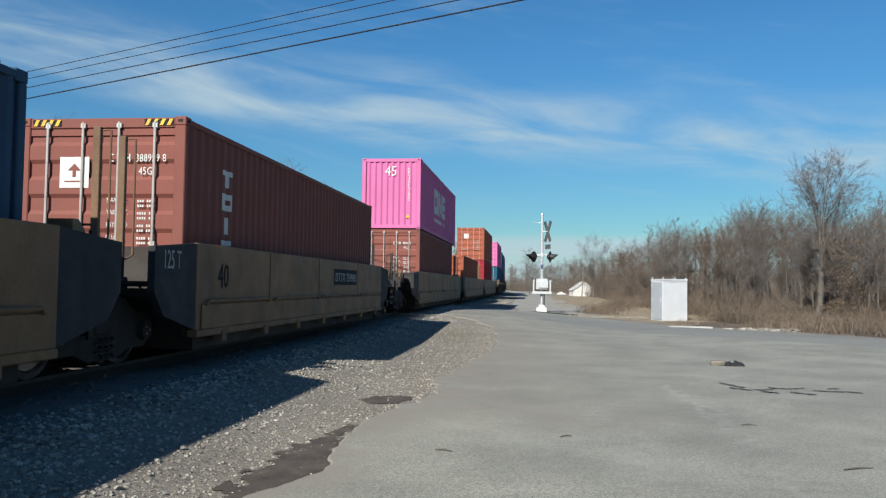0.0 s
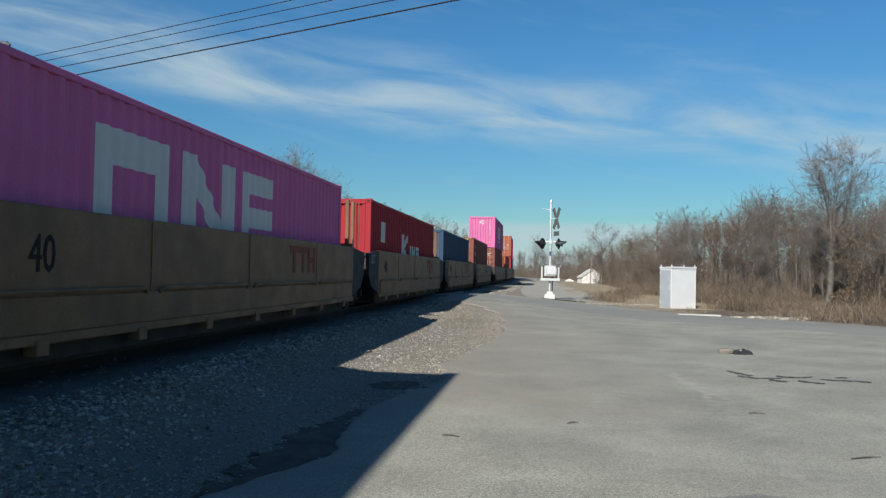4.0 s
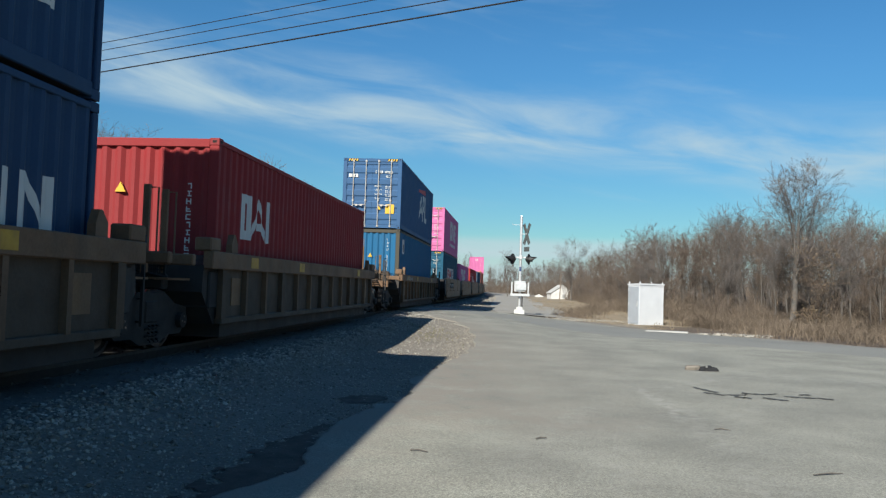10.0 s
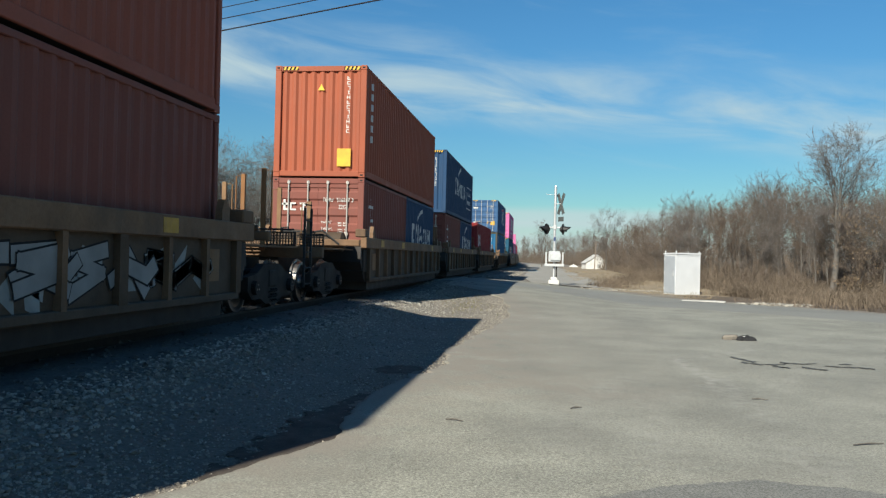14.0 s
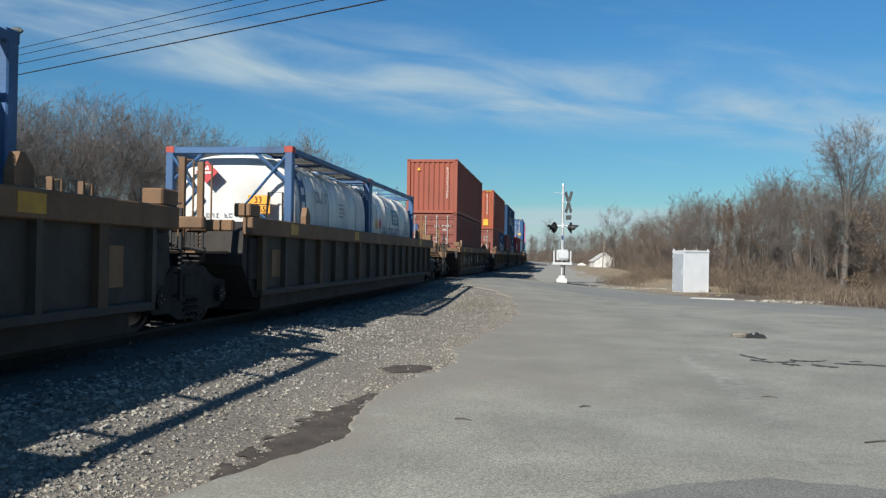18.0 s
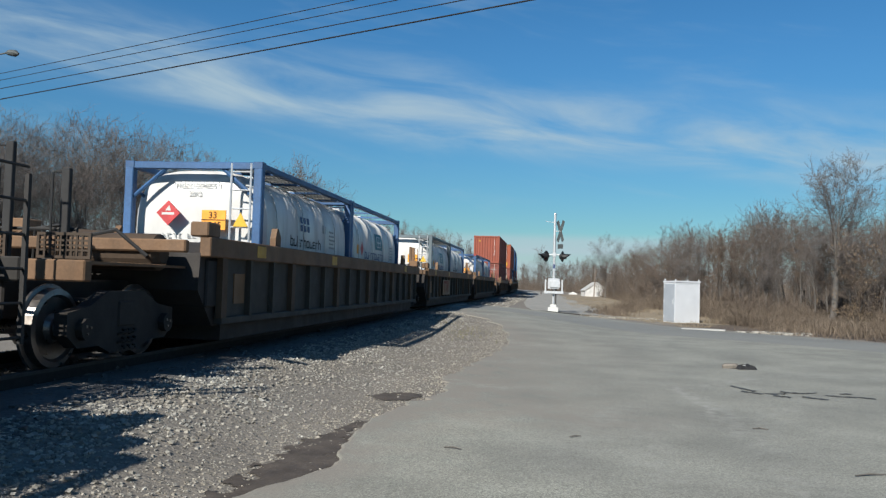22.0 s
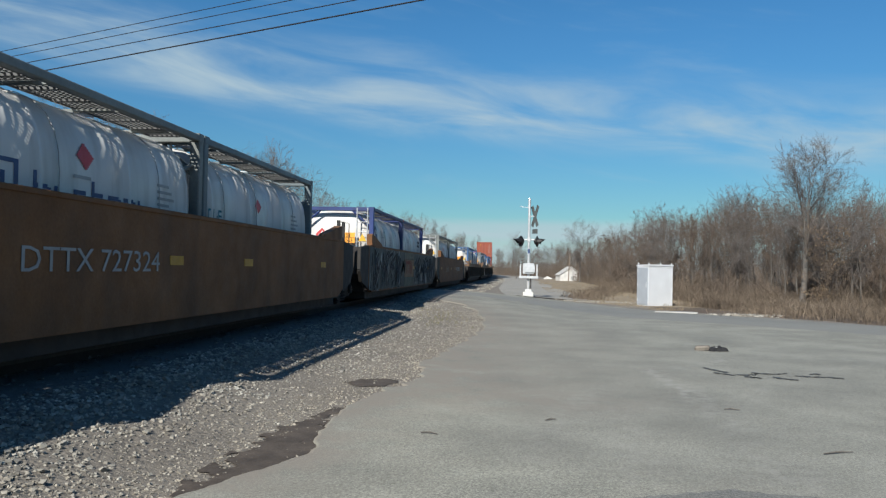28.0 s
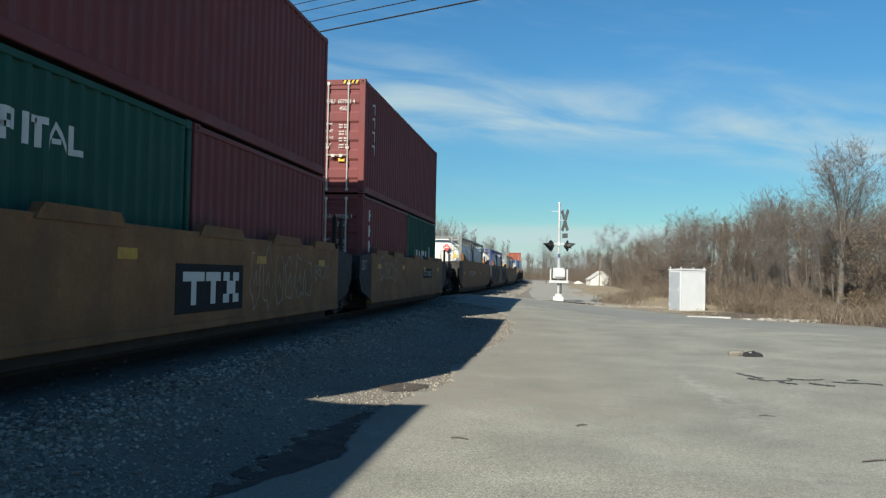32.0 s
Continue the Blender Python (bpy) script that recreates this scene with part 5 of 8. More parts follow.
WORDS = {"tan": "tan steel well car with long ledge rails and soot-stained sides", "tan_long": "long tan steel well car with stained sides",
         "ribbed": "brown ribbed steel well car with a tan top rail", "ribbed_long": "long dark ribbed well car with a brown top rail",
         "deep": "deep smooth-sided orange-brown well car, dusty", "ochre": "ochre smooth-sided well car with faded graffiti"}
UNIT = {}
for i, (s, style, coupled, wheel) in enumerate(CARS):
    front = (CARS[i - 1][0] - s) / 2 if i else 7.75
    rear = (s - CARS[i + 1][0]) / 2 if i + 1 < len(CARS) else 7.75
    if i and STYLES[CARS[i - 1][1]][3] != STYLES[style][3]:
        front += (STYLES[style][3] - STYLES[CARS[i - 1][1]][3]) / 2
    if i + 1 < len(CARS) and STYLES[CARS[i + 1][1]][3] != STYLES[style][3]:
        rear += (STYLES[style][3] - STYLES[CARS[i + 1][1]][3]) / 2
    u = well_car(style, rear, front, coupled, i == 0 or CARS[i - 1][2], wheel, WORDS[style])
    UNIT[s] = ride(u, s)

P_PINK = paint("magenta", (0.68, 0.18, 0.40), 0.12)
P_MAROON = paint("maroon", (0.215, 0.064, 0.064))
P_BROWNRED = paint("brown_red", (0.25, 0.085, 0.066))
P_BLUE = paint("navy_blue", (0.022, 0.066, 0.150), 0.2)
P_SKY = paint("bright_blue", (0.018, 0.138, 0.29), 0.45)
P_COBALT = paint("cobalt_blue", (0.048, 0.125, 0.265), 0.25)
P_STEELBLUE = paint("steel_blue", (0.034, 0.080, 0.145), 0.3)
P_DEEPTEAL = paint("deep_teal_blue", (0.015, 0.10, 0.17), 0.25)
P_RUSTY = paint("rusty_frame", (0.085, 0.078, 0.060), 0.6)
P_RED = paint("scarlet", (0.37, 0.022, 0.034), 0.15)
P_CRIMSON = paint("crimson", (0.30, 0.032, 0.035), 0.2)
P_RUSTORANGE = paint("rust_orange", (0.3872, 0.1074, 0.0581), 0.2)
P_TERRACOTTA = paint("terracotta", (0.35, 0.105, 0.070), 0.25)
P_GREEN = paint("sea_green", (0.014, 0.092, 0.070), 0.3)
L40, L45, L20 = 12.192, 13.716, 6.058


def mark_side(root, quads, L, mat=M_WHITE, label=""):
    part("marking", on_wall(quads, L - 0.0), mat, root, label)


def two_up(lower_h):
    return FLOOR_Z + lower_h + 0.02


# far cars already past the crossing
ride(container("dark brown steel container on the far end of the train", L40, LOW, P_MAROON), 130.5, FLOOR_Z)
ride(container("dark blue container stacked on a brown one", L40, LOW, P_BLUE), 130.5, two_up(LOW))
ride(container("navy blue steel container low in a well car", L40, LOW, P_BLUE), 115.0, FLOOR_Z)
ride(container("navy blue steel container stacked on another", L40, LOW, P_BLUE), 115.0, two_up(LOW))
ride(container("blue steel container under a magenta one", L40, HIGH, P_DEEPTEAL), 99.5, FLOOR_Z)
ride(container("bright magenta container stacked on a blue one", L40, HIGH, P_PINK), 99.5, two_up(HIGH))
ride(container("scarlet steel container low in a well car", L40, HIGH, P_RED), 76.7, FLOOR_Z)
c = ride(container("rust-orange container with white signs on its doors", L40, HIGH, P_RUSTORANGE), 76.7, two_up(HIGH))
door_text(c, L40, HIGH, "", "", M_WHITE)
c = ride(container("rust-orange container riding single in a well car", L40, LOW, P_RUSTORANGE), 57.2, FLOOR_Z)
door_text(c, L40, LOW, "", "")
c = ride(container("maroon container with zinc door bars under a magenta one", L40, HIGH, P_BROWNRED), 38.0, FLOOR_Z)
door_text(c, L40, HIGH, "388012", "45G1")
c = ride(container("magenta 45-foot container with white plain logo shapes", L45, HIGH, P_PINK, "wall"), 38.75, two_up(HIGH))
write("45", 0.42, M_WHITE, c, (-0.28, -L45 / 2 + 0.02, HIGH - 0.72), ON_REAR, 0.9)
part("marking", flat_marks([q for k in range(13) for q in glyphs(0.7, 1.15 + k * 0.105, 1, 0.115, 0.09, k, (4,) if k in (4, 11) else ())]), M_WHITE, c, m=Matrix.Translation((0, -L45 / 2 + 0.02, 0)) @ ON_REAR)
triangle_sign(c, L45, 0.70, 0.45)
mark_side(c, ring(4.4, 1.05, 1.35, 1.15, 0.36) + posts(6.0, 1.05, 1.35, 1.15, 0.36) + comb(7.6, 1.05, 1.1, 1.15, 0.30), L45)
mark_side(c, [bar(4.4 + 0.3 * k, 0.68, 4.62 + 0.3 * k, 0.84) for k in range(14)], L45)

# the run of tan cars
c = ride(container("faded brown-red container with zinc door bars and a white sign", L40, HIGH, P_BROWNRED), 16.34, FLOOR_Z)
stripes(c, L40, HIGH)
door_text(c, L40, HIGH, "388959 8", "45G1", M_WHITE)
part("marking", Shape().prism([(-0.48, HIGH - 0.74), (-0.29, HIGH - 0.74), (-0.385, HIGH - 0.64)], "y", -L40 / 2 + 0.001, -L40 / 2 + 0.005).box(-0.41, -0.36, -L40 / 2 + 0.001, -L40 / 2 + 0.005, HIGH - 0.83, HIGH - 0.74).box(-0.53, -0.24, -L40 / 2 + 0.001, -L40 / 2 + 0.005, HIGH - 0.90, HIGH - 0.88), P_BROWNRED, c)
mark_side(c, [q for k in range(6) for q in ([bar(1.35, 2.28 - 0.36 * k, 1.75, 2.36 - 0.36 * k), bar(1.50, 2.10 - 0.36 * k, 1.62, 2.28 - 0.36 * k)] if k in (0, 3) else
          ring(1.35, 2.10 - 0.36 * k, 0.40, 0.26, 0.09) if k in (1, 5) else [bar(1.50, 2.10 - 0.36 * k, 1.62, 2.36 - 0.36 * k)])], L40, label="column of white plain logo shapes")

c = ride(container("slate-blue container with rusty streaks and a white logo block", L40, LOW, P_STEELBLUE, "wall"), 0.78, FLOOR_Z)
part("marking", flat_marks([(-0.95, 1.66, -0.75, 1.95), (-0.68, 1.66, -0.50, 1.86), (-0.43, 1.66, -0.20, 1.86)]), M_WHITE, c, m=Matrix.Translation((0, -L40 / 2 + 0.03, 0)) @ ON_REAR)
part("marking", flat_marks([q for k in range(11) for q in glyphs(0.66, 0.8 + k * 0.13, 1, 0.115, 0.09, k, (4,) if k in (4, 11) else ())]), M_WHITE, c, m=Matrix.Translation((0, -L40 / 2 + 0.03, 0)) @ ON_REAR)

c = ride(container("scarlet container with white logo shapes on its side", L40, LOW, P_RED, "wall"), -14.70, FLOOR_Z)
mark_side(c, [bar(1.4, 1.45, 2.15, 2.05)] + [bar(4.9, 1.0, 5.25, 1.85), (5.25, 1.30, 1.55, 5.9, 1.62, 1.87), (5.25, 1.25, 1.45, 5.9, 0.98, 1.15)] +
          [bar(6.4, 1.0, 6.65, 1.5)] + posts(6.9, 1.0, 0.6, 0.5, 0.16) + comb(7.75, 1.0, 0.6, 0.5, 0.13) + [bar(4.5, 1.85, 4.62, 2.0)], L40)
rear_plate(c, L40, 0.3, 0.55, 0.5, 0.35, M_WHITE)

c = ride(container("dark magenta container with tall white logo shapes, riding single", L40, LOW, P_PINK, "doors"), -30.10, FLOOR_Z)
mark_side(c, ring(2.0, 0.72, 1.75, 1.45, 0.42) + posts(4.1, 0.72, 1.75, 1.45, 0.42) + comb(6.2, 0.72, 1.35, 1.45, 0.34), L40)

c = ride(container("deep blue container with a white and red logo panel", L40, HIGH, P_DEEPTEAL), -45.45, FLOOR_Z)
stripes(c, L40, HIGH)
door_text(c, L40, HIGH, "954413 1", "45G1", owner="ECNU")
part("sign_plate", Shape().prism([(-0.72 + 0.21 * math.cos(2 * math.pi * k / 20), HIGH - 0.74 + 0.12 * math.sin(2 * math.pi * k / 20)) for k in range(20)], "y", -L40 / 2 - 0.016, -L40 / 2 + 0.006), M_WHITE, c, "round white badge")
mark_side(c, [bar(3.5, 1.05, 8.6, 1.92)], L40)
part("marking", on_wall(comb(3.7, 1.14, 0.85, 0.68, 0.18) + posts(4.75, 1.14, 0.85, 0.68, 0.2) + wedge(5.75, 1.14, 0.85, 0.68, 0.24), L40, WIDE / 2 - 0.006), M_REDMARK, c)
part("marking", on_wall(ring(6.8, 1.14, 0.5, 0.68, 0.16)[:1] + ring(6.8, 1.14, 0.5, 0.68, 0.16)[2:] + comb(7.45, 1.14, 0.42, 0.68, 0.15) + [bar(8.05, 1.14, 8.2, 1.82)], L40, WIDE / 2 - 0.006), M_NAVYMARK, c)
c = ride(container("bright magenta container with white logo shapes and zinc door bars", L40, HIGH, P_PINK), -45.45, two_up(HIGH))
stripes(c, L40, HIGH)
door_text(c, L40, HIGH, "828278", "45G1")
triangle_sign(c, L40, -0.36, 1.20)
rear_plate(c, L40, -1.0, 0.80, 0.18, 0.30, M_GREY)
part("marking", flat_marks([(-0.96, 2.05, -0.94 + 0.18, 2.28), (-0.74, 2.05, -0.55, 2.28), (-0.50, 2.05, -0.34, 2.28)]), M_WHITE, c, m=Matrix.Translation((0, -L40 / 2 + 0.004, 0)) @ ON_REAR)
mark_side(c, ring(4.9, 1.05, 1.55, 1.35, 0.40) + posts(6.75, 1.05, 1.5, 1.35, 0.38) + comb(8.55, 1.05, 1.15, 1.35, 0.32), L40)
mark_side(c, [bar(4.9 + 0.32 * k, 0.60, 5.14 + 0.32 * k, 0.80) for k in range(14)], L40)

# ribbed cars
c = ride(container("bright blue dented container with rusty corner posts", L40, HIGH, P_SKY, "wall", trim=P_RUSTY), -65.07, FLOOR_Z)
write("I\nN\nK\nU\n \n6\n3\n3\n3\n5\n8\n \n1", 0.095, M_WHITE, c, (0.69, -L40 / 2 + 0.022, 2.42), ON_REAR, 0.9)
triangle_sign(c, L40, 0.02, 1.75)
mark_side(c, [bar(0.95, 1.95, 1.55, 2.55)], L40)
part("marking", on_wall([bar(1.1, 2.05, 1.35, 2.35)], L40, WIDE / 2 - 0.006), M_BLACKMARK, c)
c = ride(container("cobalt blue container with white logo shapes and yellow signs", L40, HIGH, P_COBALT), -65.07, two_up(HIGH))
stripes(c, L40, HIGH)
door_text(c, L40, HIGH, "480852", "45G1")
rear_plate(c, L40, 0.58, 0.62, 0.36, 0.38, M_YELLOW)
rear_plate(c, L40, -0.96, 0.62, 0.20, 0.30, M_WHITE)
triangle_sign(c, L40, 0.30, 0.78)
part("marking", flat_marks([(-0.98, 2.10, -0.86, 2.24), (-0.83, 2.10, -0.72, 2.24), (-0.69, 2.10, -0.60, 2.24)]), M_WHITE, c, m=Matrix.Translation((0, -L40 / 2 + 0.004, 0)) @ ON_REAR)
mark_side(c, wedge(6.3, 0.95, 1.1, 1.3, 0.36) + ring(7.5, 1.45, 0.8, 0.80, 0.26) + [bar(7.5, 0.95, 7.76, 1.5), bar(8.45, 0.95, 8.75, 2.25), bar(8.75, 0.95, 9.3, 1.2)], L40)
part("marking", on_wall([(5.9, 2.25, 2.35, 8.6, 2.35, 2.60)], L40, WIDE / 2 - 0.010), M_REDMARK, c)

c = ride(container("crimson container riding single in a ribbed car", L40, HIGH, P_CRIMSON, "wall"), -84.90, FLOOR_Z)
triangle_sign(c, L40, -0.4, 2.0)
part("marking", flat_marks([q for k in range(10) for q in glyphs(0.7, 0.95 + k * 0.125, 1, 0.115, 0.09, k, (4,) if k in (4, 11) else ())]), M_WHITE, c, m=Matrix.Translation((0, -L40 / 2 + 0.03, 0)) @ ON_REAR)
mark_side(c, ring(1.2, 1.35, 0.5, 0.8, 0.16) + wedge(1.8, 1.35, 0.7, 0.8, 0.2) + [bar(2.6, 1.35, 2.75, 2.15)], L40)


def arc_logo(y, z, k):
    """A swoosh over two groups of blocks."""
    top = [(y + 1.15 * k + 0.16 * k * i, z + (1.02 + 0.42 * math.sin(i / 9 * 1.5)) * k, z + (1.06 + 0.50 * math.sin(i / 9 * 1.5)) * k + 0.06 * k,
            y + 1.15 * k + 0.16 * k * (i + 1), z + (1.02 + 0.42 * math.sin((i + 1) / 9 * 1.5)) * k, z + (1.06 + 0.50 * math.sin((i + 1) / 9 * 1.5)) * k + 0.06 * k) for i in range(9)]
    letters = ring(y, z, 0.72 * k, 0.9 * k, 0.24 * k)[:1] + ring(y, z, 0.72 * k, 0.9 * k, 0.24 * k)[2:] + posts(y + 0.85 * k, z, 0.85 * k, 0.9 * k, 0.24 * k) + wedge(y + 1.8 * k, z, 0.8 * k, 0.9 * k, 0.26 * k)
    second = ring(y + 2.85 * k, z, 0.55 * k, 0.75 * k, 0.17 * k)[2:] + [bar(y + 2.85 * k, z, y + 3.02 * k, z + 0.75 * k)] + ring(y + 3.5 * k, z, 0.55 * k, 0.75 * k, 0.17 * k)[:3] + posts(y + 4.2 * k, z, 0.7 * k, 0.75 * k, 0.18 * k)
    return top + letters + second


c = ride(container("maroon twenty-foot container under a navy one", L20, LOW, P_BROWNRED), -100.75 - 3.07, FLOOR_Z)
door_text(c, L20, LOW, "516560", "22G1")
mark_side(c, [bar(0.86, 1.50, 0.95, 2.12), bar(0.74, 1.86, 1.14, 1.94), bar(0.95, 1.50, 1.14, 1.58)] + comb(0.78, 1.02, 0.36, 0.36, 0.08) + [bar(1.06, 1.2, 1.14, 1.3)] +
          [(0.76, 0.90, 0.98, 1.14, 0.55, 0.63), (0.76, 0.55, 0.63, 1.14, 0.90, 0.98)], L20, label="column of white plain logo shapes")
c = ride(container("navy twenty-foot container with white swoosh and blocks", L20, LOW, P_BLUE), -100.75 + 3.07, FLOOR_Z)
mark_side(c, arc_logo(1.25, 1.02, 0.82), L20)
c = ride(container("navy blue container with white swoosh logo and a framed panel", L40, HIGH, P_BLUE, "wall"), -100.75, two_up(LOW))
stripes(c, L40, HIGH)
rear_plate(c, L40, -0.02, 0.42, 0.34, 0.36, M_YELLOW)
triangle_sign(c, L40, 0.14, 2.05)
part("marking", flat_marks([q for k in range(11) for q in glyphs(0.68, 1.25 + k * 0.12, 1, 0.115, 0.09, k, (4,) if k in (4, 11) else ())]), M_WHITE, c, m=Matrix.Translation((0, -L40 / 2 + 0.03, 0)) @ ON_REAR)
mark_side(c, arc_logo(3.6, 1.15, 0.95), L40)
mark_side(c, [bar(8.9, 0.75, 9.0, 2.0), bar(11.2, 0.75, 11.3, 2.0), bar(9.0, 0.75, 11.2, 0.80), bar(9.0, 1.95, 11.2, 2.0)] + [bar(9.2 + 0.28 * k, 1.5, 9.4 + 0.28 * k, 1.72) for k in range(7)] +
          [bar(9.4 + 0.28 * k, 1.02, 9.6 + 0.28 * k, 1.24) for k in range(6)], L40)

c = ride(container("maroon twenty-foot container with zinc bars and white serial lettering", L20, LOW, P_BROWNRED), -116.70 - 3.07, FLOOR_Z)
door_text(c, L20, LOW, "516567 3", "22G1", owner="TEMU")
part("marking", flat_marks([(-0.92, 1.74, -0.86, 2.02), (-0.98, 1.88, -0.78, 1.93), (-0.86, 1.74, -0.79, 1.79)] + glyphs(-0.74, 1.74, 2, 0.22, 0.20, 0) + [(-0.46, 1.74, -0.41, 1.82), (-0.36, 1.86, -0.31, 1.94)]), M_WHITE, c, m=Matrix.Translation((0, -L20 / 2 + 0.004, 0)) @ ON_REAR)
mark_side(c, [bar(0.86, 1.50, 0.95, 2.12), bar(0.74, 1.86, 1.14, 1.94), bar(0.95, 1.50, 1.14, 1.58)] + comb(0.78, 1.02, 0.36, 0.36, 0.08) + [bar(1.06, 1.2, 1.14, 1.3)] +
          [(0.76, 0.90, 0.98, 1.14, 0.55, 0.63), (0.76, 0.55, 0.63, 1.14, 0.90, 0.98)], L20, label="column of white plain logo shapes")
c = ride(container("navy twenty-foot container with white swoosh and blocks", L20, LOW, P_BLUE), -116.70 + 3.07, FLOOR_Z)
mark_side(c, arc_logo(1.25, 1.02, 0.82), L20)
c = ride(container("rust-orange container with a yellow sign on its blank end", L40, HIGH, P_RUSTORANGE, "wall"), -116.70, two_up(LOW))
stripes(c, L40, HIGH)
rear_plate(c, L40, 0.48, 0.28, 0.36, 0.46, M_YELLOW)
triangle_sign(c, L40, 0.02, 2.25)
part("marking", flat_marks([q for k in range(12) for q in glyphs(0.7, 1.15 + k * 0.125, 1, 0.115, 0.09, k, (4,) if k in (4, 11) else ())]), M_WHITE, c, m=Matrix.Translation((0, -L40 / 2 + 0.03, 0)) @ ON_REAR)
mark_side(c, [bar(0.75, 1.0 + 0.28 * k, 0.98, 1.18 + 0.28 * k) for k in range(6)], L40)

c = ride(container("brown-red container with small white weight lines", L40, LOW, P_BROWNRED), -137.90, FLOOR_Z)
door_text(c, L40, LOW, "453828 0", "42G1", owner="TSCU")
rear_plate(c, L40, -0.98, 1.75, 0.34, 0.36, M_NAVYMARK)
triangle_sign(c, L40, -0.36, 1.85)
c = ride(container("terracotta container with a blank corrugated end", L40, LOW, P_TERRACOTTA, "wall"), -137.90, two_up(LOW))
part("marking", flat_marks([q for k in range(12) for q in glyphs(0.7, 0.75 + k * 0.125, 1, 0.115, 0.09, k, (4,) if k in (4, 11) else ())]), M_WHITE, c, m=Matrix.Translation((0, -L40 / 2 + 0.03, 0)) @ ON_REAR)
triangle_sign(c, L40, -0.65, 2.05)

# tanks: two to a car
F_BLUE = dirty("tank_frame_blue", (0.06, 0.15, 0.33), 0.5, 0.3)
F_NAVY = dirty("tank_frame_navy", (0.03, 0.06, 0.22), 0.5, 0.3)
F_GREY = dirty("tank_frame_grey", (0.24, 0.26, 0.25), 0.5, 0.4)
F_SLATE = dirty("tank_frame_slate", (0.16, 0.20, 0.22), 0.5, 0.4)


def lines(y, a, n, w=0.5):
    return [(y, a - 4.0 * k, y + w * (0.7 + 0.3 * ((k * 7) % 3) / 2), a - 4.0 * k + 1.8) for k in range(n)]


def words(y, a, n, w=0.20, h=6.0, tall=()):
    """Thin strokes in the size of letters, on the flank."""
    out = []
    for k in range(n):
        p, hh, t = y + k * w * 1.18, h * (1.45 if k in tall else 1.0), 0.2 * w
        kind = (k * 3) % 5
        out.append((p, a, p + t, a + hh))
        if kind in (0, 2, 3):
            out.append((p + w - t, a, p + w, a + h * (0.9 if kind != 3 else 0.5)))
        if kind in (0, 1, 2, 4):
            out.append((p + t, a + h * 0.82, p + w - t, a + h))
        if kind in (0, 1, 3):
            out.append((p + t, a, p + w - t, a + h * 0.18))
        if kind == 1:
            out.append((p + t, a + h * 0.42, p + w - t, a + h * 0.58))
    return out


LOGO_TEAL = [(on_tank([(2.86, 11, 3.76, 31)]), M_TEALMARK), (on_tank([(3.05, 19.6, 3.6, 21.4), (3.27, 14, 3.33, 28), (3.1, 14, 3.5, 15.2), (3.1, 26.5, 3.5, 27.7), (3.05, 15, 3.11, 27), (3.5, 15, 3.56, 27)], 0.009), M_WHITE),
             (on_tank(words(1.6, -3, 10, 0.2, 9, (0,))), M_NAVYMARK), (on_tank(tank_diamond(1.30, 8)), M_REDMARK), (on_tank(lines(4.85, 16, 5)), M_GREY), (on_tank([(0.75, 2, 1.0, 13)]), M_PLACARD)]
LOGO_GLOBE = [(on_tank([(2.3 + 0.22 * k, 14 + 7 * j, 2.44 + 0.22 * k, 19.5 + 7 * j) for k in range(3) for j in range(2)]), M_NAVYMARK), (on_tank(words(1.7, -1, 10, 0.17, 7, (0, 2, 4, 9))), M_BLACKMARK),
              (on_tank([(3.8, 16, 4.05, 24)]), M_GREY), (on_tank(lines(4.3, 18, 5)), M_GREY)]
LOGO_STRIPE = [(on_tank([(0.62, -8, 0.98, 52)]), M_NAVYMARK), (on_tank([(0.70, 34 - 12 * k, 0.90, 40 - 12 * k) for k in range(3)], 0.009), M_WHITE),
               (on_tank(words(1.6, 18, 4, 0.2, 10)), M_GREY), (on_tank(lines(3.3, 20, 4, 0.5)), M_GREY)]
LOGO_SCRIPT = [(on_tank([(1.15, -3, 1.22, 16), (1.75, -3, 1.82, 16), (1.22, 14, 1.75, 16), (1.35, -3, 1.42, 10), (1.55, -3, 1.62, 10)]), M_NAVYMARK), (on_tank(words(2.05, -6, 7, 0.30, 13, (0, 3))), M_NAVYMARK),
               (on_tank(tank_diamond(3.0, 24, 7.0)), M_REDMARK), (on_tank(lines(2.75, 13, 1, 0.5)), M_GREY), (on_tank(lines(4.7, 18, 6)), M_GREY)]
LOGO_BAND = [(on_tank(words(0.3, 2, 3, 0.17, 9)), M_TEALMARK), (on_tank([(0.5, -8, 0.85, 0)]), M_TEALMARK), (on_tank(tank_diamond(2.6, 20, 6.0)), M_REDMARK), (on_tank(lines(4.6, 18, 5)), M_GREY)]
LOGO_NUMBER = [(on_tank(lines(1.4, 24, 2, 0.6)), M_GREY), (on_tank([(4.55, 8 - 4.0 * k, 5.1 - 0.1 * k, 9.4 - 4.0 * k) for k in range(3)]), M_GREY)]
RED_CORNER = material("red_corner_paint", (0.34, 0.05, 0.03), 0.6, second=(0.24, 0.04, 0.03), scale=6)
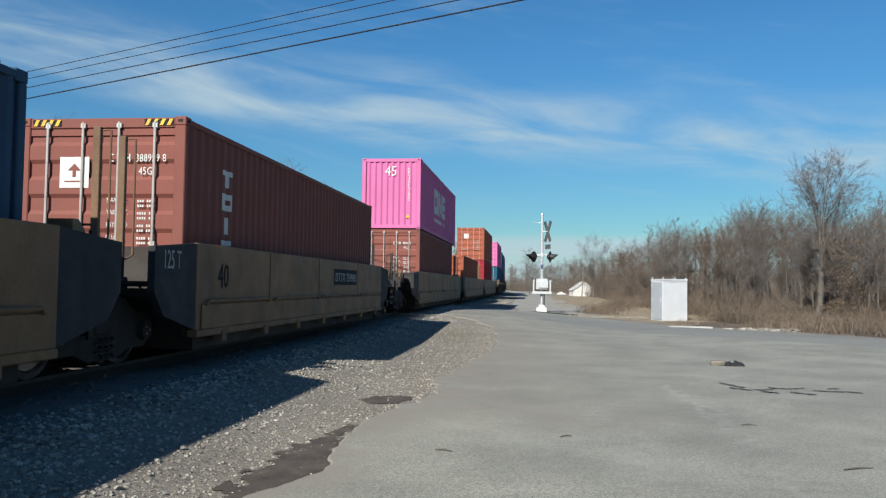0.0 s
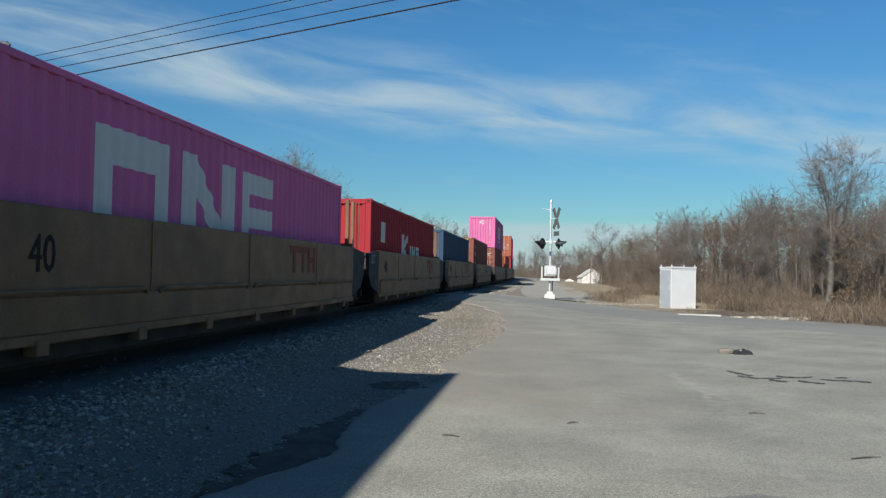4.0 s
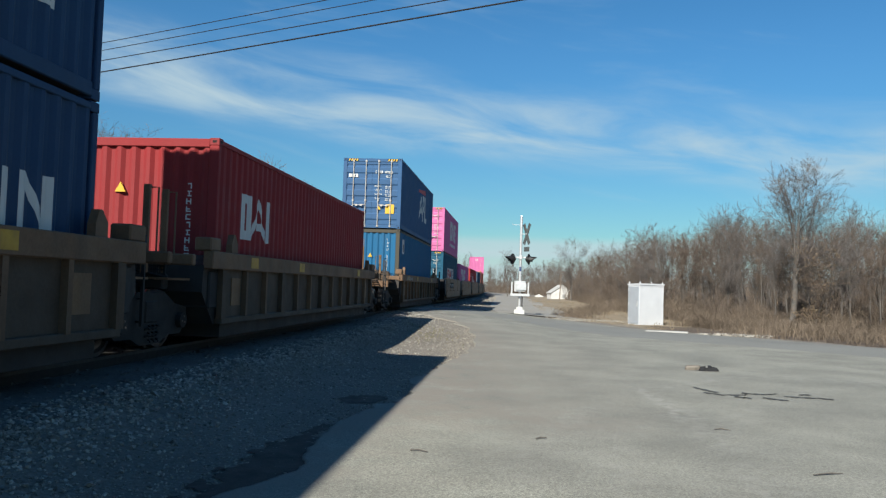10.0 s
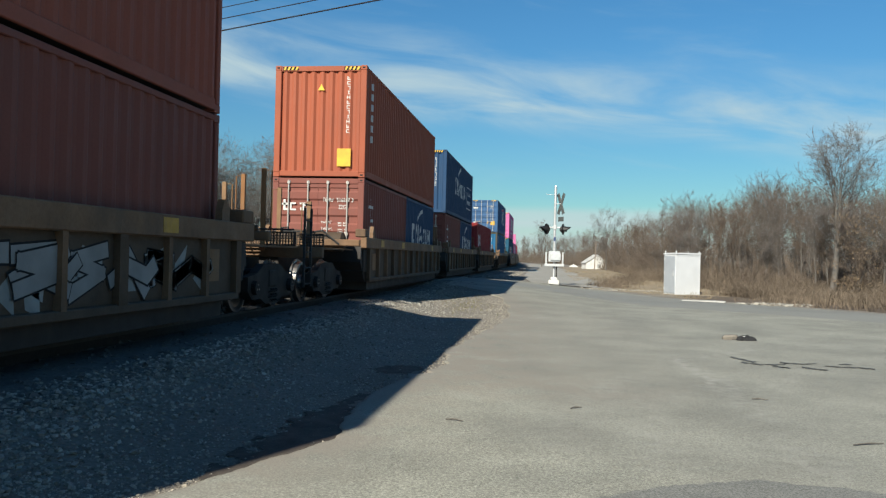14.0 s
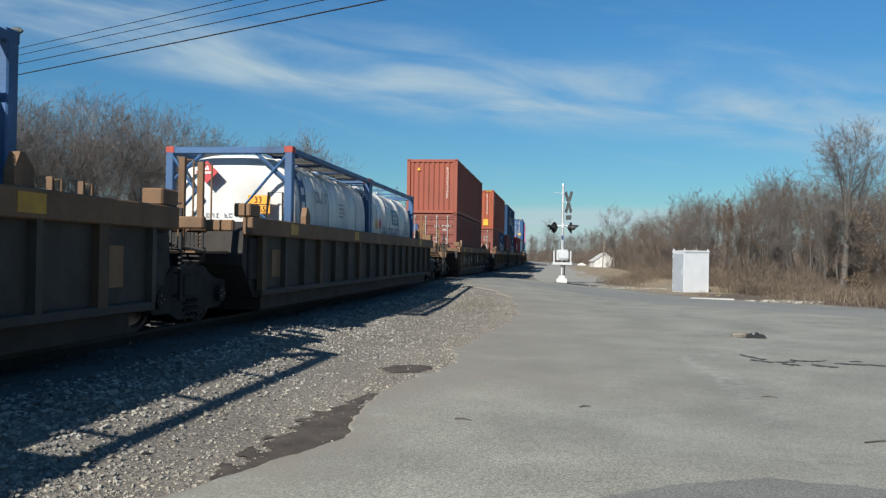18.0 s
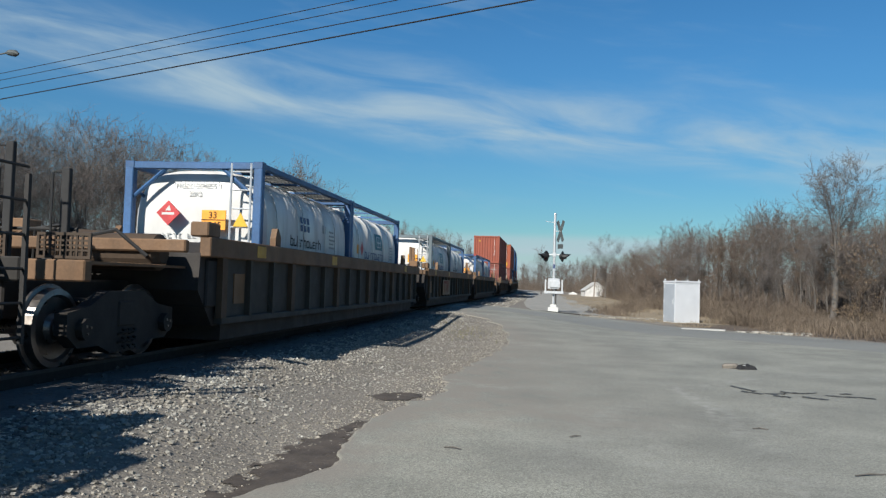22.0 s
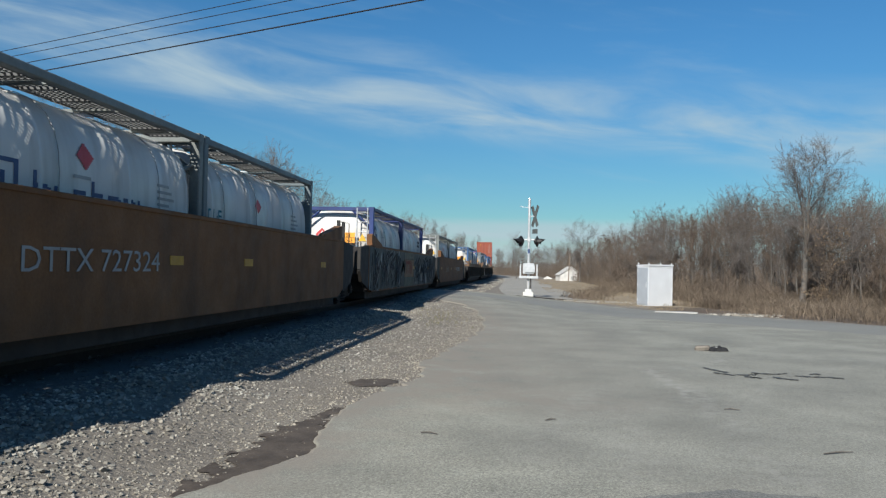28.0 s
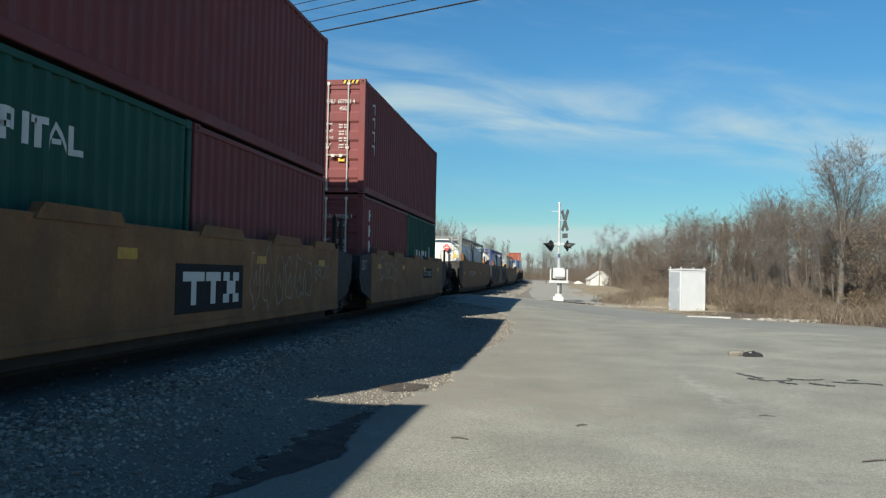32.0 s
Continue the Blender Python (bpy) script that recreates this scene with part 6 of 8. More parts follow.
TANKS = [  # car, rear tank, front tank: frame, marks, words, diamond, plate, serial, ladder, corner paint
    (-161.40, (F_BLUE, LOGO_STRIPE, "navy upright stripe", (-0.42, 2.12), (0.38, 1.37), "", False, RED_CORNER), (F_BLUE, LOGO_TEAL, "teal logo panel", (-0.45, 1.7), (0.2, 1.44), "", True, None)),
    (-180.90, (F_SLATE, LOGO_TEAL, "teal logo panel", (-0.55, 1.46), (0.22, 1.46), "", True, None), (F_BLUE, LOGO_GLOBE, "dark logo blocks", (-0.45, 1.7), (0.2, 1.44), "", True, None)),
    (-200.20, (F_BLUE, LOGO_GLOBE, "dark logo blocks", (-0.42, 1.71), (0.18, 1.44), "HGLU 204855 1", True, None), (F_BLUE, LOGO_TEAL, "teal logo panel", (-0.45, 1.7), (0.2, 1.44), "", True, None)),
    (-223.55, (F_GREY, LOGO_SCRIPT, "navy logo shapes", (-0.80, 1.95), None, "SIMU 222126 8", True, None), (F_SLATE, LOGO_BAND, "small teal logo", (-0.45, 1.7), None, "", True, None)),
    (-242.90, (F_NAVY, LOGO_STRIPE, "navy upright stripe", (-0.45, 1.7), (0.2, 1.44), "", True, None), (F_NAVY, LOGO_NUMBER, "black serial lettering", (-0.45, 1.7), (0.2, 1.44), "", True, RED_CORNER)),
    (-262.35, (F_GREY, LOGO_SCRIPT, "navy logo shapes", (0.42, 2.02), None, "NPCU 126106 3", True, None), (F_SLATE, LOGO_BAND, "small teal logo", (-0.45, 1.7), None, "", True, None)),
]
for s, rear, front in TANKS:
    for k, (fm, logo, word, diamond, plate, serial, steps, corner) in ((-1, rear), (1, front)):
        colour = {"tank_frame_blue": "blue", "tank_frame_navy": "navy", "tank_frame_grey": "grey", "tank_frame_slate": "slate"}[fm.name]
        made = [(shared(("marking", word, i), lambda: shp, mat), mat) for i, (shp, mat) in enumerate(logo)]
        c = tank_container(f"white tank in a {colour} steel frame with {word}", fm, made, diamond, plate, serial, steps, corner, k < 0 or s < -210)
        ride(c, s + k * 3.05, FLOOR_Z - 0.03)
        if logo is LOGO_NUMBER:
            for text, z in (("EXFU 602625 0", 1.78), ("22K2 71 L4BN", 1.62)):
                write(text, 0.11, M_BLACKMARK, c, (tank_at(radians(22), 0.02)[0] + 0.012, 4.5 - TANK_L / 2, z), Matrix.Rotation(radians(-12), 4, "Y") @ ON_SIDE, 0.72)

# the last cars
c = ride(container("maroon twenty-foot container with zinc door bars", L20, LOW, P_MAROON), -283.75 - 3.07, FLOOR_Z)
door_text(c, L20, LOW, "305256 9", "22G1", owner="TGHU")
mark_side(c, [q for k in range(3) for q in (bar(0.76, 1.15 + 0.4 * k, 0.82, 1.45 + 0.4 * k), bar(0.82, 1.28 + 0.4 * k, 0.98, 1.34 + 0.4 * k))], L20)
c = ride(container("sea-green twenty-foot container with white logo blocks", L20, LOW, P_GREEN), -283.75 + 3.07, FLOOR_Z)
mark_side(c, ring(1.4, 0.70, 0.55, 0.75, 0.18)[:3] + wedge(2.1, 0.70, 0.65, 0.75, 0.2) + comb(2.9, 0.70, 0.6, 0.75, 0.17) + ring(3.7, 0.70, 0.55, 0.75, 0.17)[2:] + [bar(3.7, 0.7, 3.87, 1.45), bar(4.45, 0.7, 4.68, 1.62)], L20)
c = ride(container("maroon container with lit doors, white lines and small signs", L40, HIGH, P_MAROON), -283.75, two_up(LOW))
stripes(c, L40, HIGH)
door_text(c, L40, HIGH, "607308 4", "45G1", owner="TGHU")
rear_plate(c, L40, -0.98, 1.30, 0.34, 0.24, M_YELLOW)
rear_plate(c, L40, 0.55, 0.80, 0.16, 0.08, M_YELLOW)
mark_side(c, [q for k in range(4) for q in (bar(0.92, 1.1 + 0.36 * k, 0.98, 1.38 + 0.36 * k), bar(0.98, 1.32 + 0.36 * k, 1.16, 1.38 + 0.36 * k), bar(1.10, 1.1 + 0.36 * k, 1.16, 1.32 + 0.36 * k))], L40)
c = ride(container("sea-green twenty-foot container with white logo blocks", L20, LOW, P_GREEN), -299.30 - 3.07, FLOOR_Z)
company = (wedge(2.1, 1.62, 0.6, 0.55, 0.14) + ring(2.75, 1.82, 0.4, 0.35, 0.12) + [bar(2.75, 1.62, 2.87, 1.92), bar(3.3, 1.62, 3.45, 2.17), bar(3.7, 1.62, 3.84, 2.12), bar(3.55, 2.04, 4.0, 2.17)] +
          wedge(4.05, 1.62, 0.5, 0.55, 0.14) + [bar(4.7, 1.62, 4.85, 2.17), bar(4.85, 1.62, 5.1, 1.74)])
mark_side(c, [(2.1 + (a - 2.1) * 0.52, 1.90 + (p - 1.9) * 0.54, 1.90 + (q - 1.9) * 0.54, 2.1 + (b - 2.1) * 0.52, 1.90 + (u - 1.9) * 0.54, 1.90 + (v - 1.9) * 0.54) for a, p, q, b, u, v in company], L20)
c = ride(container("maroon twenty-foot container in a well car", L20, LOW, P_MAROON), -299.30 + 3.07, FLOOR_Z)
c = ride(container("maroon container stacked over two short ones", L40, HIGH, P_MAROON), -299.30, two_up(LOW))
ride(container("maroon container low in the last ochre well car", L40, LOW, P_MAROON), -314.85, FLOOR_Z)
ride(container("maroon container stacked on another behind the ochre cars", L40, HIGH, P_MAROON), -314.85, two_up(LOW))

# numbers and marks on the cars
for s, y in ((16.34, -5.0), (0.78, -5.0), (-14.70, -5.0), (-30.10, -5.0), (-45.45, -5.0)):
    write("40", 0.36, M_BLACKMARK, UNIT[s], (HALF + 0.006, y - 0.55, 1.42), ON_SIDE)
    write("125 T", 0.24, M_GREY, UNIT[s], (HALF - 0.004, -7.20, 1.66), ON_SIDE, 0.62)
stencil(UNIT[-45.45], -3.55, -0.62, 1.45, 0.24, "DTTX 759900")
stencil(UNIT[16.34], 1.0, 3.0, 1.55, 0.20, "DTTX 759900")
stencil(UNIT[-65.07], -5.6, -3.8, 1.70, 0.15, "DTTX 55948", False)
for s, y in ((-223.55, 1.98), (-262.35, -4.70)):
    stencil(UNIT[s], y, y + 2.75, 1.40, 0.25, "DTTX 727324", False)
stencil(UNIT[-283.75], 1.7, 3.4, 1.40, 0.18, "DTTX 742367")
write("125-T", 0.24, M_GREY, UNIT[-283.75], (HALF - 0.004, -7.25, 1.55), ON_SIDE, 0.62)
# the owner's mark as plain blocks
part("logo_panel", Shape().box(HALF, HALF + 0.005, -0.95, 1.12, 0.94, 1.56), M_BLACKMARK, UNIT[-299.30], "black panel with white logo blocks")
part("marking", flat_marks([(0.15, 0.38, 0.75, 0.50), (0.38, 0.08, 0.52, 0.38), (0.80, 0.38, 1.25, 0.50), (0.95, 0.08, 1.10, 0.38), (1.35, 0.08, 1.55, 0.20), (1.68, 0.08, 1.88, 0.20), (1.35, 0.38, 1.55, 0.50), (1.68, 0.38, 1.88, 0.50), (1.47, 0.2, 1.76, 0.38)]),
     M_WHITE, UNIT[-299.30], m=Matrix.Translation((HALF + 0.006, -0.92, 0.96)) @ ON_SIDE)
for s, y in ((0.78, 1.2), (-30.10, 1.6), (-14.70, 2.4), (-180.90, -4.2), (-242.90, -0.85)):
    up = 0.2 if s == -242.90 else 0.0
    if s in (-180.90, -242.90):
        part("logo_panel", Shape().box(HALF, HALF + 0.004, y - 0.35, y + 2.05, 0.98 + up, 1.62 + up), M_TAN, UNIT[s], "fresh tan panel with faded red blocks")
    part("marking", flat_marks([(0.0, 0.36, 0.5, 0.48), (0.18, 0.0, 0.32, 0.36), (0.55, 0.36, 1.0, 0.48), (0.70, 0.0, 0.84, 0.36), (1.08, 0.0, 1.2, 0.48), (1.2, 0.18, 1.4, 0.30), (1.4, 0.0, 1.52, 0.48)]),
         material("faded_red_stencil", (0.20, 0.05, 0.03), 0.8, scale=6), UNIT[s], m=Matrix.Translation((HALF + 0.0065, y, 1.10 + up if s in (-180.90, -242.90) else 1.42)) @ ON_SIDE)


def stroke(shp, x, pts, t, seed):
    """A sprayed line of uneven width through points of the car's side."""
    for i, ((ya, za), (yb, zb)) in enumerate(zip(pts, pts[1:])):
        d = Vector((yb - ya, zb - za))
        if d.length < 1e-3:
            continue
        e, nrm = d.normalized() * t * 0.5, Vector((-d.y, d.x)).normalized()
        p, q = t * (0.85 + 0.35 * noise.noise((ya * 2, za * 2, seed))), t * (0.85 + 0.35 * noise.noise((yb * 2, zb * 2, seed)))
        x += 0.0004
        shp.add([(x, ya - e.x + nrm.x * p, za - e.y + nrm.y * p), (x, ya - e.x - nrm.x * p, za - e.y - nrm.y * p),
                 (x, yb + e.x - nrm.x * q, zb + e.y - nrm.y * q), (x, yb + e.x + nrm.x * q, zb + e.y + nrm.y * q)], [(0, 1, 2, 3)])


def graffiti(unit, y0, y1, z0, z1, x, base, pale, dark, seed, letters, wide=0.092):
    """Sprayed angular lettering that cannot be read: a dark ground, pale patches, dark limbs with pale rims."""
    rng = random.Random(seed)
    s, n = Shape(), 40
    for i in range(n + 1):
        y = y0 + (y1 - y0) * i / n
        s.v += [(x, y, z0 + 0.05 * rng.random()), (x, y, z1 - 0.06 * rng.random())]
    s.f = [(2 * i, 2 * i + 2, 2 * i + 3, 2 * i + 1) for i in range(n)]
    part("graffiti", s, base, unit, "dark sprayed ground of the graffiti")
    patch, rim, limb = Shape(), Shape(), Shape()
    w = (y1 - y0 - 0.2) / letters
    for k in range(letters):
        a = y0 + 0.1 + w * k
        lo, hi = z0 + 0.08 + 0.12 * rng.random(), z1 - 0.10 - 0.15 * rng.random()
        mid = (lo + hi) / 2
        for _ in range(2):
            cy, cz = a + w * rng.random(), rng.uniform(lo, hi)
            patch.add([(x + 0.002, cy + rng.uniform(-0.35, -0.05) * w, cz - rng.uniform(0.05, 0.25)), (x + 0.002, cy + rng.uniform(0.05, 0.3) * w, cz - rng.uniform(0.0, 0.3)),
                       (x + 0.002, cy + rng.uniform(0.0, 0.3) * w, cz + rng.uniform(0.05, 0.3)), (x + 0.002, cy - rng.uniform(0.0, 0.2) * w, cz + rng.uniform(0.0, 0.2))], [(0, 1, 2, 3)])
        shapes = ([(0.0, 0), (0.22, 1), (0.62, 0.1), (0.95, 0.9)], [(0.1, 0), (0.1, 1), (0.75, 0.8), (0.2, 0.5), (0.9, 0.0)], [(0.9, 0.95), (0.15, 0.75), (0.8, 0.42), (0.05, 0.05)],
                  [(0.05, 0.05), (0.2, 0.95), (0.9, 0.98)], [(0.0, 0.35), (0.45, 0.72), (1.0, 0.45), (1.2, 0.7)], [(0.2, 0.0), (0.45, 1.0), (0.95, 0.05)], [(0.0, 0.9), (0.9, 1.0), (0.35, 0.45), (1.0, 0.0)])
        lines_of = [shapes[(k * 3 + seed) % 7]] + ([shapes[4]] if k % 2 else []) + [shapes[(k + seed) % 4]][: k % 3 % 2]
        for one in lines_of:
            pts = [(a + w * (u + rng.uniform(-0.05, 0.05)), lo + (hi - lo) * (v + rng.uniform(-0.04, 0.04))) for u, v in one]
            up = x + 0.004 + 0.010 * (k % 2) + 0.005 * lines_of.index(one)
            stroke(rim, up, pts, wide + 0.026, seed)
            stroke(limb, up + 0.0022, pts, wide, seed)
    for shp, mat, label in ((patch, pale, "hazy grey sprayed patches"), (rim, pale if dark is M_BLACKMARK else M_BLACKMARK, "rims of sprayed letters"), (limb, dark, "angular sprayed letters")):
        tagged(part("graffiti", shp, mat, unit, label), kind="stuff")


def scrawl(unit, y0, y1, z0, z1, x, mat, seed, letters, t=0.018):
    """Thin sprayed bubble outlines that cannot be read."""
    rng = random.Random(seed)
    s = Shape()
    w = (y1 - y0) / letters
    for k in range(letters):
        cy, cz = y0 + w * (k + 0.5), (z0 + z1) / 2 + rng.uniform(-0.06, 0.06)
        ry, rz = w * rng.uniform(0.32, 0.55), (z1 - z0) * rng.uniform(0.34, 0.5)
        cut = rng.uniform(0, 6.28)
        pts = []
        for i in range(15):
            g = cut + 5.4 * i / 14
            f = 1 + 0.28 * noise.noise((math.cos(g) * 1.5 + seed, math.sin(g) * 1.5, k)) + 0.13 * ((i * 5 + k) % 3 - 1)
            pts.append((cy + ry * f * math.cos(g), cz + rz * f * math.sin(g)))
        stroke(s, x, pts, t, seed)
        if rng.random() < 0.7:
            stroke(s, x + 0.001, [(cy - ry * 0.3, cz - rz * 0.2), (cy + ry * 0.1, cz + rz * 0.25), (cy + ry * 0.35, cz - rz * 0.3)], t, seed + 1)
    tagged(part("graffiti", s, mat, unit, "thin pale scrawled graffiti"), kind="stuff")


G_DARK = material("spray_dark_green", (0.030, 0.042, 0.042), 0.6, second=(0.048, 0.062, 0.058), scale=1.5)
G_PALE = material("spray_pale_grey", (0.27, 0.29, 0.29), 0.6, second=(0.15, 0.17, 0.17), scale=1.6, spots=0.5, mottle=(2.5, 0.3))
G_SILVER = material("spray_silver", (0.26, 0.27, 0.27), 0.55, second=(0.16, 0.165, 0.165), scale=2.2, spots=0.5)
G_SAGE = material("spray_sage_green", (0.05, 0.075, 0.05), 0.6, second=(0.03, 0.04, 0.03), scale=1.2)
G_CHALK = material("spray_chalk", (0.27, 0.24, 0.20), 0.7, second=(0.20, 0.16, 0.12), scale=2.0, spots=0.5)
graffiti(UNIT[-242.90], -8.05, -1.22, 0.80, 2.15, HALF + 0.003, G_DARK, G_PALE, M_BLACKMARK, 5, 10, 0.075)
graffiti(UNIT[-242.90], 1.26, 8.05, 0.80, 2.15, HALF + 0.003, G_DARK, G_PALE, M_BLACKMARK, 9, 10, 0.075)
part("graffiti", Shape().box(HALF, HALF + 0.003, -1.2, 1.24, 0.80, 1.17).box(HALF, HALF + 0.003, -1.2, 1.24, 1.84, 2.14), G_SAGE, UNIT[-242.90], "green sprayed ground round the panel")
scrawl(UNIT[-242.90], -1.15, 1.2, 1.86, 2.12, HALF + 0.005, G_CHALK, 13, 6)
graffiti(UNIT[-137.90], 0.6, 5.4, 0.92, 1.64, HALF - 0.094, M_WEB2, G_PALE, G_SILVER, 17, 6, 0.10)
graffiti(UNIT[-137.90], -5.6, -0.4, 0.92, 1.64, HALF - 0.094, M_WEB2, G_PALE, G_SILVER, 19, 6, 0.10)
scrawl(UNIT[-283.75], -5.3, -3.0, 1.25, 1.85, HALF + 0.003, G_CHALK, 23, 4)
scrawl(UNIT[-299.30], 1.35, 4.5, 0.95, 1.80, HALF + 0.003, G_CHALK, 29, 6)
scrawl(UNIT[-299.30], 4.6, 5.6, 1.32, 1.62, HALF + 0.003, G_CHALK, 33, 5, 0.014)
scrawl(UNIT[-223.55], -4.6, -3.1, 1.35, 1.70, HALF + 0.003, G_CHALK, 31, 5)


# ---------------------------------------------------------------- level crossing: signal mast, equipment case
def signal_mast():
    x, y = 0.2, 42.0
    z = land(x, y)
    root = thing("crossing_signal", "silver crossing signal mast with black hooded lamps and a crossbuck", "crossing signal", m=pose(x, y, z - 0.02, 0, 0, 0))
    part("foundation", Shape().box(-0.27, 0.27, -0.27, 0.27, -0.15, 0.28, 0.02).box(-0.16, 0.16, -0.16, 0.16, 0.28, 0.42, 0.02), M_WHITE, root, "white-painted concrete and cast base")
    part("mast", Shape().tube([(0, 0, 0.3), (0, 0, 5.14)], 0.066, 12).tube([(0, 0, 5.14), (0, 0, 5.22)], [0.075, 0.05], 12), M_GALV, root, smooth=False)
    part("cross_arm", Shape().tube([(-0.62, -0.02, 3.02), (0.62, -0.02, 3.02)], 0.032, 8).box(-0.09, 0.09, -0.10, 0.08, 2.90, 3.14, 0.02), M_GALV, root)
    for sx in (-1, 1):
        head = part("lamp_head", Shape().tube([(0, 0.03, 0), (0, 0, 0)], 0.29, 20).tube([(0, 0.03, 0), (0, 0.12, 0), (0, 0.18, 0)], [0.17, 0.16, 0.08], 16), M_LAMPBLACK, root,
                    "black lamp head with backing disc", m=pose(sx * 0.44, -0.05, 2.93, 0, 0, 62 * sx + (12 if sx > 0 else 0)))
        hood = Shape()
        n = 14
        for k in range(n + 1):
            a = math.pi * (-0.2 + 1.4 * k / n)
            for r in (0.155, 0.165):
                hood.v += [(r * math.cos(a), 0, r * math.sin(a)), (r * math.cos(a), -(0.16 + 0.26 * max(0, math.sin(a))), r * math.sin(a) - 0.04)]
        hood.f = [q for k in range(n) for q in ((4 * k, 4 * k + 1, 4 * k + 5, 4 * k + 4), (4 * k + 2, 4 * k + 6, 4 * k + 7, 4 * k + 3), (4 * k + 1, 4 * k + 3, 4 * k + 7, 4 * k + 5))]
        part("hood", hood, M_LAMPBLACK, head)
        part("lens", Shape().tube([(0, -0.012, 0), (0, -0.03, 0)], [0.15, 0.11], 18), M_LENS, head)
    # crossbuck, edge-on to the lot
    buck = part("crossbuck", Shape().box(-0.01, 0.01, -0.6, 0.6, -0.115, 0.115, 0.004), M_SHADED_ALU, root, "back of the crossbuck board, its shade put into a dark grey", m=pose(0.28, -0.1, 4.26, 63, 0, 32))
    part("crossbuck", Shape().box(-0.01, 0.01, -0.6, 0.6, -0.115, 0.115, 0.004), M_SHADED_ALU, root, m=pose(0.30, -0.1, 4.26, -63, 0, 32))
    part("plate", Shape().box(-0.25, 0.25, -0.01, 0.01, -0.12, 0.12, 0.004), M_SHADED_ALU, root, m=pose(0.30, -0.1, 3.46, 0, 0, 122))
    part("bracket", Shape().tube([(0, 0, 4.26), (0.30, -0.1, 4.26)], 0.02, 6).tube([(0, 0, 4.72), (-0.42, 0.1, 4.76), (-0.50, 0.1, 4.80)], 0.014, 6), M_GALV, root)
    part("number_tag", Shape().box(-0.05, 0.05, -0.075, -0.068, 2.30, 2.52), M_NAVYMARK, root, "small blue tag")
    gate = part("gate_mechanism", Shape().box(-0.30, 0.30, -0.28, 0.16, 1.22, 1.78, 0.03).box(-0.20, 0.34, -0.34, -0.28, 1.30, 1.66, 0.02), M_GALV, root, "white gate mechanism case")
    part("counterweight_arm", Shape().box(-0.46, -0.38, -0.20, 0.1, 1.05, 1.72, 0.01).box(0.40, 0.48, -0.20, 0.1, 1.05, 1.72, 0.01).box(-0.50, 0.52, -0.24, -0.14, 0.98, 1.12, 0.015), M_GALV, gate)
    part("conduit", Shape().tube([(0.13, 0, 0.2), (0.13, 0, 1.3)], 0.03, 8), M_DARK, root)
    part("bolt", Shape().tube([(0.16, -0.16, 0.28), (0.16, -0.16, 0.36)], 0.03, 6), M_GALV, root)


signal_mast()


def signal_case():
    x, y = 5.61, 36.9
    z = land(6.2, 37.5)
    root = thing("equipment_case", "tall brushed aluminium signal equipment case with lifting lugs", "equipment case", m=pose(x, y, z - 0.14, 0, 0, 27))
    W, Dp, H = 1.32, 0.88, 1.86
    part("body", Shape().box(0, W, 0, Dp, 0.10, 0.12 + H, 0.012), M_SILVER, root)
    part("roof", Shape().prism([(-0.03, 1.98), (Dp + 0.03, 1.98), (Dp + 0.03, 2.02), (-0.03, 2.05)], "x", -0.03, W + 0.03), M_SILVER, root)
    for a in (0.08, W - 0.20):
        part("foot", Shape().box(a, a + 0.12, 0.05, Dp - 0.05, -0.1, 0.12, 0.01), M_SILVER, root)
    for a, b in ((0.02, 0.02), (W - 0.06, 0.02), (0.02, Dp - 0.06), (W - 0.06, Dp - 0.06)):
        part("lifting_lug", Shape().box(a, a + 0.04, b, b + 0.04, 2.0, 2.13, 0.006), M_SILVER, root)
    door = part("door", Shape().box(-0.025, 0.0, 0.03, Dp - 0.03, 0.20, 1.90, 0.006), M_CASEDOOR, root, "grey case door")
    for k in (0.35, 1.05, 1.70):
        part("hinge", Shape().box(-0.04, -0.02, Dp - 0.10, Dp - 0.04, k, k + 0.12, 0.004), M_GALV, door)
    part("handle", Shape().box(-0.06, -0.02, 0.10, 0.16, 0.98, 1.16, 0.008), M_GALV, door)
    part("seam", Shape().box(0.0, W, -0.008, 0.0, 0.14, 0.19).box(0.0, W, -0.008, 0.0, 1.90, 1.95).box(0.0, 0.05, -0.008, 0.0, 0.19, 1.90).box(W - 0.05, W, -0.008, 0.0, 0.19, 1.90), M_SILVER, root)
    part("padlock", Shape().box(-0.045, -0.02, 0.07, 0.12, 1.18, 1.24, 0.005), M_GALV, door)


signal_case()
solid("concrete_pad", Shape().prism([(4.95, 30.95), (6.5, 30.8), (6.62, 31.25), (6.3, 31.5), (5.1, 31.45)], "z", land(6, 31) - 0.1, land(6, 31) + 0.055), M_CONCRETE, "pale concrete slab at the road edge", "slab")


def shed():
    root = thing("white_shed", "small white shed far off among bare trees", "shed", m=pose(7.2, 131, land(7, 131) - 0.55, 0, 0, 10))
    part("wall", Shape().prism([(-1.5, 0), (1.5, 0), (1.5, 2.0), (0.4, 2.75), (-1.5, 1.5)], "y", 0, 3.2), M_SHED, root)
    part("roof", Shape().prism([(-1.65, 1.45), (0.4, 2.85), (1.65, 2.0), (1.65, 2.08), (0.4, 2.94), (-1.65, 1.55)], "y", -0.15, 3.3), M_SHEDROOF, root)
    part("window", Shape().box(0.35, 0.85, -0.02, 0.02, 0.75, 1.35), M_GREY, root)


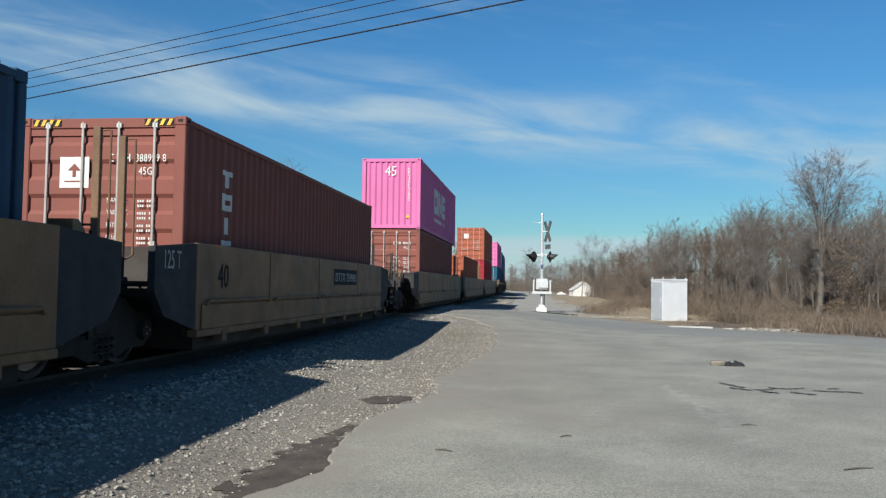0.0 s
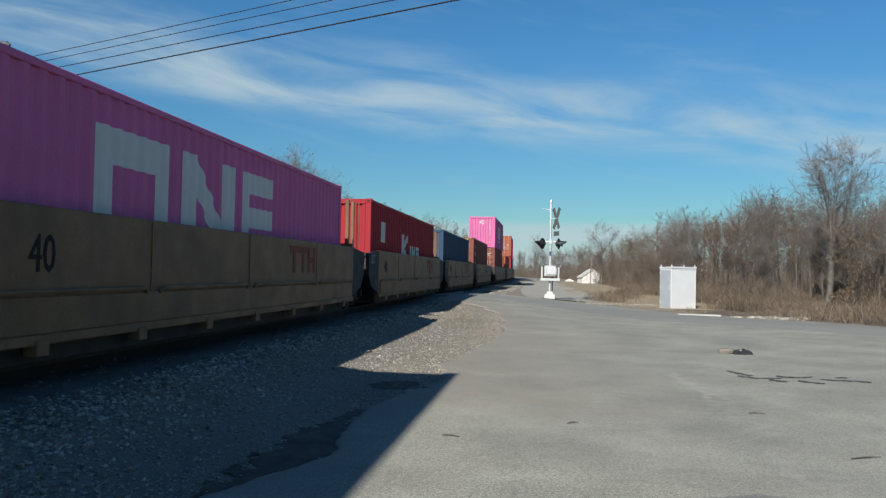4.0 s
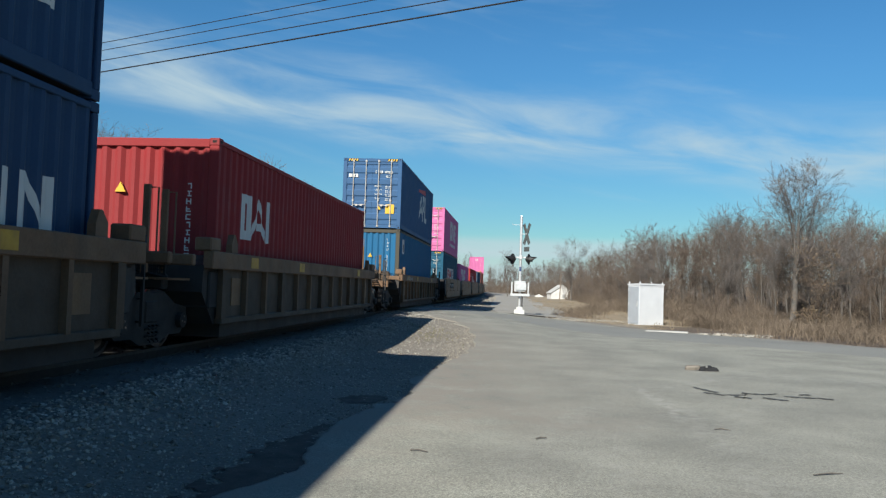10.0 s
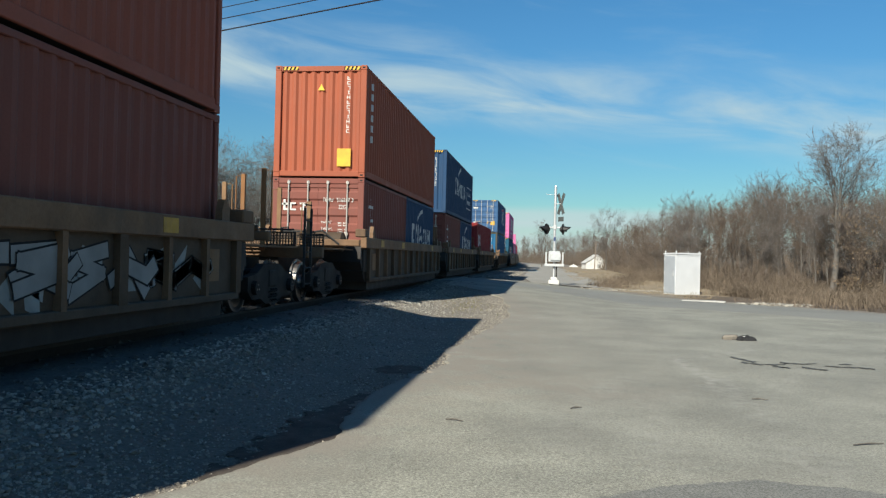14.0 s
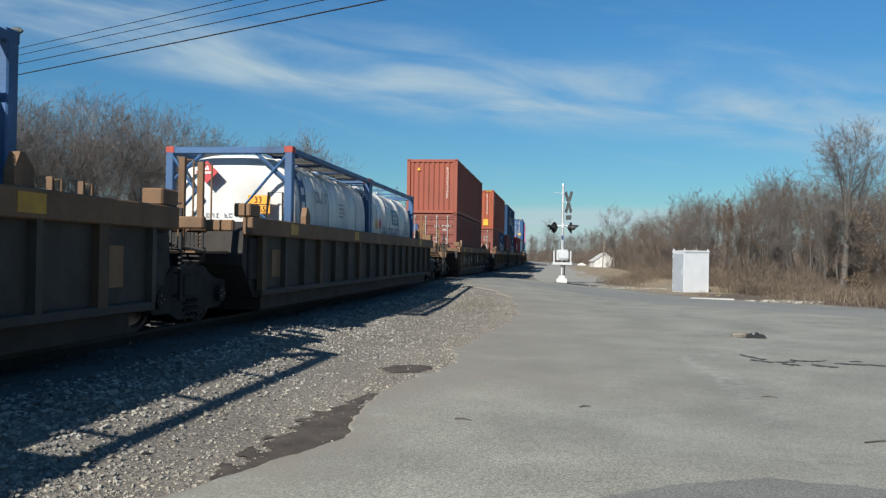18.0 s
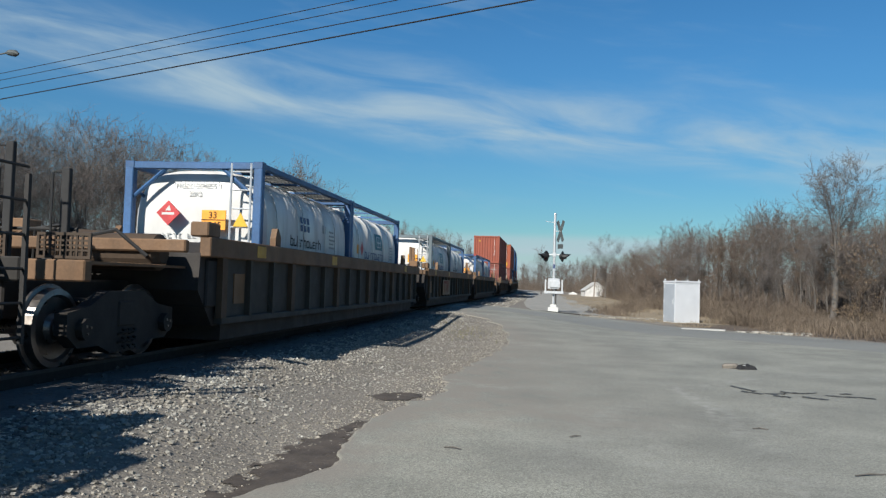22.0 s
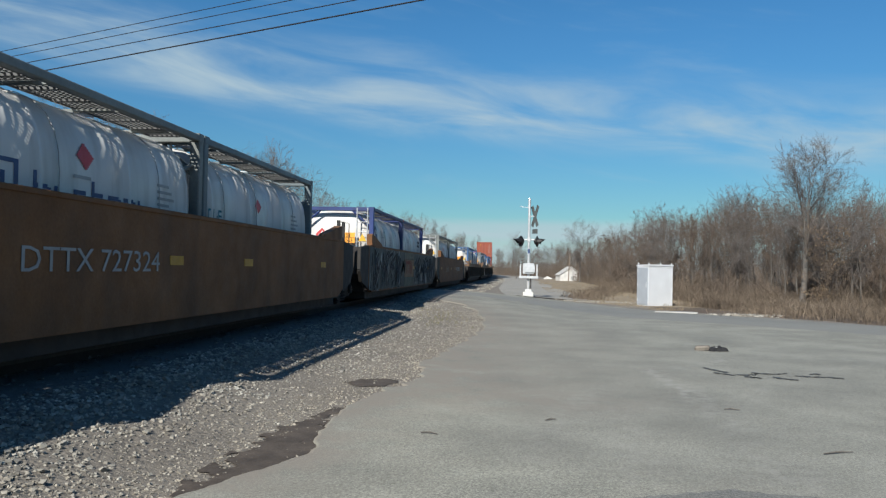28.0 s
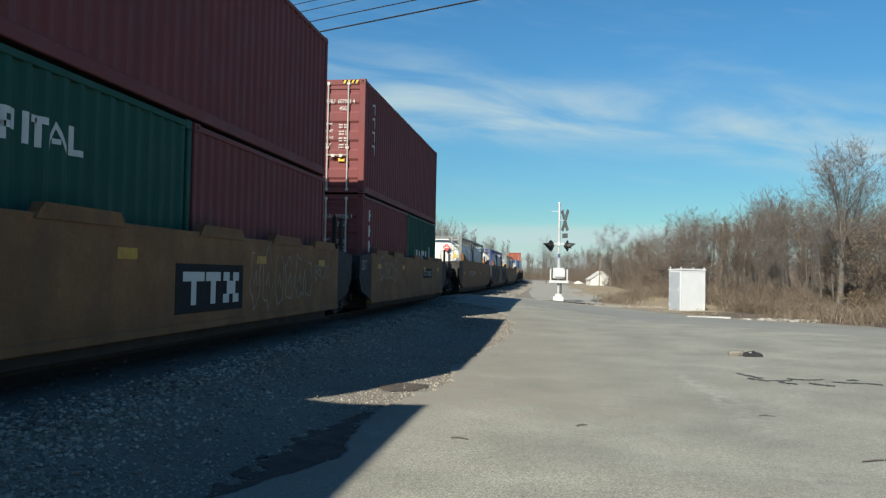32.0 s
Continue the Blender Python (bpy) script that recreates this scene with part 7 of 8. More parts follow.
shed()
far_hut = solid("white_shed", Shape().prism([(-1.1, -0.6), (1.1, -0.6), (1.1, 1.0), (0, 1.5), (-1.1, 1.0)], "y", 0, 2.5), M_SHED, "tiny white shed beside the far track", "shed", m=pose(4.35, 150, -0.5) @ Matrix.Diagonal((0.7, 0.7, 0.7, 1)))
pole = thing("utility_pole", "thin grey pole leaning beside the far shed", "pole", m=pose(6.4, 118, -0.4, 0, 2, 0))
part("shaft", Shape().tube([(0, 0, 0), (0, 0, 4.6)], [0.09, 0.06], 8), M_POLE, pole)


# ---------------------------------------------------------------- overhead line
def pole_with_lamp():
    x, y = -25.5, 31.5
    z = land(x, y)
    root = thing("utility_pole", "tall wooden utility pole with crossarm and street lamp beyond the track", "utility pole", m=pose(x, y, z - 0.3))
    part("shaft", Shape().tube([(0, 0, 0), (0, 0, 6), (0, 0, 13.6)], [0.17, 0.15, 0.11], 12), M_POLE, root)
    arm = part("crossarm", Shape().box(-1.25, 1.25, -0.06, 0.06, 12.55, 12.70, 0.01), M_POLE, root, m=pose(0, 0, 0, 0, 0, -20))
    for k in (-1.1, -0.5, 0.5, 1.1):
        part("insulator", Shape().tube([(k, 0, 12.70), (k, 0, 12.78), (k, 0, 12.9)], [0.03, 0.07, 0.04], 10), M_GREY, arm)
    lamp = part("lamp_arm", Shape().tube([(0, 0, 11.0), (0.9, -0.2, 11.45), (2.0, -0.4, 11.55)], 0.035, 8), M_SHADED_ALU, root, "curved lamp arm")
    part("lamp_head", Shape().tube([(1.95, -0.4, 11.55), (2.15, -0.43, 11.55), (2.45, -0.48, 11.50), (2.62, -0.5, 11.47)], [0.05, 0.13, 0.15, 0.05], 10), M_SHADED_ALU, lamp)
    return root


pole_with_lamp()


def overhead_wires():
    """Four cables over the track, each along its own chord, with a little sag."""
    h = 7.2
    chords = (((-3.192, 4.186), (-0.182, 2.753), 0.021), ((-3.006, 3.937), (-0.417, 2.741), 0.014), ((-2.874, 3.761), (-0.649, 2.729), 0.011), ((-2.777, 3.631), (-0.803, 2.722), 0.011))
    for (ax, ay), (bx, by), r in chords:
        a, b = Vector((ax * h, ay * h, 0)), Vector((bx * h, by * h, 0))
        d = (b - a)
        p, q = a - d * 0.25, b + d * 1.4
        pts = []
        for i in range(41):
            k = i / 40
            w = p.lerp(q, k)
            pts.append((w.x, w.y, EYE[2] + h - 0.10 + 0.06 * ((2 * k - 1) ** 2 - 0.6)))
        solid("overhead_wire", Shape().tube(pts, r, 6), M_WIRE, "black cable strung over the track" if r > 0.015 else "thin dark wire strung over the track", "cable", group="overhead wires", kind="")


overhead_wires()


# ---------------------------------------------------------------- bare trees
def grow(seed, height, lean=0.0, clear=0.22, stout=1.0, fork=0.0, spread_by=1.0, full=1.0, fine=True):
    """A leafless tree: trunk and limbs in one shape, twigs in another. With a fork the trunk breaks into rising leaders there."""
    rng = random.Random(seed)
    wood, twigs = Shape(), Shape()

    def spike(p, d, length, r):
        side = d.cross(Vector((rng.gauss(0, 1), rng.gauss(0, 1), 0.3))).normalized() * r
        other = d.cross(side).normalized() * r
        tip = p + d * length + Vector((0, 0, 0.10 * length))
        twigs.add([p + side, p - side * 0.5 + other * 0.86, p - side * 0.5 - other * 0.86, tip], [(0, 1, 3), (1, 2, 3), (2, 0, 3)])

    def limb(p, d, length, r, depth):
        if depth == 4:
            return spike(p, d, length, r)
        n = (7, 6, 4, 3)[depth]
        end = 0.45 if depth == 0 and fork else 0.14
        pts, rad = [p.copy()], [r]
        q, w = p.copy(), d.copy()
        for i in range(n):
            bend = (0.03, 0.11, 0.15, 0.17)[depth]
            rise = (0.03, 0.07, 0.02, 0.0)[depth]
            w = (w + Vector((rng.gauss(0, bend), rng.gauss(0, bend), rng.gauss(rise, bend * 0.6)))).normalized()
            q = q + w * (length / n)
            pts.append(q.copy())
            rad.append(max(0.006, r * (1 - (1 - end) * (i + 1) / n)))
        (wood if depth < 2 else twigs).tube(pts, rad, (7, 5, 3, 3)[depth], False)
        if depth == 3 and not fine:
            return
        count = (rng.randint(9, 12), rng.randint(8, 10), rng.randint(6, 8), rng.randint(4, 5))[depth]
        if depth == 0 and fork:
            count = rng.randint(4, 6)
        if depth >= 1:
            count = max(2, round(count * full))
        low = clear / (fork or 1.0) if depth == 0 else 0.18
        for k in range(count):
            u = min(0.985, low + (1 - low) * (k + rng.random() * 0.9) / count)
            i = min(n - 1, int(u * n))
            at = pts[i].lerp(pts[i + 1], u * n - i)
            ax = (pts[i + 1] - pts[i]).normalized()
            side = ax.cross(Vector((rng.gauss(0, 1), rng.gauss(0, 1), rng.gauss(0, 0.5)))).normalized()
            wide = spread_by * (rng.uniform(0.75, 1.15) - 0.40 * u if depth == 0 else rng.uniform(0.50, 1.05))
            way = (ax * math.cos(wide) + side * math.sin(wide)).normalized()
            long = height * rng.uniform(0.20, 0.33) * (1.2 - 0.6 * u) if depth == 0 else length * rng.uniform(0.38, 0.58) * (1.15 - 0.4 * u)
            limb(at, way, long, max((0, 0.018, 0.011, 0.0075, 0.0055)[depth + 1], rad[i] * rng.uniform(0.42, 0.62)), depth + 1)
        if depth == 0 and fork:
            leaders = rng.randint(4, 5)
            turn = rng.uniform(0, 6.28)
            for k in range(leaders):
                g = turn + 6.28 * k / leaders + rng.uniform(-0.4, 0.4)
                out = rng.uniform(0.10, 0.36)
                way = (w + Vector((math.cos(g) * out, math.sin(g) * out, 0))).normalized()
                limb(pts[-1 - (k % 2)], way, height * (1 - fork) * rng.uniform(0.82, 1.05), rad[-1] * rng.uniform(0.5, 0.75), 1)
    limb(Vector((0, 0, -0.2)), Vector((lean, 0, 1)).normalized(), height * (fork or 1.0), (height * 0.0105 + 0.015) * stout, 0)
    return wood, twigs


def tree(seed, height, label, lean=0.0, twig_mat=None, clear=0.22, stout=1.0, fork=0.0, spread_by=1.0, full=1.0, fine=True):
    wood, twigs = grow(seed, height, lean, clear, stout, fork, spread_by, full, fine)
    root = thing("bare_tree", label, "tree", "bare trees of the woods")
    part("trunk", wood, M_BARK, root, smooth=True)
    part("crown", twigs, twig_mat or M_TWIG, root, "leafless crown of fine twigs")
    return root


TREES = [tree(11, 8.0, "bare grey-brown tree at the edge of the woods", 0.05, None, 0.2, 1.0, 0.45),
         tree(23, 7.0, "slender bare tree with russet twigs", -0.08, M_TWIG2, 0.25, 0.8, 0.0, 0.8),
         tree(37, 9.0, "bare tree with a spreading crown in the woods", 0.02, None, 0.26, 1.25, 0.36, 1.1, 1.2),
         tree(41, 6.0, "young bare tree with many upright twigs", 0.12, M_TWIG2, 0.12, 0.8, 0.25, 0.75),
         tree(59, 10.5, "tall bare tree with a clear trunk and a fine rounded crown", 0.0, None, 0.32, 1.2, 0.46, 1.0, 1.2),
         tree(71, 8.5, "bare tree deep in the woods", 0.0, M_TWIG2, 0.2, 1.2, 0.40, 1.0, 1.2, False),
         tree(83, 10.0, "bare tree far along the track", 0.05, None, 0.2, 1.3, 0.0, 0.9, 1.2, False),
         tree(97, 10.5, "tall bare tree with a straight trunk standing above the woods", 0.0, M_TWIG, 0.30, 1.9, 0.50, 0.92, 1.55),
         tree(113, 9.5, "bare grey tree with a dense rounded crown beyond the track", 0.03, None, 0.24, 1.25, 0.34, 1.15, 1.3)]
REACH = [max(v.co.z for c in t.children for v in c.data.vertices) for t in TREES]
rng = random.Random(77)
placed = set()


def plant(x, y, which, scale, turn):
    m = Matrix.Translation((x, y, land(x, y))) @ Matrix.Rotation(turn, 4, "Z")
    if which not in placed:
        placed.add(which)
        ob = TREES[which]
        ob.matrix_basis = m
    else:
        ob = copy_thing(TREES[which], m)
    ob.scale = (scale, scale, scale)
    return ob


def edge_x(y):
    """The near edge of the right-hand woods."""
    return polyline([(20, 28), (24, 24), (28, 19), (32.6, 15.2), (35.7, 13), (38.4, 11.2), (43, 9.6), (47, 8.9), (60, 8.6), (80, 8.6), (110, 8.8), (150, 8.5), (200, 6.0), (260, -2), (330, -22)], y)


SKYLINE = [(-3, 1.7), (0, 1.9), (3, 2.3), (5, 2.7), (6.3, 3.4), (7.8, 4.7), (9.8, 5.5), (11.7, 5.0), (13, 5.2), (14.6, 6.6), (16, 6.3), (17, 5.7), (20, 5.7), (21.5, 6.7), (23, 6.1), (34, 7.0)]
FOREST = [(-3, 260), (0, 215), (1.5, 190), (3, 140), (5, 98), (8, 62), (10, 49), (12, 45), (16, 41), (20, 39), (25, 37), (34, 35)]


def plant_by(azimuth, far, rise, which):
    """A tree in a given direction and at a given distance, as tall as the woods stand there."""
    x, y = far * math.sin(radians(azimuth)), far * math.cos(radians(azimuth))
    tall = far * math.tan(radians(rise)) + EYE[2] - land(x, y)
    plant(x, y, which, tall / REACH[which], rng.uniform(0, 6.28))


# a tall landmark tree, then the woods: tree behind tree along the edge
plant_by(18.45, 38.0, 9.75, 7)
plant_by(3.9, 112.0, 4.1, 2)
plant_by(-0.6, 125.0, 3.0, 0)
for layer, (near, deep, low, high, step_by) in enumerate(((0.5, 4.0, 0.40, 0.95, 0.80), (4.0, 10.0, 0.70, 1.03, 0.62), (11.0, 22.0, 0.80, 1.0, 0.60))):
    a = -2.5 + 0.2 * layer
    while a < 34:
        far = polyline(FOREST, a) * (1 + 0.004 * layer) + rng.uniform(near, deep) * (1 if a > 4 else 2.5)
        which = rng.choice((0, 1, 2, 3, 4)) if a > 6 and layer < 2 else rng.choice((5, 6))
        plant_by(a + rng.uniform(-0.3, 0.3), far, polyline(SKYLINE, a) * rng.uniform(low, high), which)
        a += step_by * (0.75 + 0.5 * rng.random()) * (0.8 if a < 6 else 1.0)
def leafy_oak():
    """A low young oak that has kept its withered leaves."""
    x, y = 37.0 * math.sin(radians(19.9)), 37.0 * math.cos(radians(19.9))
    r = random.Random(211)
    wood, twigs = grow(212, 3.6, 0.05, 0.12, 0.9, 0.2, 1.1, 0.8)
    root = thing("young_oak", "young oak that has kept its withered tan leaves", "tree", m=pose(x, y, land(x, y)))
    part("trunk", wood, M_BARK, root, smooth=True)
    part("crown", twigs, M_TWIG2, root)
    leaves = Shape()
    tips = r.sample(twigs.v, min(1200, len(twigs.v)))
    for p in tips:
        c = Vector(p) + Vector((r.gauss(0, 0.10), r.gauss(0, 0.10), r.gauss(0, 0.10)))
        a = Vector((r.gauss(0, 1), r.gauss(0, 1), r.gauss(0, 1))).normalized() * r.uniform(0.025, 0.05)
        b = a.cross(Vector((r.gauss(0, 1), r.gauss(0, 1), r.gauss(0, 1)))).normalized() * r.uniform(0.015, 0.03)
        leaves.add([c - a, c + b, c + a, c - b + Vector((0, 0, 0.01))], [(0, 1, 2, 3)])
    tagged(part("leaves", leaves, M_LEAF, root, "withered tan leaves"), kind="stuff")


leafy_oak()
# beyond the track: groups of trees with gaps of sky between them
SKYLINE_W = [(-41, 10.4), (-36, 11.0), (-31, 11.2), (-27, 10.4), (-24.3, 9.4), (-23.2, 7.4), (-22.6, 5.8), (-20.6, 6.2), (-19.9, 8.8), (-18.4, 9.4), (-17.2, 8.2), (-16.6, 5.6), (-15.8, 5.9), (-15.2, 6.7), (-14.2, 5.4), (-9.6, 4.6), (-5, 3.1), (-2, 2.2)]
for layer, (near, deep, low, high, step_by) in enumerate(((0, 5, 0.90, 1.02, 1.5), (6, 12, 0.86, 1.0, 1.3), (13, 24, 0.64, 0.92, 1.2))):
    a = -41.0 + 0.5 * layer
    while a < -3.5:
        base = min(54.0, 23.0 / abs(math.sin(radians(a)))) if a < -16 else polyline([(-16, 80), (-10, 130), (-3.5, 230)], a)
        which = rng.choice((0, 2, 4, 2, 8)) if a < -12 else rng.choice((5, 6))
        plant_by(a + rng.uniform(-0.2, 0.2), base + rng.uniform(near, deep) * (1 if a < -16 else 2), polyline(SKYLINE_W, a) * rng.uniform(low, high), which)
        a += step_by * (0.75 + 0.5 * rng.random()) * (1 if a < -12 else 0.7)


# ---------------------------------------------------------------- undergrowth, grass, stones
def brush(count, place, low, high, seed, blades=2):
    s = Shape()
    rng = random.Random(seed)
    v, f = [], []
    for _ in range(count):
        x, y = place(rng)
        z = land(x, y) - 0.05
        h = rng.uniform(low, high) * (0.72 + 0.75 * noise.noise((x * 0.45, y * 0.3, seed)))
        a = rng.uniform(0, 6.28)
        lx, ly = rng.gauss(0, 0.38) * h, rng.gauss(0, 0.38) * h
        w = rng.uniform(0.006, 0.014)
        cx, cy = w * math.cos(a), w * math.sin(a)
        n = len(v)
        v += [(x - cx, y - cy, z), (x + cx, y + cy, z), (x + lx * 0.5 + cx * 0.7, y + ly * 0.5 + cy * 0.7, z + h * 0.6), (x + lx * 0.5 - cx * 0.7, y + ly * 0.5 - cy * 0.7, z + h * 0.6), (x + lx, y + ly, z + h)]
        f += [(n, n + 1, n + 2, n + 3), (n + 3, n + 2, n + 4)]
        for _k in range(blades):
            u = rng.uniform(0.3, 0.8)
            bx, by, bz = x + lx * u, y + ly * u, z + h * u
            l = h * rng.uniform(0.2, 0.4)
            b = rng.uniform(0, 6.28)
            n = len(v)
            v += [(bx - cy * .5, by + cx * .5, bz), (bx + cy * .5, by - cx * .5, bz + 0.01), (bx + l * math.cos(b), by + l * math.sin(b), bz + l * 0.8)]
            f.append((n, n + 1, n + 2))
    s.v, s.f = v, f
    return s


def wood_edge(rng):
    y = 37 + 110 * rng.random() ** 1.8
    return edge_x(y) - 1.0 + abs(rng.gauss(0, 1)) * (1.5 + y * 0.03), y


def wood_deep(rng):
    y = 40 + 240 * rng.random() ** 2.0
    return edge_x(y) + rng.random() * (10 + y * 0.1), y


def back_woods(rng):
    y = 24 + 130 * rng.random() ** 1.3
    return edge_x(y) + 10 + rng.random() * 26, y


def verge_brush(rng):
    y = 17 + 21 * rng.random() ** 0.7
    e = far_x(y) + 0.9
    x = e + (max(1.0, edge_x(y) + 2 - e)) * rng.random() ** 0.9
    # the ground before the equipment case is kept clear
    return (x + 3.0 if x < 8.0 and y > 31 else x), y


def far_band(rng):
    a = radians(rng.uniform(-4.5, 7.5))
    far = polyline(FOREST, math.degrees(a)) + rng.random() * 40
    return far * math.sin(a), far * math.cos(a)


tagged(solid("undergrowth", brush(12000, wood_edge, 0.4, 1.6, 3, 4), M_BRUSH, "tangle of dead brown brush along the woods", "undergrowth"), kind="stuff")
tagged(solid("undergrowth", brush(13000, verge_brush, 0.15, 1.0, 13, 5), M_BRUSH, "dead weeds and brambles growing up to the road", "undergrowth"), kind="stuff")
tagged(solid("thicket", brush(22000, wood_deep, 0.6, 2.1, 4, 5), M_THICKET, "dense brown thicket of bare saplings", "undergrowth"), kind="stuff")
tagged(solid("thicket", brush(15000, back_woods, 2.0, 5.4, 44, 6), M_THICKET, "brown depth of the bare woods", "undergrowth"), kind="stuff")
tagged(solid("thicket", brush(12000, far_band, 2.0, 6.5, 24, 5), M_THICKET, "brown woods far along the line", "undergrowth"), kind="stuff")


def far_side(rng):
    y = 8 + 200 * rng.random() ** 1.4
    return track_x(y) - 15 - rng.random() * 22, y


tagged(solid("thicket", brush(9000, far_side, 0.5, 2.2, 6, 5), M_THICKET, "grey-brown thicket beyond the track", "undergrowth"), kind="stuff")


def verge(rng):
    y = 33 + 70 * rng.random() ** 1.6
    e = far_x(y) if y < 41 else 0.9
    return e + 0.6 + (max(0.5, edge_x(y) - e - 1.0)) * rng.random(), y


tagged(solid("dry_grass", brush(12000, verge, 0.06, 0.28, 5, 1), M_STRAW, "short straw-coloured winter grass by the road", "grass"), kind="stuff")
tagged(solid("undergrowth", brush(3200, lambda r: (lambda k: (3.4 + 1.1 * k + r.gauss(0, 0.5), 44.5 + 5.5 * k + r.gauss(0, 1.2)))(r.randrange(5)), 0.15, 0.75, 61, 4), M_BRUSH, "clumps of brown brush on the dry grass past the crossing", "undergrowth"), kind="stuff")
straw = Shape()
for y in spread([35.0, (46, 0.5), (150, 2)]):
    e = far_x(y) if y < 41 else 0.1
    a = e + 1.0 + 0.5 * noise.noise((y * 0.4, 1, 0))
    b = max(a + 1.0, edge_x(y) + 6)
    for i in range(13):
        x = a + (b - a) * i / 12
        straw.v.append((x, y, land(x, y) + (0.02 if 0 < i < 12 else -0.03)))
straw.f = [(j * 13 + i, j * 13 + i + 1, (j + 1) * 13 + i + 1, (j + 1) * 13 + i) for j in range(len(straw.v) // 13 - 1) for i in range(12)]
solid("grass_verge", straw, M_STRAW, "strip of flattened straw-coloured grass before the woods", "verge", kind="structure", smooth=True)
litter = Shape()
for y in spread([14.0, (46, 0.5), (150, 2)]):
    a = (far_x(y) + 1.0 if y < 36 else edge_x(y) - 1.2) + 0.8 * noise.noise((y * 0.5, 2, 0))
    for i in range(9):
        x = a + 30 * (i / 8) ** 1.7
        litter.v.append((x, y, land(x, y) + (0.045 if i else -0.03)))
litter.f = [(j * 9 + i, j * 9 + i + 1, (j + 1) * 9 + i + 1, (j + 1) * 9 + i) for j in range(len(litter.v) // 9 - 1) for i in range(8)]
solid("leaf_litter", litter, M_LITTER, "brown leaf litter under the bare woods", "leaf litter", kind="structure", smooth=True)


def stones(count, place, low, high, seed, fade=None):
    """Broken stones: squashed, knocked-about octahedra and cubes."""
    rng = random.Random(seed)
    base = [Vector(p) for p in ((1, 0, 0), (-1, 0, 0), (0, 1, 0), (0, -1, 0), (0, 0, 1), (0, 0, -1))]
    tri = [(0, 2, 4), (2, 1, 4), (1, 3, 4), (3, 0, 4), (2, 0, 5), (1, 2, 5), (3, 1, 5), (0, 3, 5)]
    cube = [Vector((x, y, z)) * 0.72 for x in (-1, 1) for y in (-1, 1) for z in (-1, 1)]
    quad = [(0, 1, 3, 2), (4, 6, 7, 5), (0, 4, 5, 1), (2, 3, 7, 6), (0, 2, 6, 4), (1, 5, 7, 3)]
    s = Shape()
    for _ in range(count):
        x, y = place(rng)
        r = (low + (high - low) * rng.random() ** 2.2) * (fade(x) if fade else 1.0)
        e = Euler((rng.uniform(0, 6), rng.uniform(0, 6), rng.uniform(0, 6))).to_matrix()
        sq = (rng.uniform(0.7, 1.25), rng.uniform(0.7, 1.15), rng.uniform(0.5, 0.9))
        src, fc = (base, tri) if rng.random() < 0.45 else (cube, quad)
        z = land(x, y) + r * 0.22
        n = len(s.v)
        for p in src:
            q = e @ (p * rng.uniform(0.75, 1.15))
            s.v.append((x + q.x * r * sq[0], y + q.y * r * sq[1], z + q.z * r * sq[2]))
        s.f += [tuple(i + n for i in t) for t in fc]
    return s


def lot_edge_x(y):
    return polyline(LOT_EDGE, y)


def bed_place(rng):
    y = 3.0 + 45 * rng.random() ** 1.7
    while 34 < y < 42:
        y = 3.0 + 45 * rng.random() ** 1.7
    return track_x(y) + rng.uniform(-2.2, 2.15), y


def keep_off(place):
    """Few stones lie on the damp patch."""
    def pick(rng):
        while True:
            x, y = place(rng)
            if not (-2.6 < x < -1.5 and 4.6 < y < 8.5) or inside(DAMP, x, y) < 0.02 + 0.22 * rng.random() ** 2 or rng.random() < 0.12:
                return x, y
    return pick


def bank_place(rng):
    """Thick beside the track, thinning out towards the lot."""
    y = 3.2 + 30 * rng.random() ** 1.9
    w = lot_edge_x(y) - 0.1 + 4.1
    return -4.1 + rng.gauss(0, 0.14) + w * rng.random() ** 2.7, y


def loose_place(rng):
    y = 3.6 + 22 * rng.random() ** 1.8
    return lot_edge_x(y) - 0.02 - abs(rng.gauss(0, 0.45)), y


def far_bank(rng):
    y = 30 + 90 * rng.random() ** 1.3
    while 34 < y < 42.5:
        y = 30 + 90 * rng.random() ** 1.3
    return track_x(y) + rng.uniform(-3.2, 3.8), y


def grit_place(rng):
    y = 4.2 + 26 * rng.random() ** 1.7
    return lot_edge_x(y) + rng.gauss(-0.25, 0.5), y


tagged(solid("ballast", stones(28000, keep_off(bank_place), 0.007, 0.030, 8, lambda x: 1.0 - 0.45 * step(-3.5, -2.4, x)), M_STONE, "loose grey crushed ballast stones beside the track", "ballast"), kind="stuff")
tagged(solid("gravel", stones(5000, keep_off(loose_place), 0.004, 0.018, 28), M_PEBBLE, "loose brownish gravel on the dirt beside the lot", "gravel"), kind="stuff")
def mid_bank(rng):
    y = 11 + 20 * rng.random() ** 1.2
    return -4.0 + (lot_edge_x(y) - 0.75 + 4.0) * rng.random() ** 1.4, y


tagged(solid("ballast", stones(3500, mid_bank, 0.008, 0.026, 38), M_STONE, "pale crushed stones between the track and the lot", "ballast"), kind="stuff")
tagged(solid("ballast", stones(5000, bed_place, 0.02, 0.05, 18), M_FOULED_SHADE, "fouled stones between the rails, coloured darker for the train's shade", "ballast"), kind="stuff")
tagged(solid("ballast", stones(6000, far_bank, 0.025, 0.055, 9), M_STONE, "crushed ballast along the far track", "ballast"), kind="stuff")
tagged(solid("grit", stones(7000, grit_place, 0.003, 0.010, 10), M_PEBBLE, "brownish grit spilling over the edge of the asphalt", "gravel"), kind="stuff")
tagged(solid("grit", stones(2600, lambda r: (-1.5 + 8.5 * r.random() ** 1.6, 3.8 + 20 * r.random() ** 1.8), 0.002, 0.007, 12), M_PEBBLE, "scattered small grit on the asphalt", "gravel"), kind="stuff")

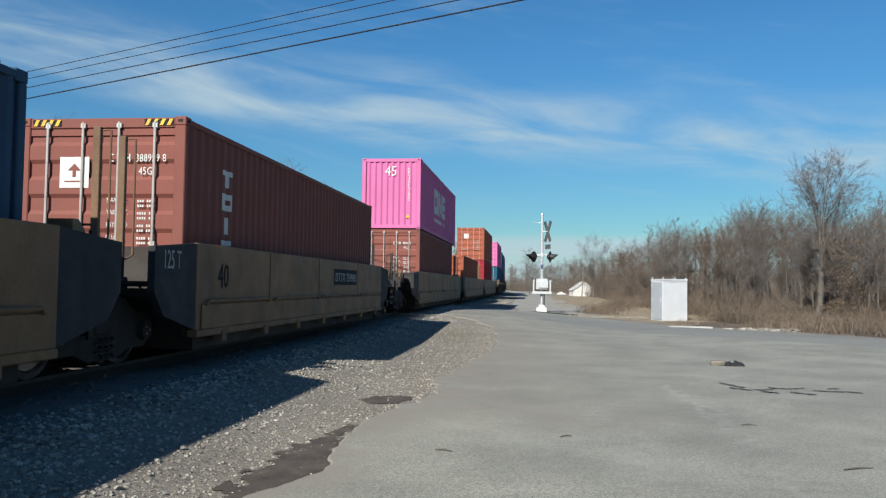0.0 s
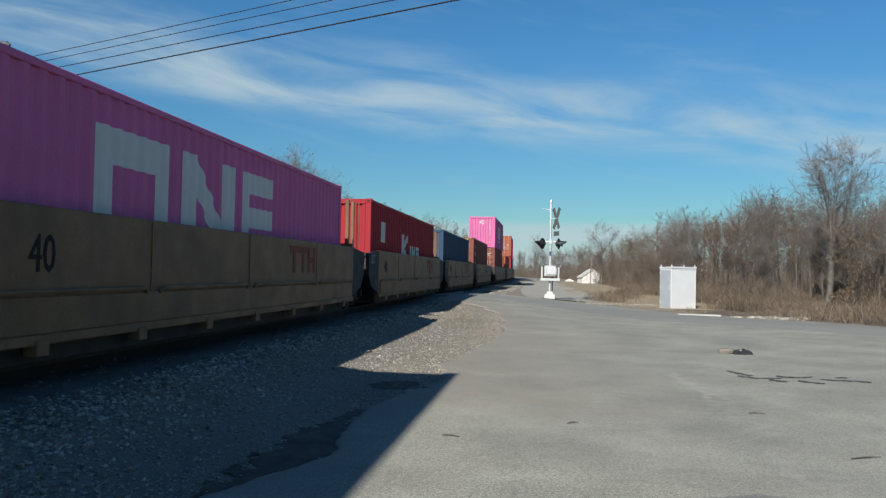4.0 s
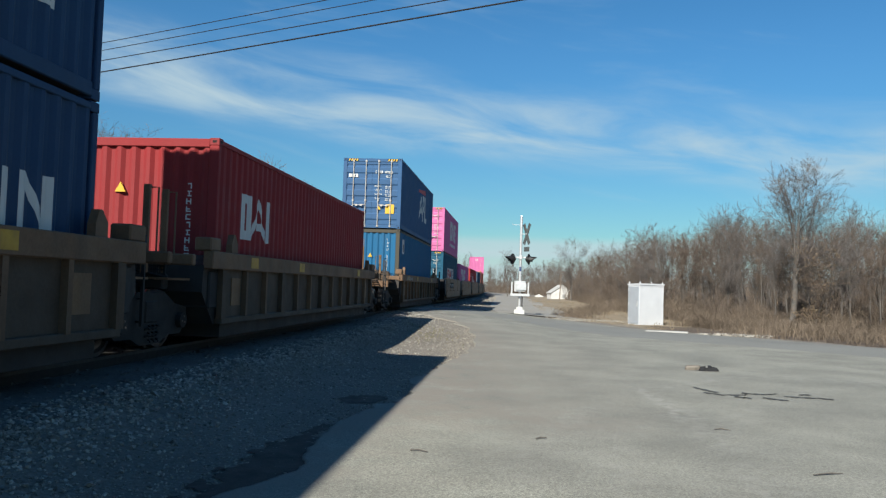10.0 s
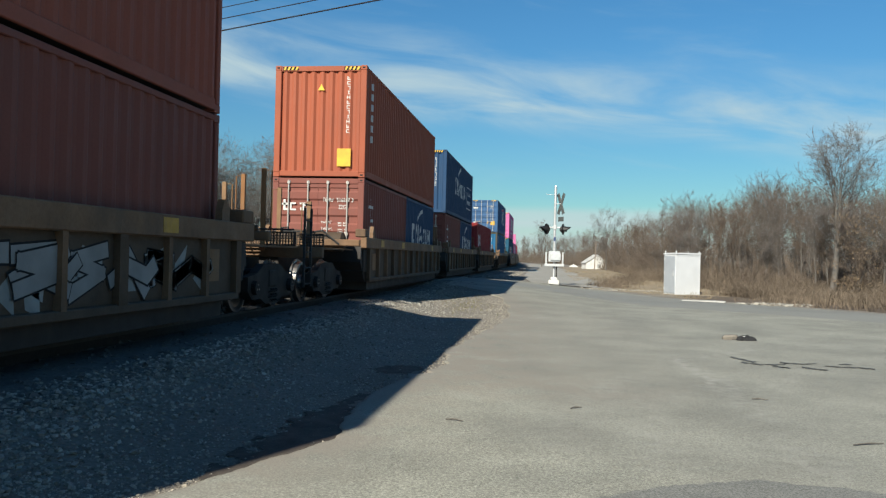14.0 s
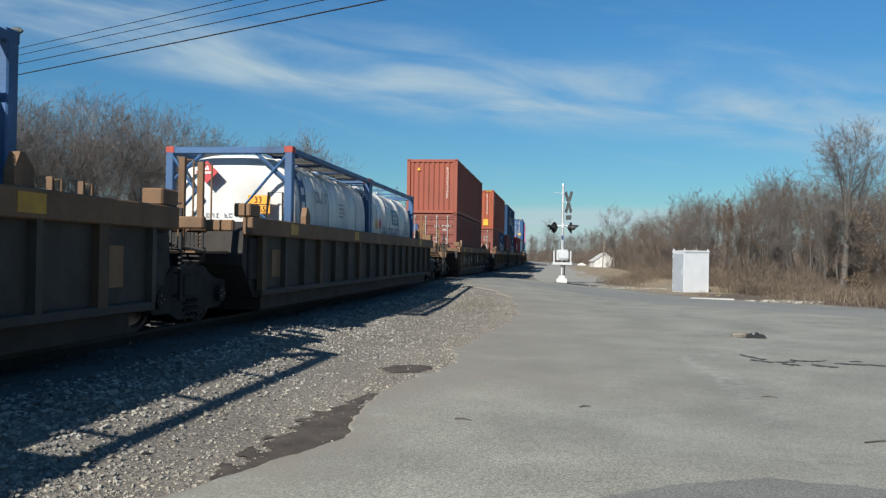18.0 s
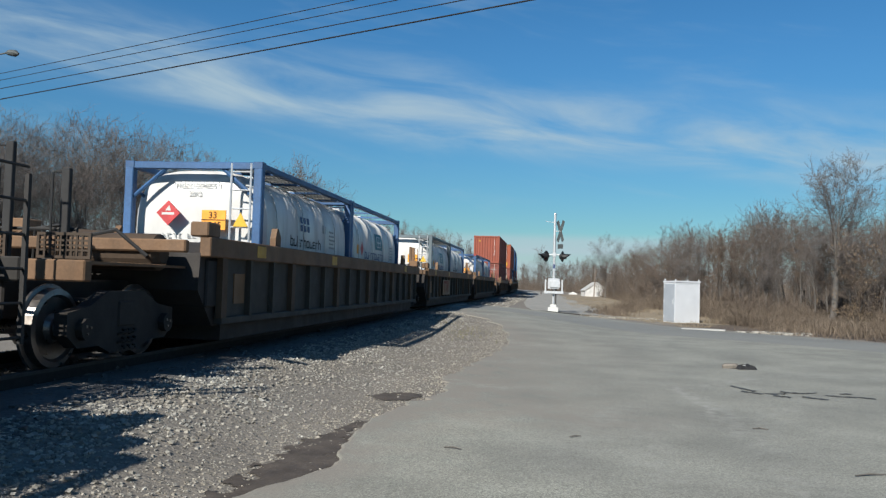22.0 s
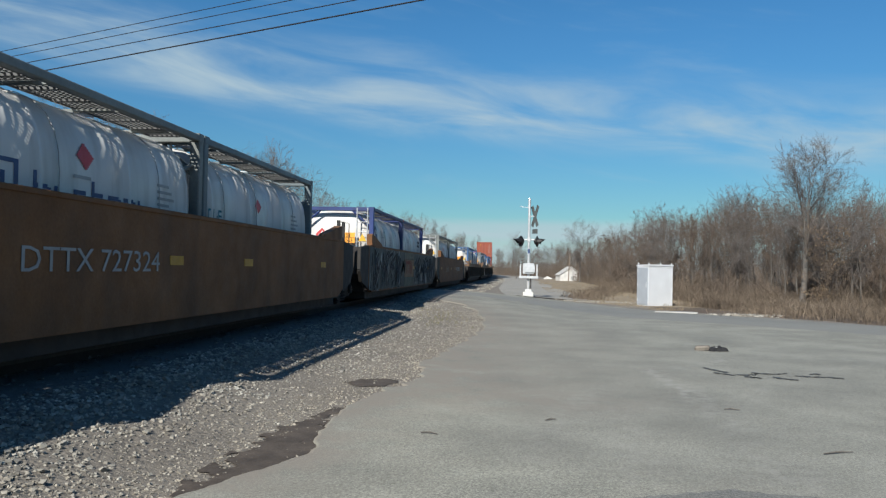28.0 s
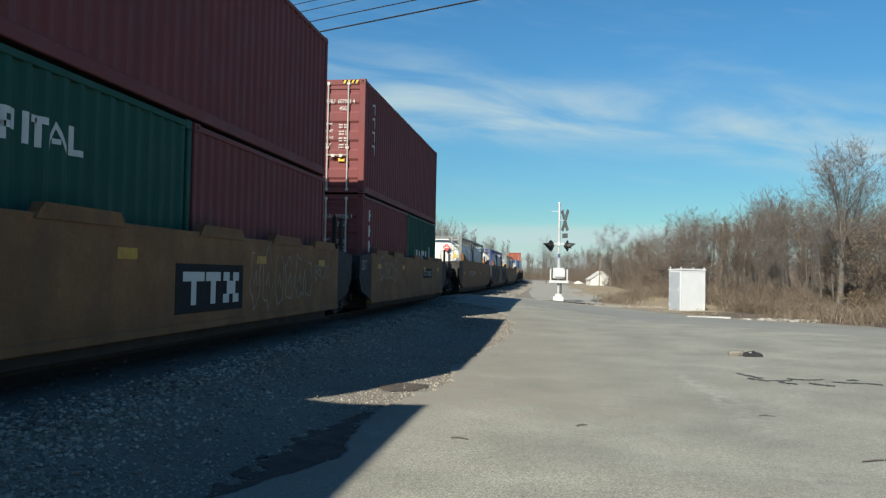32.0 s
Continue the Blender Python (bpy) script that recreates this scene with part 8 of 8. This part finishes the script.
tagged(solid("grit", stones(3000, lambda r: (lambda y: (lot_edge_x(y) + abs(r.gauss(0, 0.5)) - 0.05, y))(6 + 20 * r.random() ** 1.3), 0.003, 0.012, 16), M_PEBBLE, "brown pebbles strewn from the bank onto the asphalt", "gravel"), kind="stuff")
tagged(solid("grass_tuft", brush(900, lambda r: (-2.7 + r.gauss(0, 0.55), 22.3 + r.gauss(0, 1.6)), 0.04, 0.16, 51, 2), M_OLIVE, "sparse olive grass on the gravel by the crossing", "grass"), kind="stuff")


SINGLE = [stones(1, lambda r: (0.0, 0.0), 0.036, 0.040, 40 + k) for k in range(6)]
for k, one in enumerate(SINGLE):
    low = land(0.0, 0.0)
    one.v = [(x, y, z - low) for x, y, z in one.v]
SINGLE = [one.mesh("stone", M_STONE) for one in SINGLE]
rng = random.Random(91)
for k in range(280):
    y = 4.0 + 14 * rng.random() ** 1.4
    x = rng.uniform(-4.1, lot_edge_x(y) - 0.35)
    f = rng.uniform(0.5, 1.05) * (1.0 - 0.45 * step(-3.4, -2.4, x))
    m = pose(x, y, land(x, y) + 0.012, rng.uniform(-30, 30), rng.uniform(-30, 30), rng.uniform(0, 360)) @ Matrix.Diagonal((f, f, f, 1))
    part("stone", rng.choice(SINGLE), M_STONE, ground, m=m)


def heap_place(cx, cy, rx, ry):
    return lambda r: (cx + r.gauss(0, rx), cy + r.gauss(0, ry))


tagged(solid("gravel_heap", stones(500, heap_place(8.25, 30.3, 0.55, 0.22), 0.03, 0.10, 14), M_STONE, "low heap of pale gravel by the road", "gravel"), kind="stuff")
tagged(solid("gravel_edge", stones(1500, lambda r: (2.2 + 3.2 * r.random() + r.gauss(0, 0.25), 41.0 - 1.0 * r.random() + r.gauss(0, 0.4)), 0.02, 0.06, 15), M_STONE, "band of pale gravel along the road edge", "gravel"), kind="stuff")

# a flat piece of wood and a black rag lying on the asphalt
bx, by = 3.62, 15.95
slab = Shape()
for k, z in enumerate((0.0, 0.05, 0.085)):
    for i in range(10):
        w = 2 * math.pi * i / 10
        g = (1.0, 1.04, 0.86)[k] * (1 + 0.18 * noise.noise((math.cos(w) * 1.3, math.sin(w) * 1.3, 5)))
        slab.v.append((0.15 * g * math.cos(w), 0.11 * g * math.sin(w), z + 0.012 * math.cos(w)))
slab.f = [(k * 10 + i, k * 10 + (i + 1) % 10, k * 10 + 10 + (i + 1) % 10, k * 10 + 10 + i) for k in (0, 1) for i in range(10)] + [tuple(range(20, 30)), tuple(range(10))[::-1]]
solid("wood_block", slab, M_WOOD, "flat weathered piece of wood lying on the asphalt", "wood block", m=pose(bx - 0.15, by + 0.03, 0.026, 0, 0, -8))
rag = Shape()
for i in range(17):
    for j in range(11):
        u, v = i / 16, j / 10
        hump = max(0.0, math.sin(math.pi * u) * math.sin(math.pi * v)) ** 0.45
        rag.v.append((-0.19 + 0.38 * u + 0.02 * noise.noise((v * 5, u * 3, 7)), -0.12 + 0.24 * v + 0.02 * noise.noise((u * 5, v * 3, 9)),
                      0.004 + 0.085 * hump + 0.045 * hump * noise.noise((u * 5.5, v * 4.5, 2)) + 0.02 * hump * noise.noise((u * 13, v * 11, 3))))
rag.f = [(i * 11 + j, i * 11 + j + 1, (i + 1) * 11 + j + 1, (i + 1) * 11 + j) for i in range(16) for j in range(10)]
rag_ob = solid("black_rag", rag, M_CLOTH, "crumpled shiny black rag beside a piece of wood", "rag", m=pose(bx + 0.13, by - 0.04, 0.024, 0, 0, 10))
part("tag", Shape().box(-0.085, -0.045, -0.10, -0.06, 0.075, 0.085, 0.003), M_WHITE, rag_ob, "small white tag")
STAINS = (((2.84, 12.95), (2.98, 12.6), (3.10, 12.35)), ((2.86, 12.35), (3.05, 12.15), (3.35, 12.2), (3.52, 12.35)), ((3.22, 12.0), (3.32, 11.92), (3.42, 11.9)),
          ((3.45, 12.45), (3.75, 12.42), (4.0, 12.55)), ((3.62, 12.0), (3.78, 11.85), (3.92, 11.8)), ((4.02, 12.3), (4.2, 12.22), (4.5, 12.22), (4.66, 12.1)), ((4.3, 12.55), (4.5, 12.6)))
for k, pts in enumerate(STAINS):
    run = Shape()
    left, right = [], []
    for (ax, ay), (qx, qy) in zip(pts, pts[1:]):
        for i in range(8):
            g = i / 8
            x, y = ax + (qx - ax) * g, ay + (qy - ay) * g + 0.10 * noise.noise((ax * 3 + g * 3, k, 1))
            w = 0.016 + 0.10 * abs(noise.noise((ax * 4 + g * 5, 2.5, k)))
            left.append((x - 0.03, y - w))
            right.append((x + 0.03, y + w * 1.3))
    n = len(left)
    run.v = [(x, y, 0.029) for x, y in left + right]
    run.f = [(i, i + 1, n + i + 1, n + i) for i in range(n - 1)]
    solid("oil_stain", run, M_OIL, "thin dark stain trickled over the pale asphalt", "stain", group="stains on the asphalt", kind="structure")
for pts in (((0.23, 7.93), (0.28, 7.99), (0.34, 8.01)), ((2.50, 6.93), (2.64, 7.0), (2.78, 7.05)), ((2.2, 9.0), (2.28, 9.03), (2.36, 8.98)), ((-0.9, 7.1), (-0.82, 7.12), (-0.74, 7.06))):
    solid("twig", Shape().tube([(x, y, 0.034 + 0.004 * (i == 1)) for i, (x, y) in enumerate(pts)], [0.006, 0.008, 0.004], 5), M_BARK, "small fallen twig on the asphalt", "twig", group="twigs on the lot")


# ---------------------------------------------------------------- what moves
def motions():
    """Each car and container keeps its place along the track while the train rolls on and slows a little."""
    for wheelset, dy in WHEELS:
        rows = [(k / 30, pose(0, dy, 0.42, -math.degrees(travelled(k / 30) / 0.42), 0, 0)) for k in range(961)]
        walk(wheelset, rows)
    times = [0, 2, 4, 6, 8, 10, 12, 14, 16, 18, 20, 22, 24, 26, 28, 30, 32]
    for ob, s, z in RIDING:
        rows = []
        for t in times:
            x, y, a = track(s + travelled(t))
            rows.append((t, pose(x, y, z, 0, 0, a)))
        walk(ob, rows)


motions()
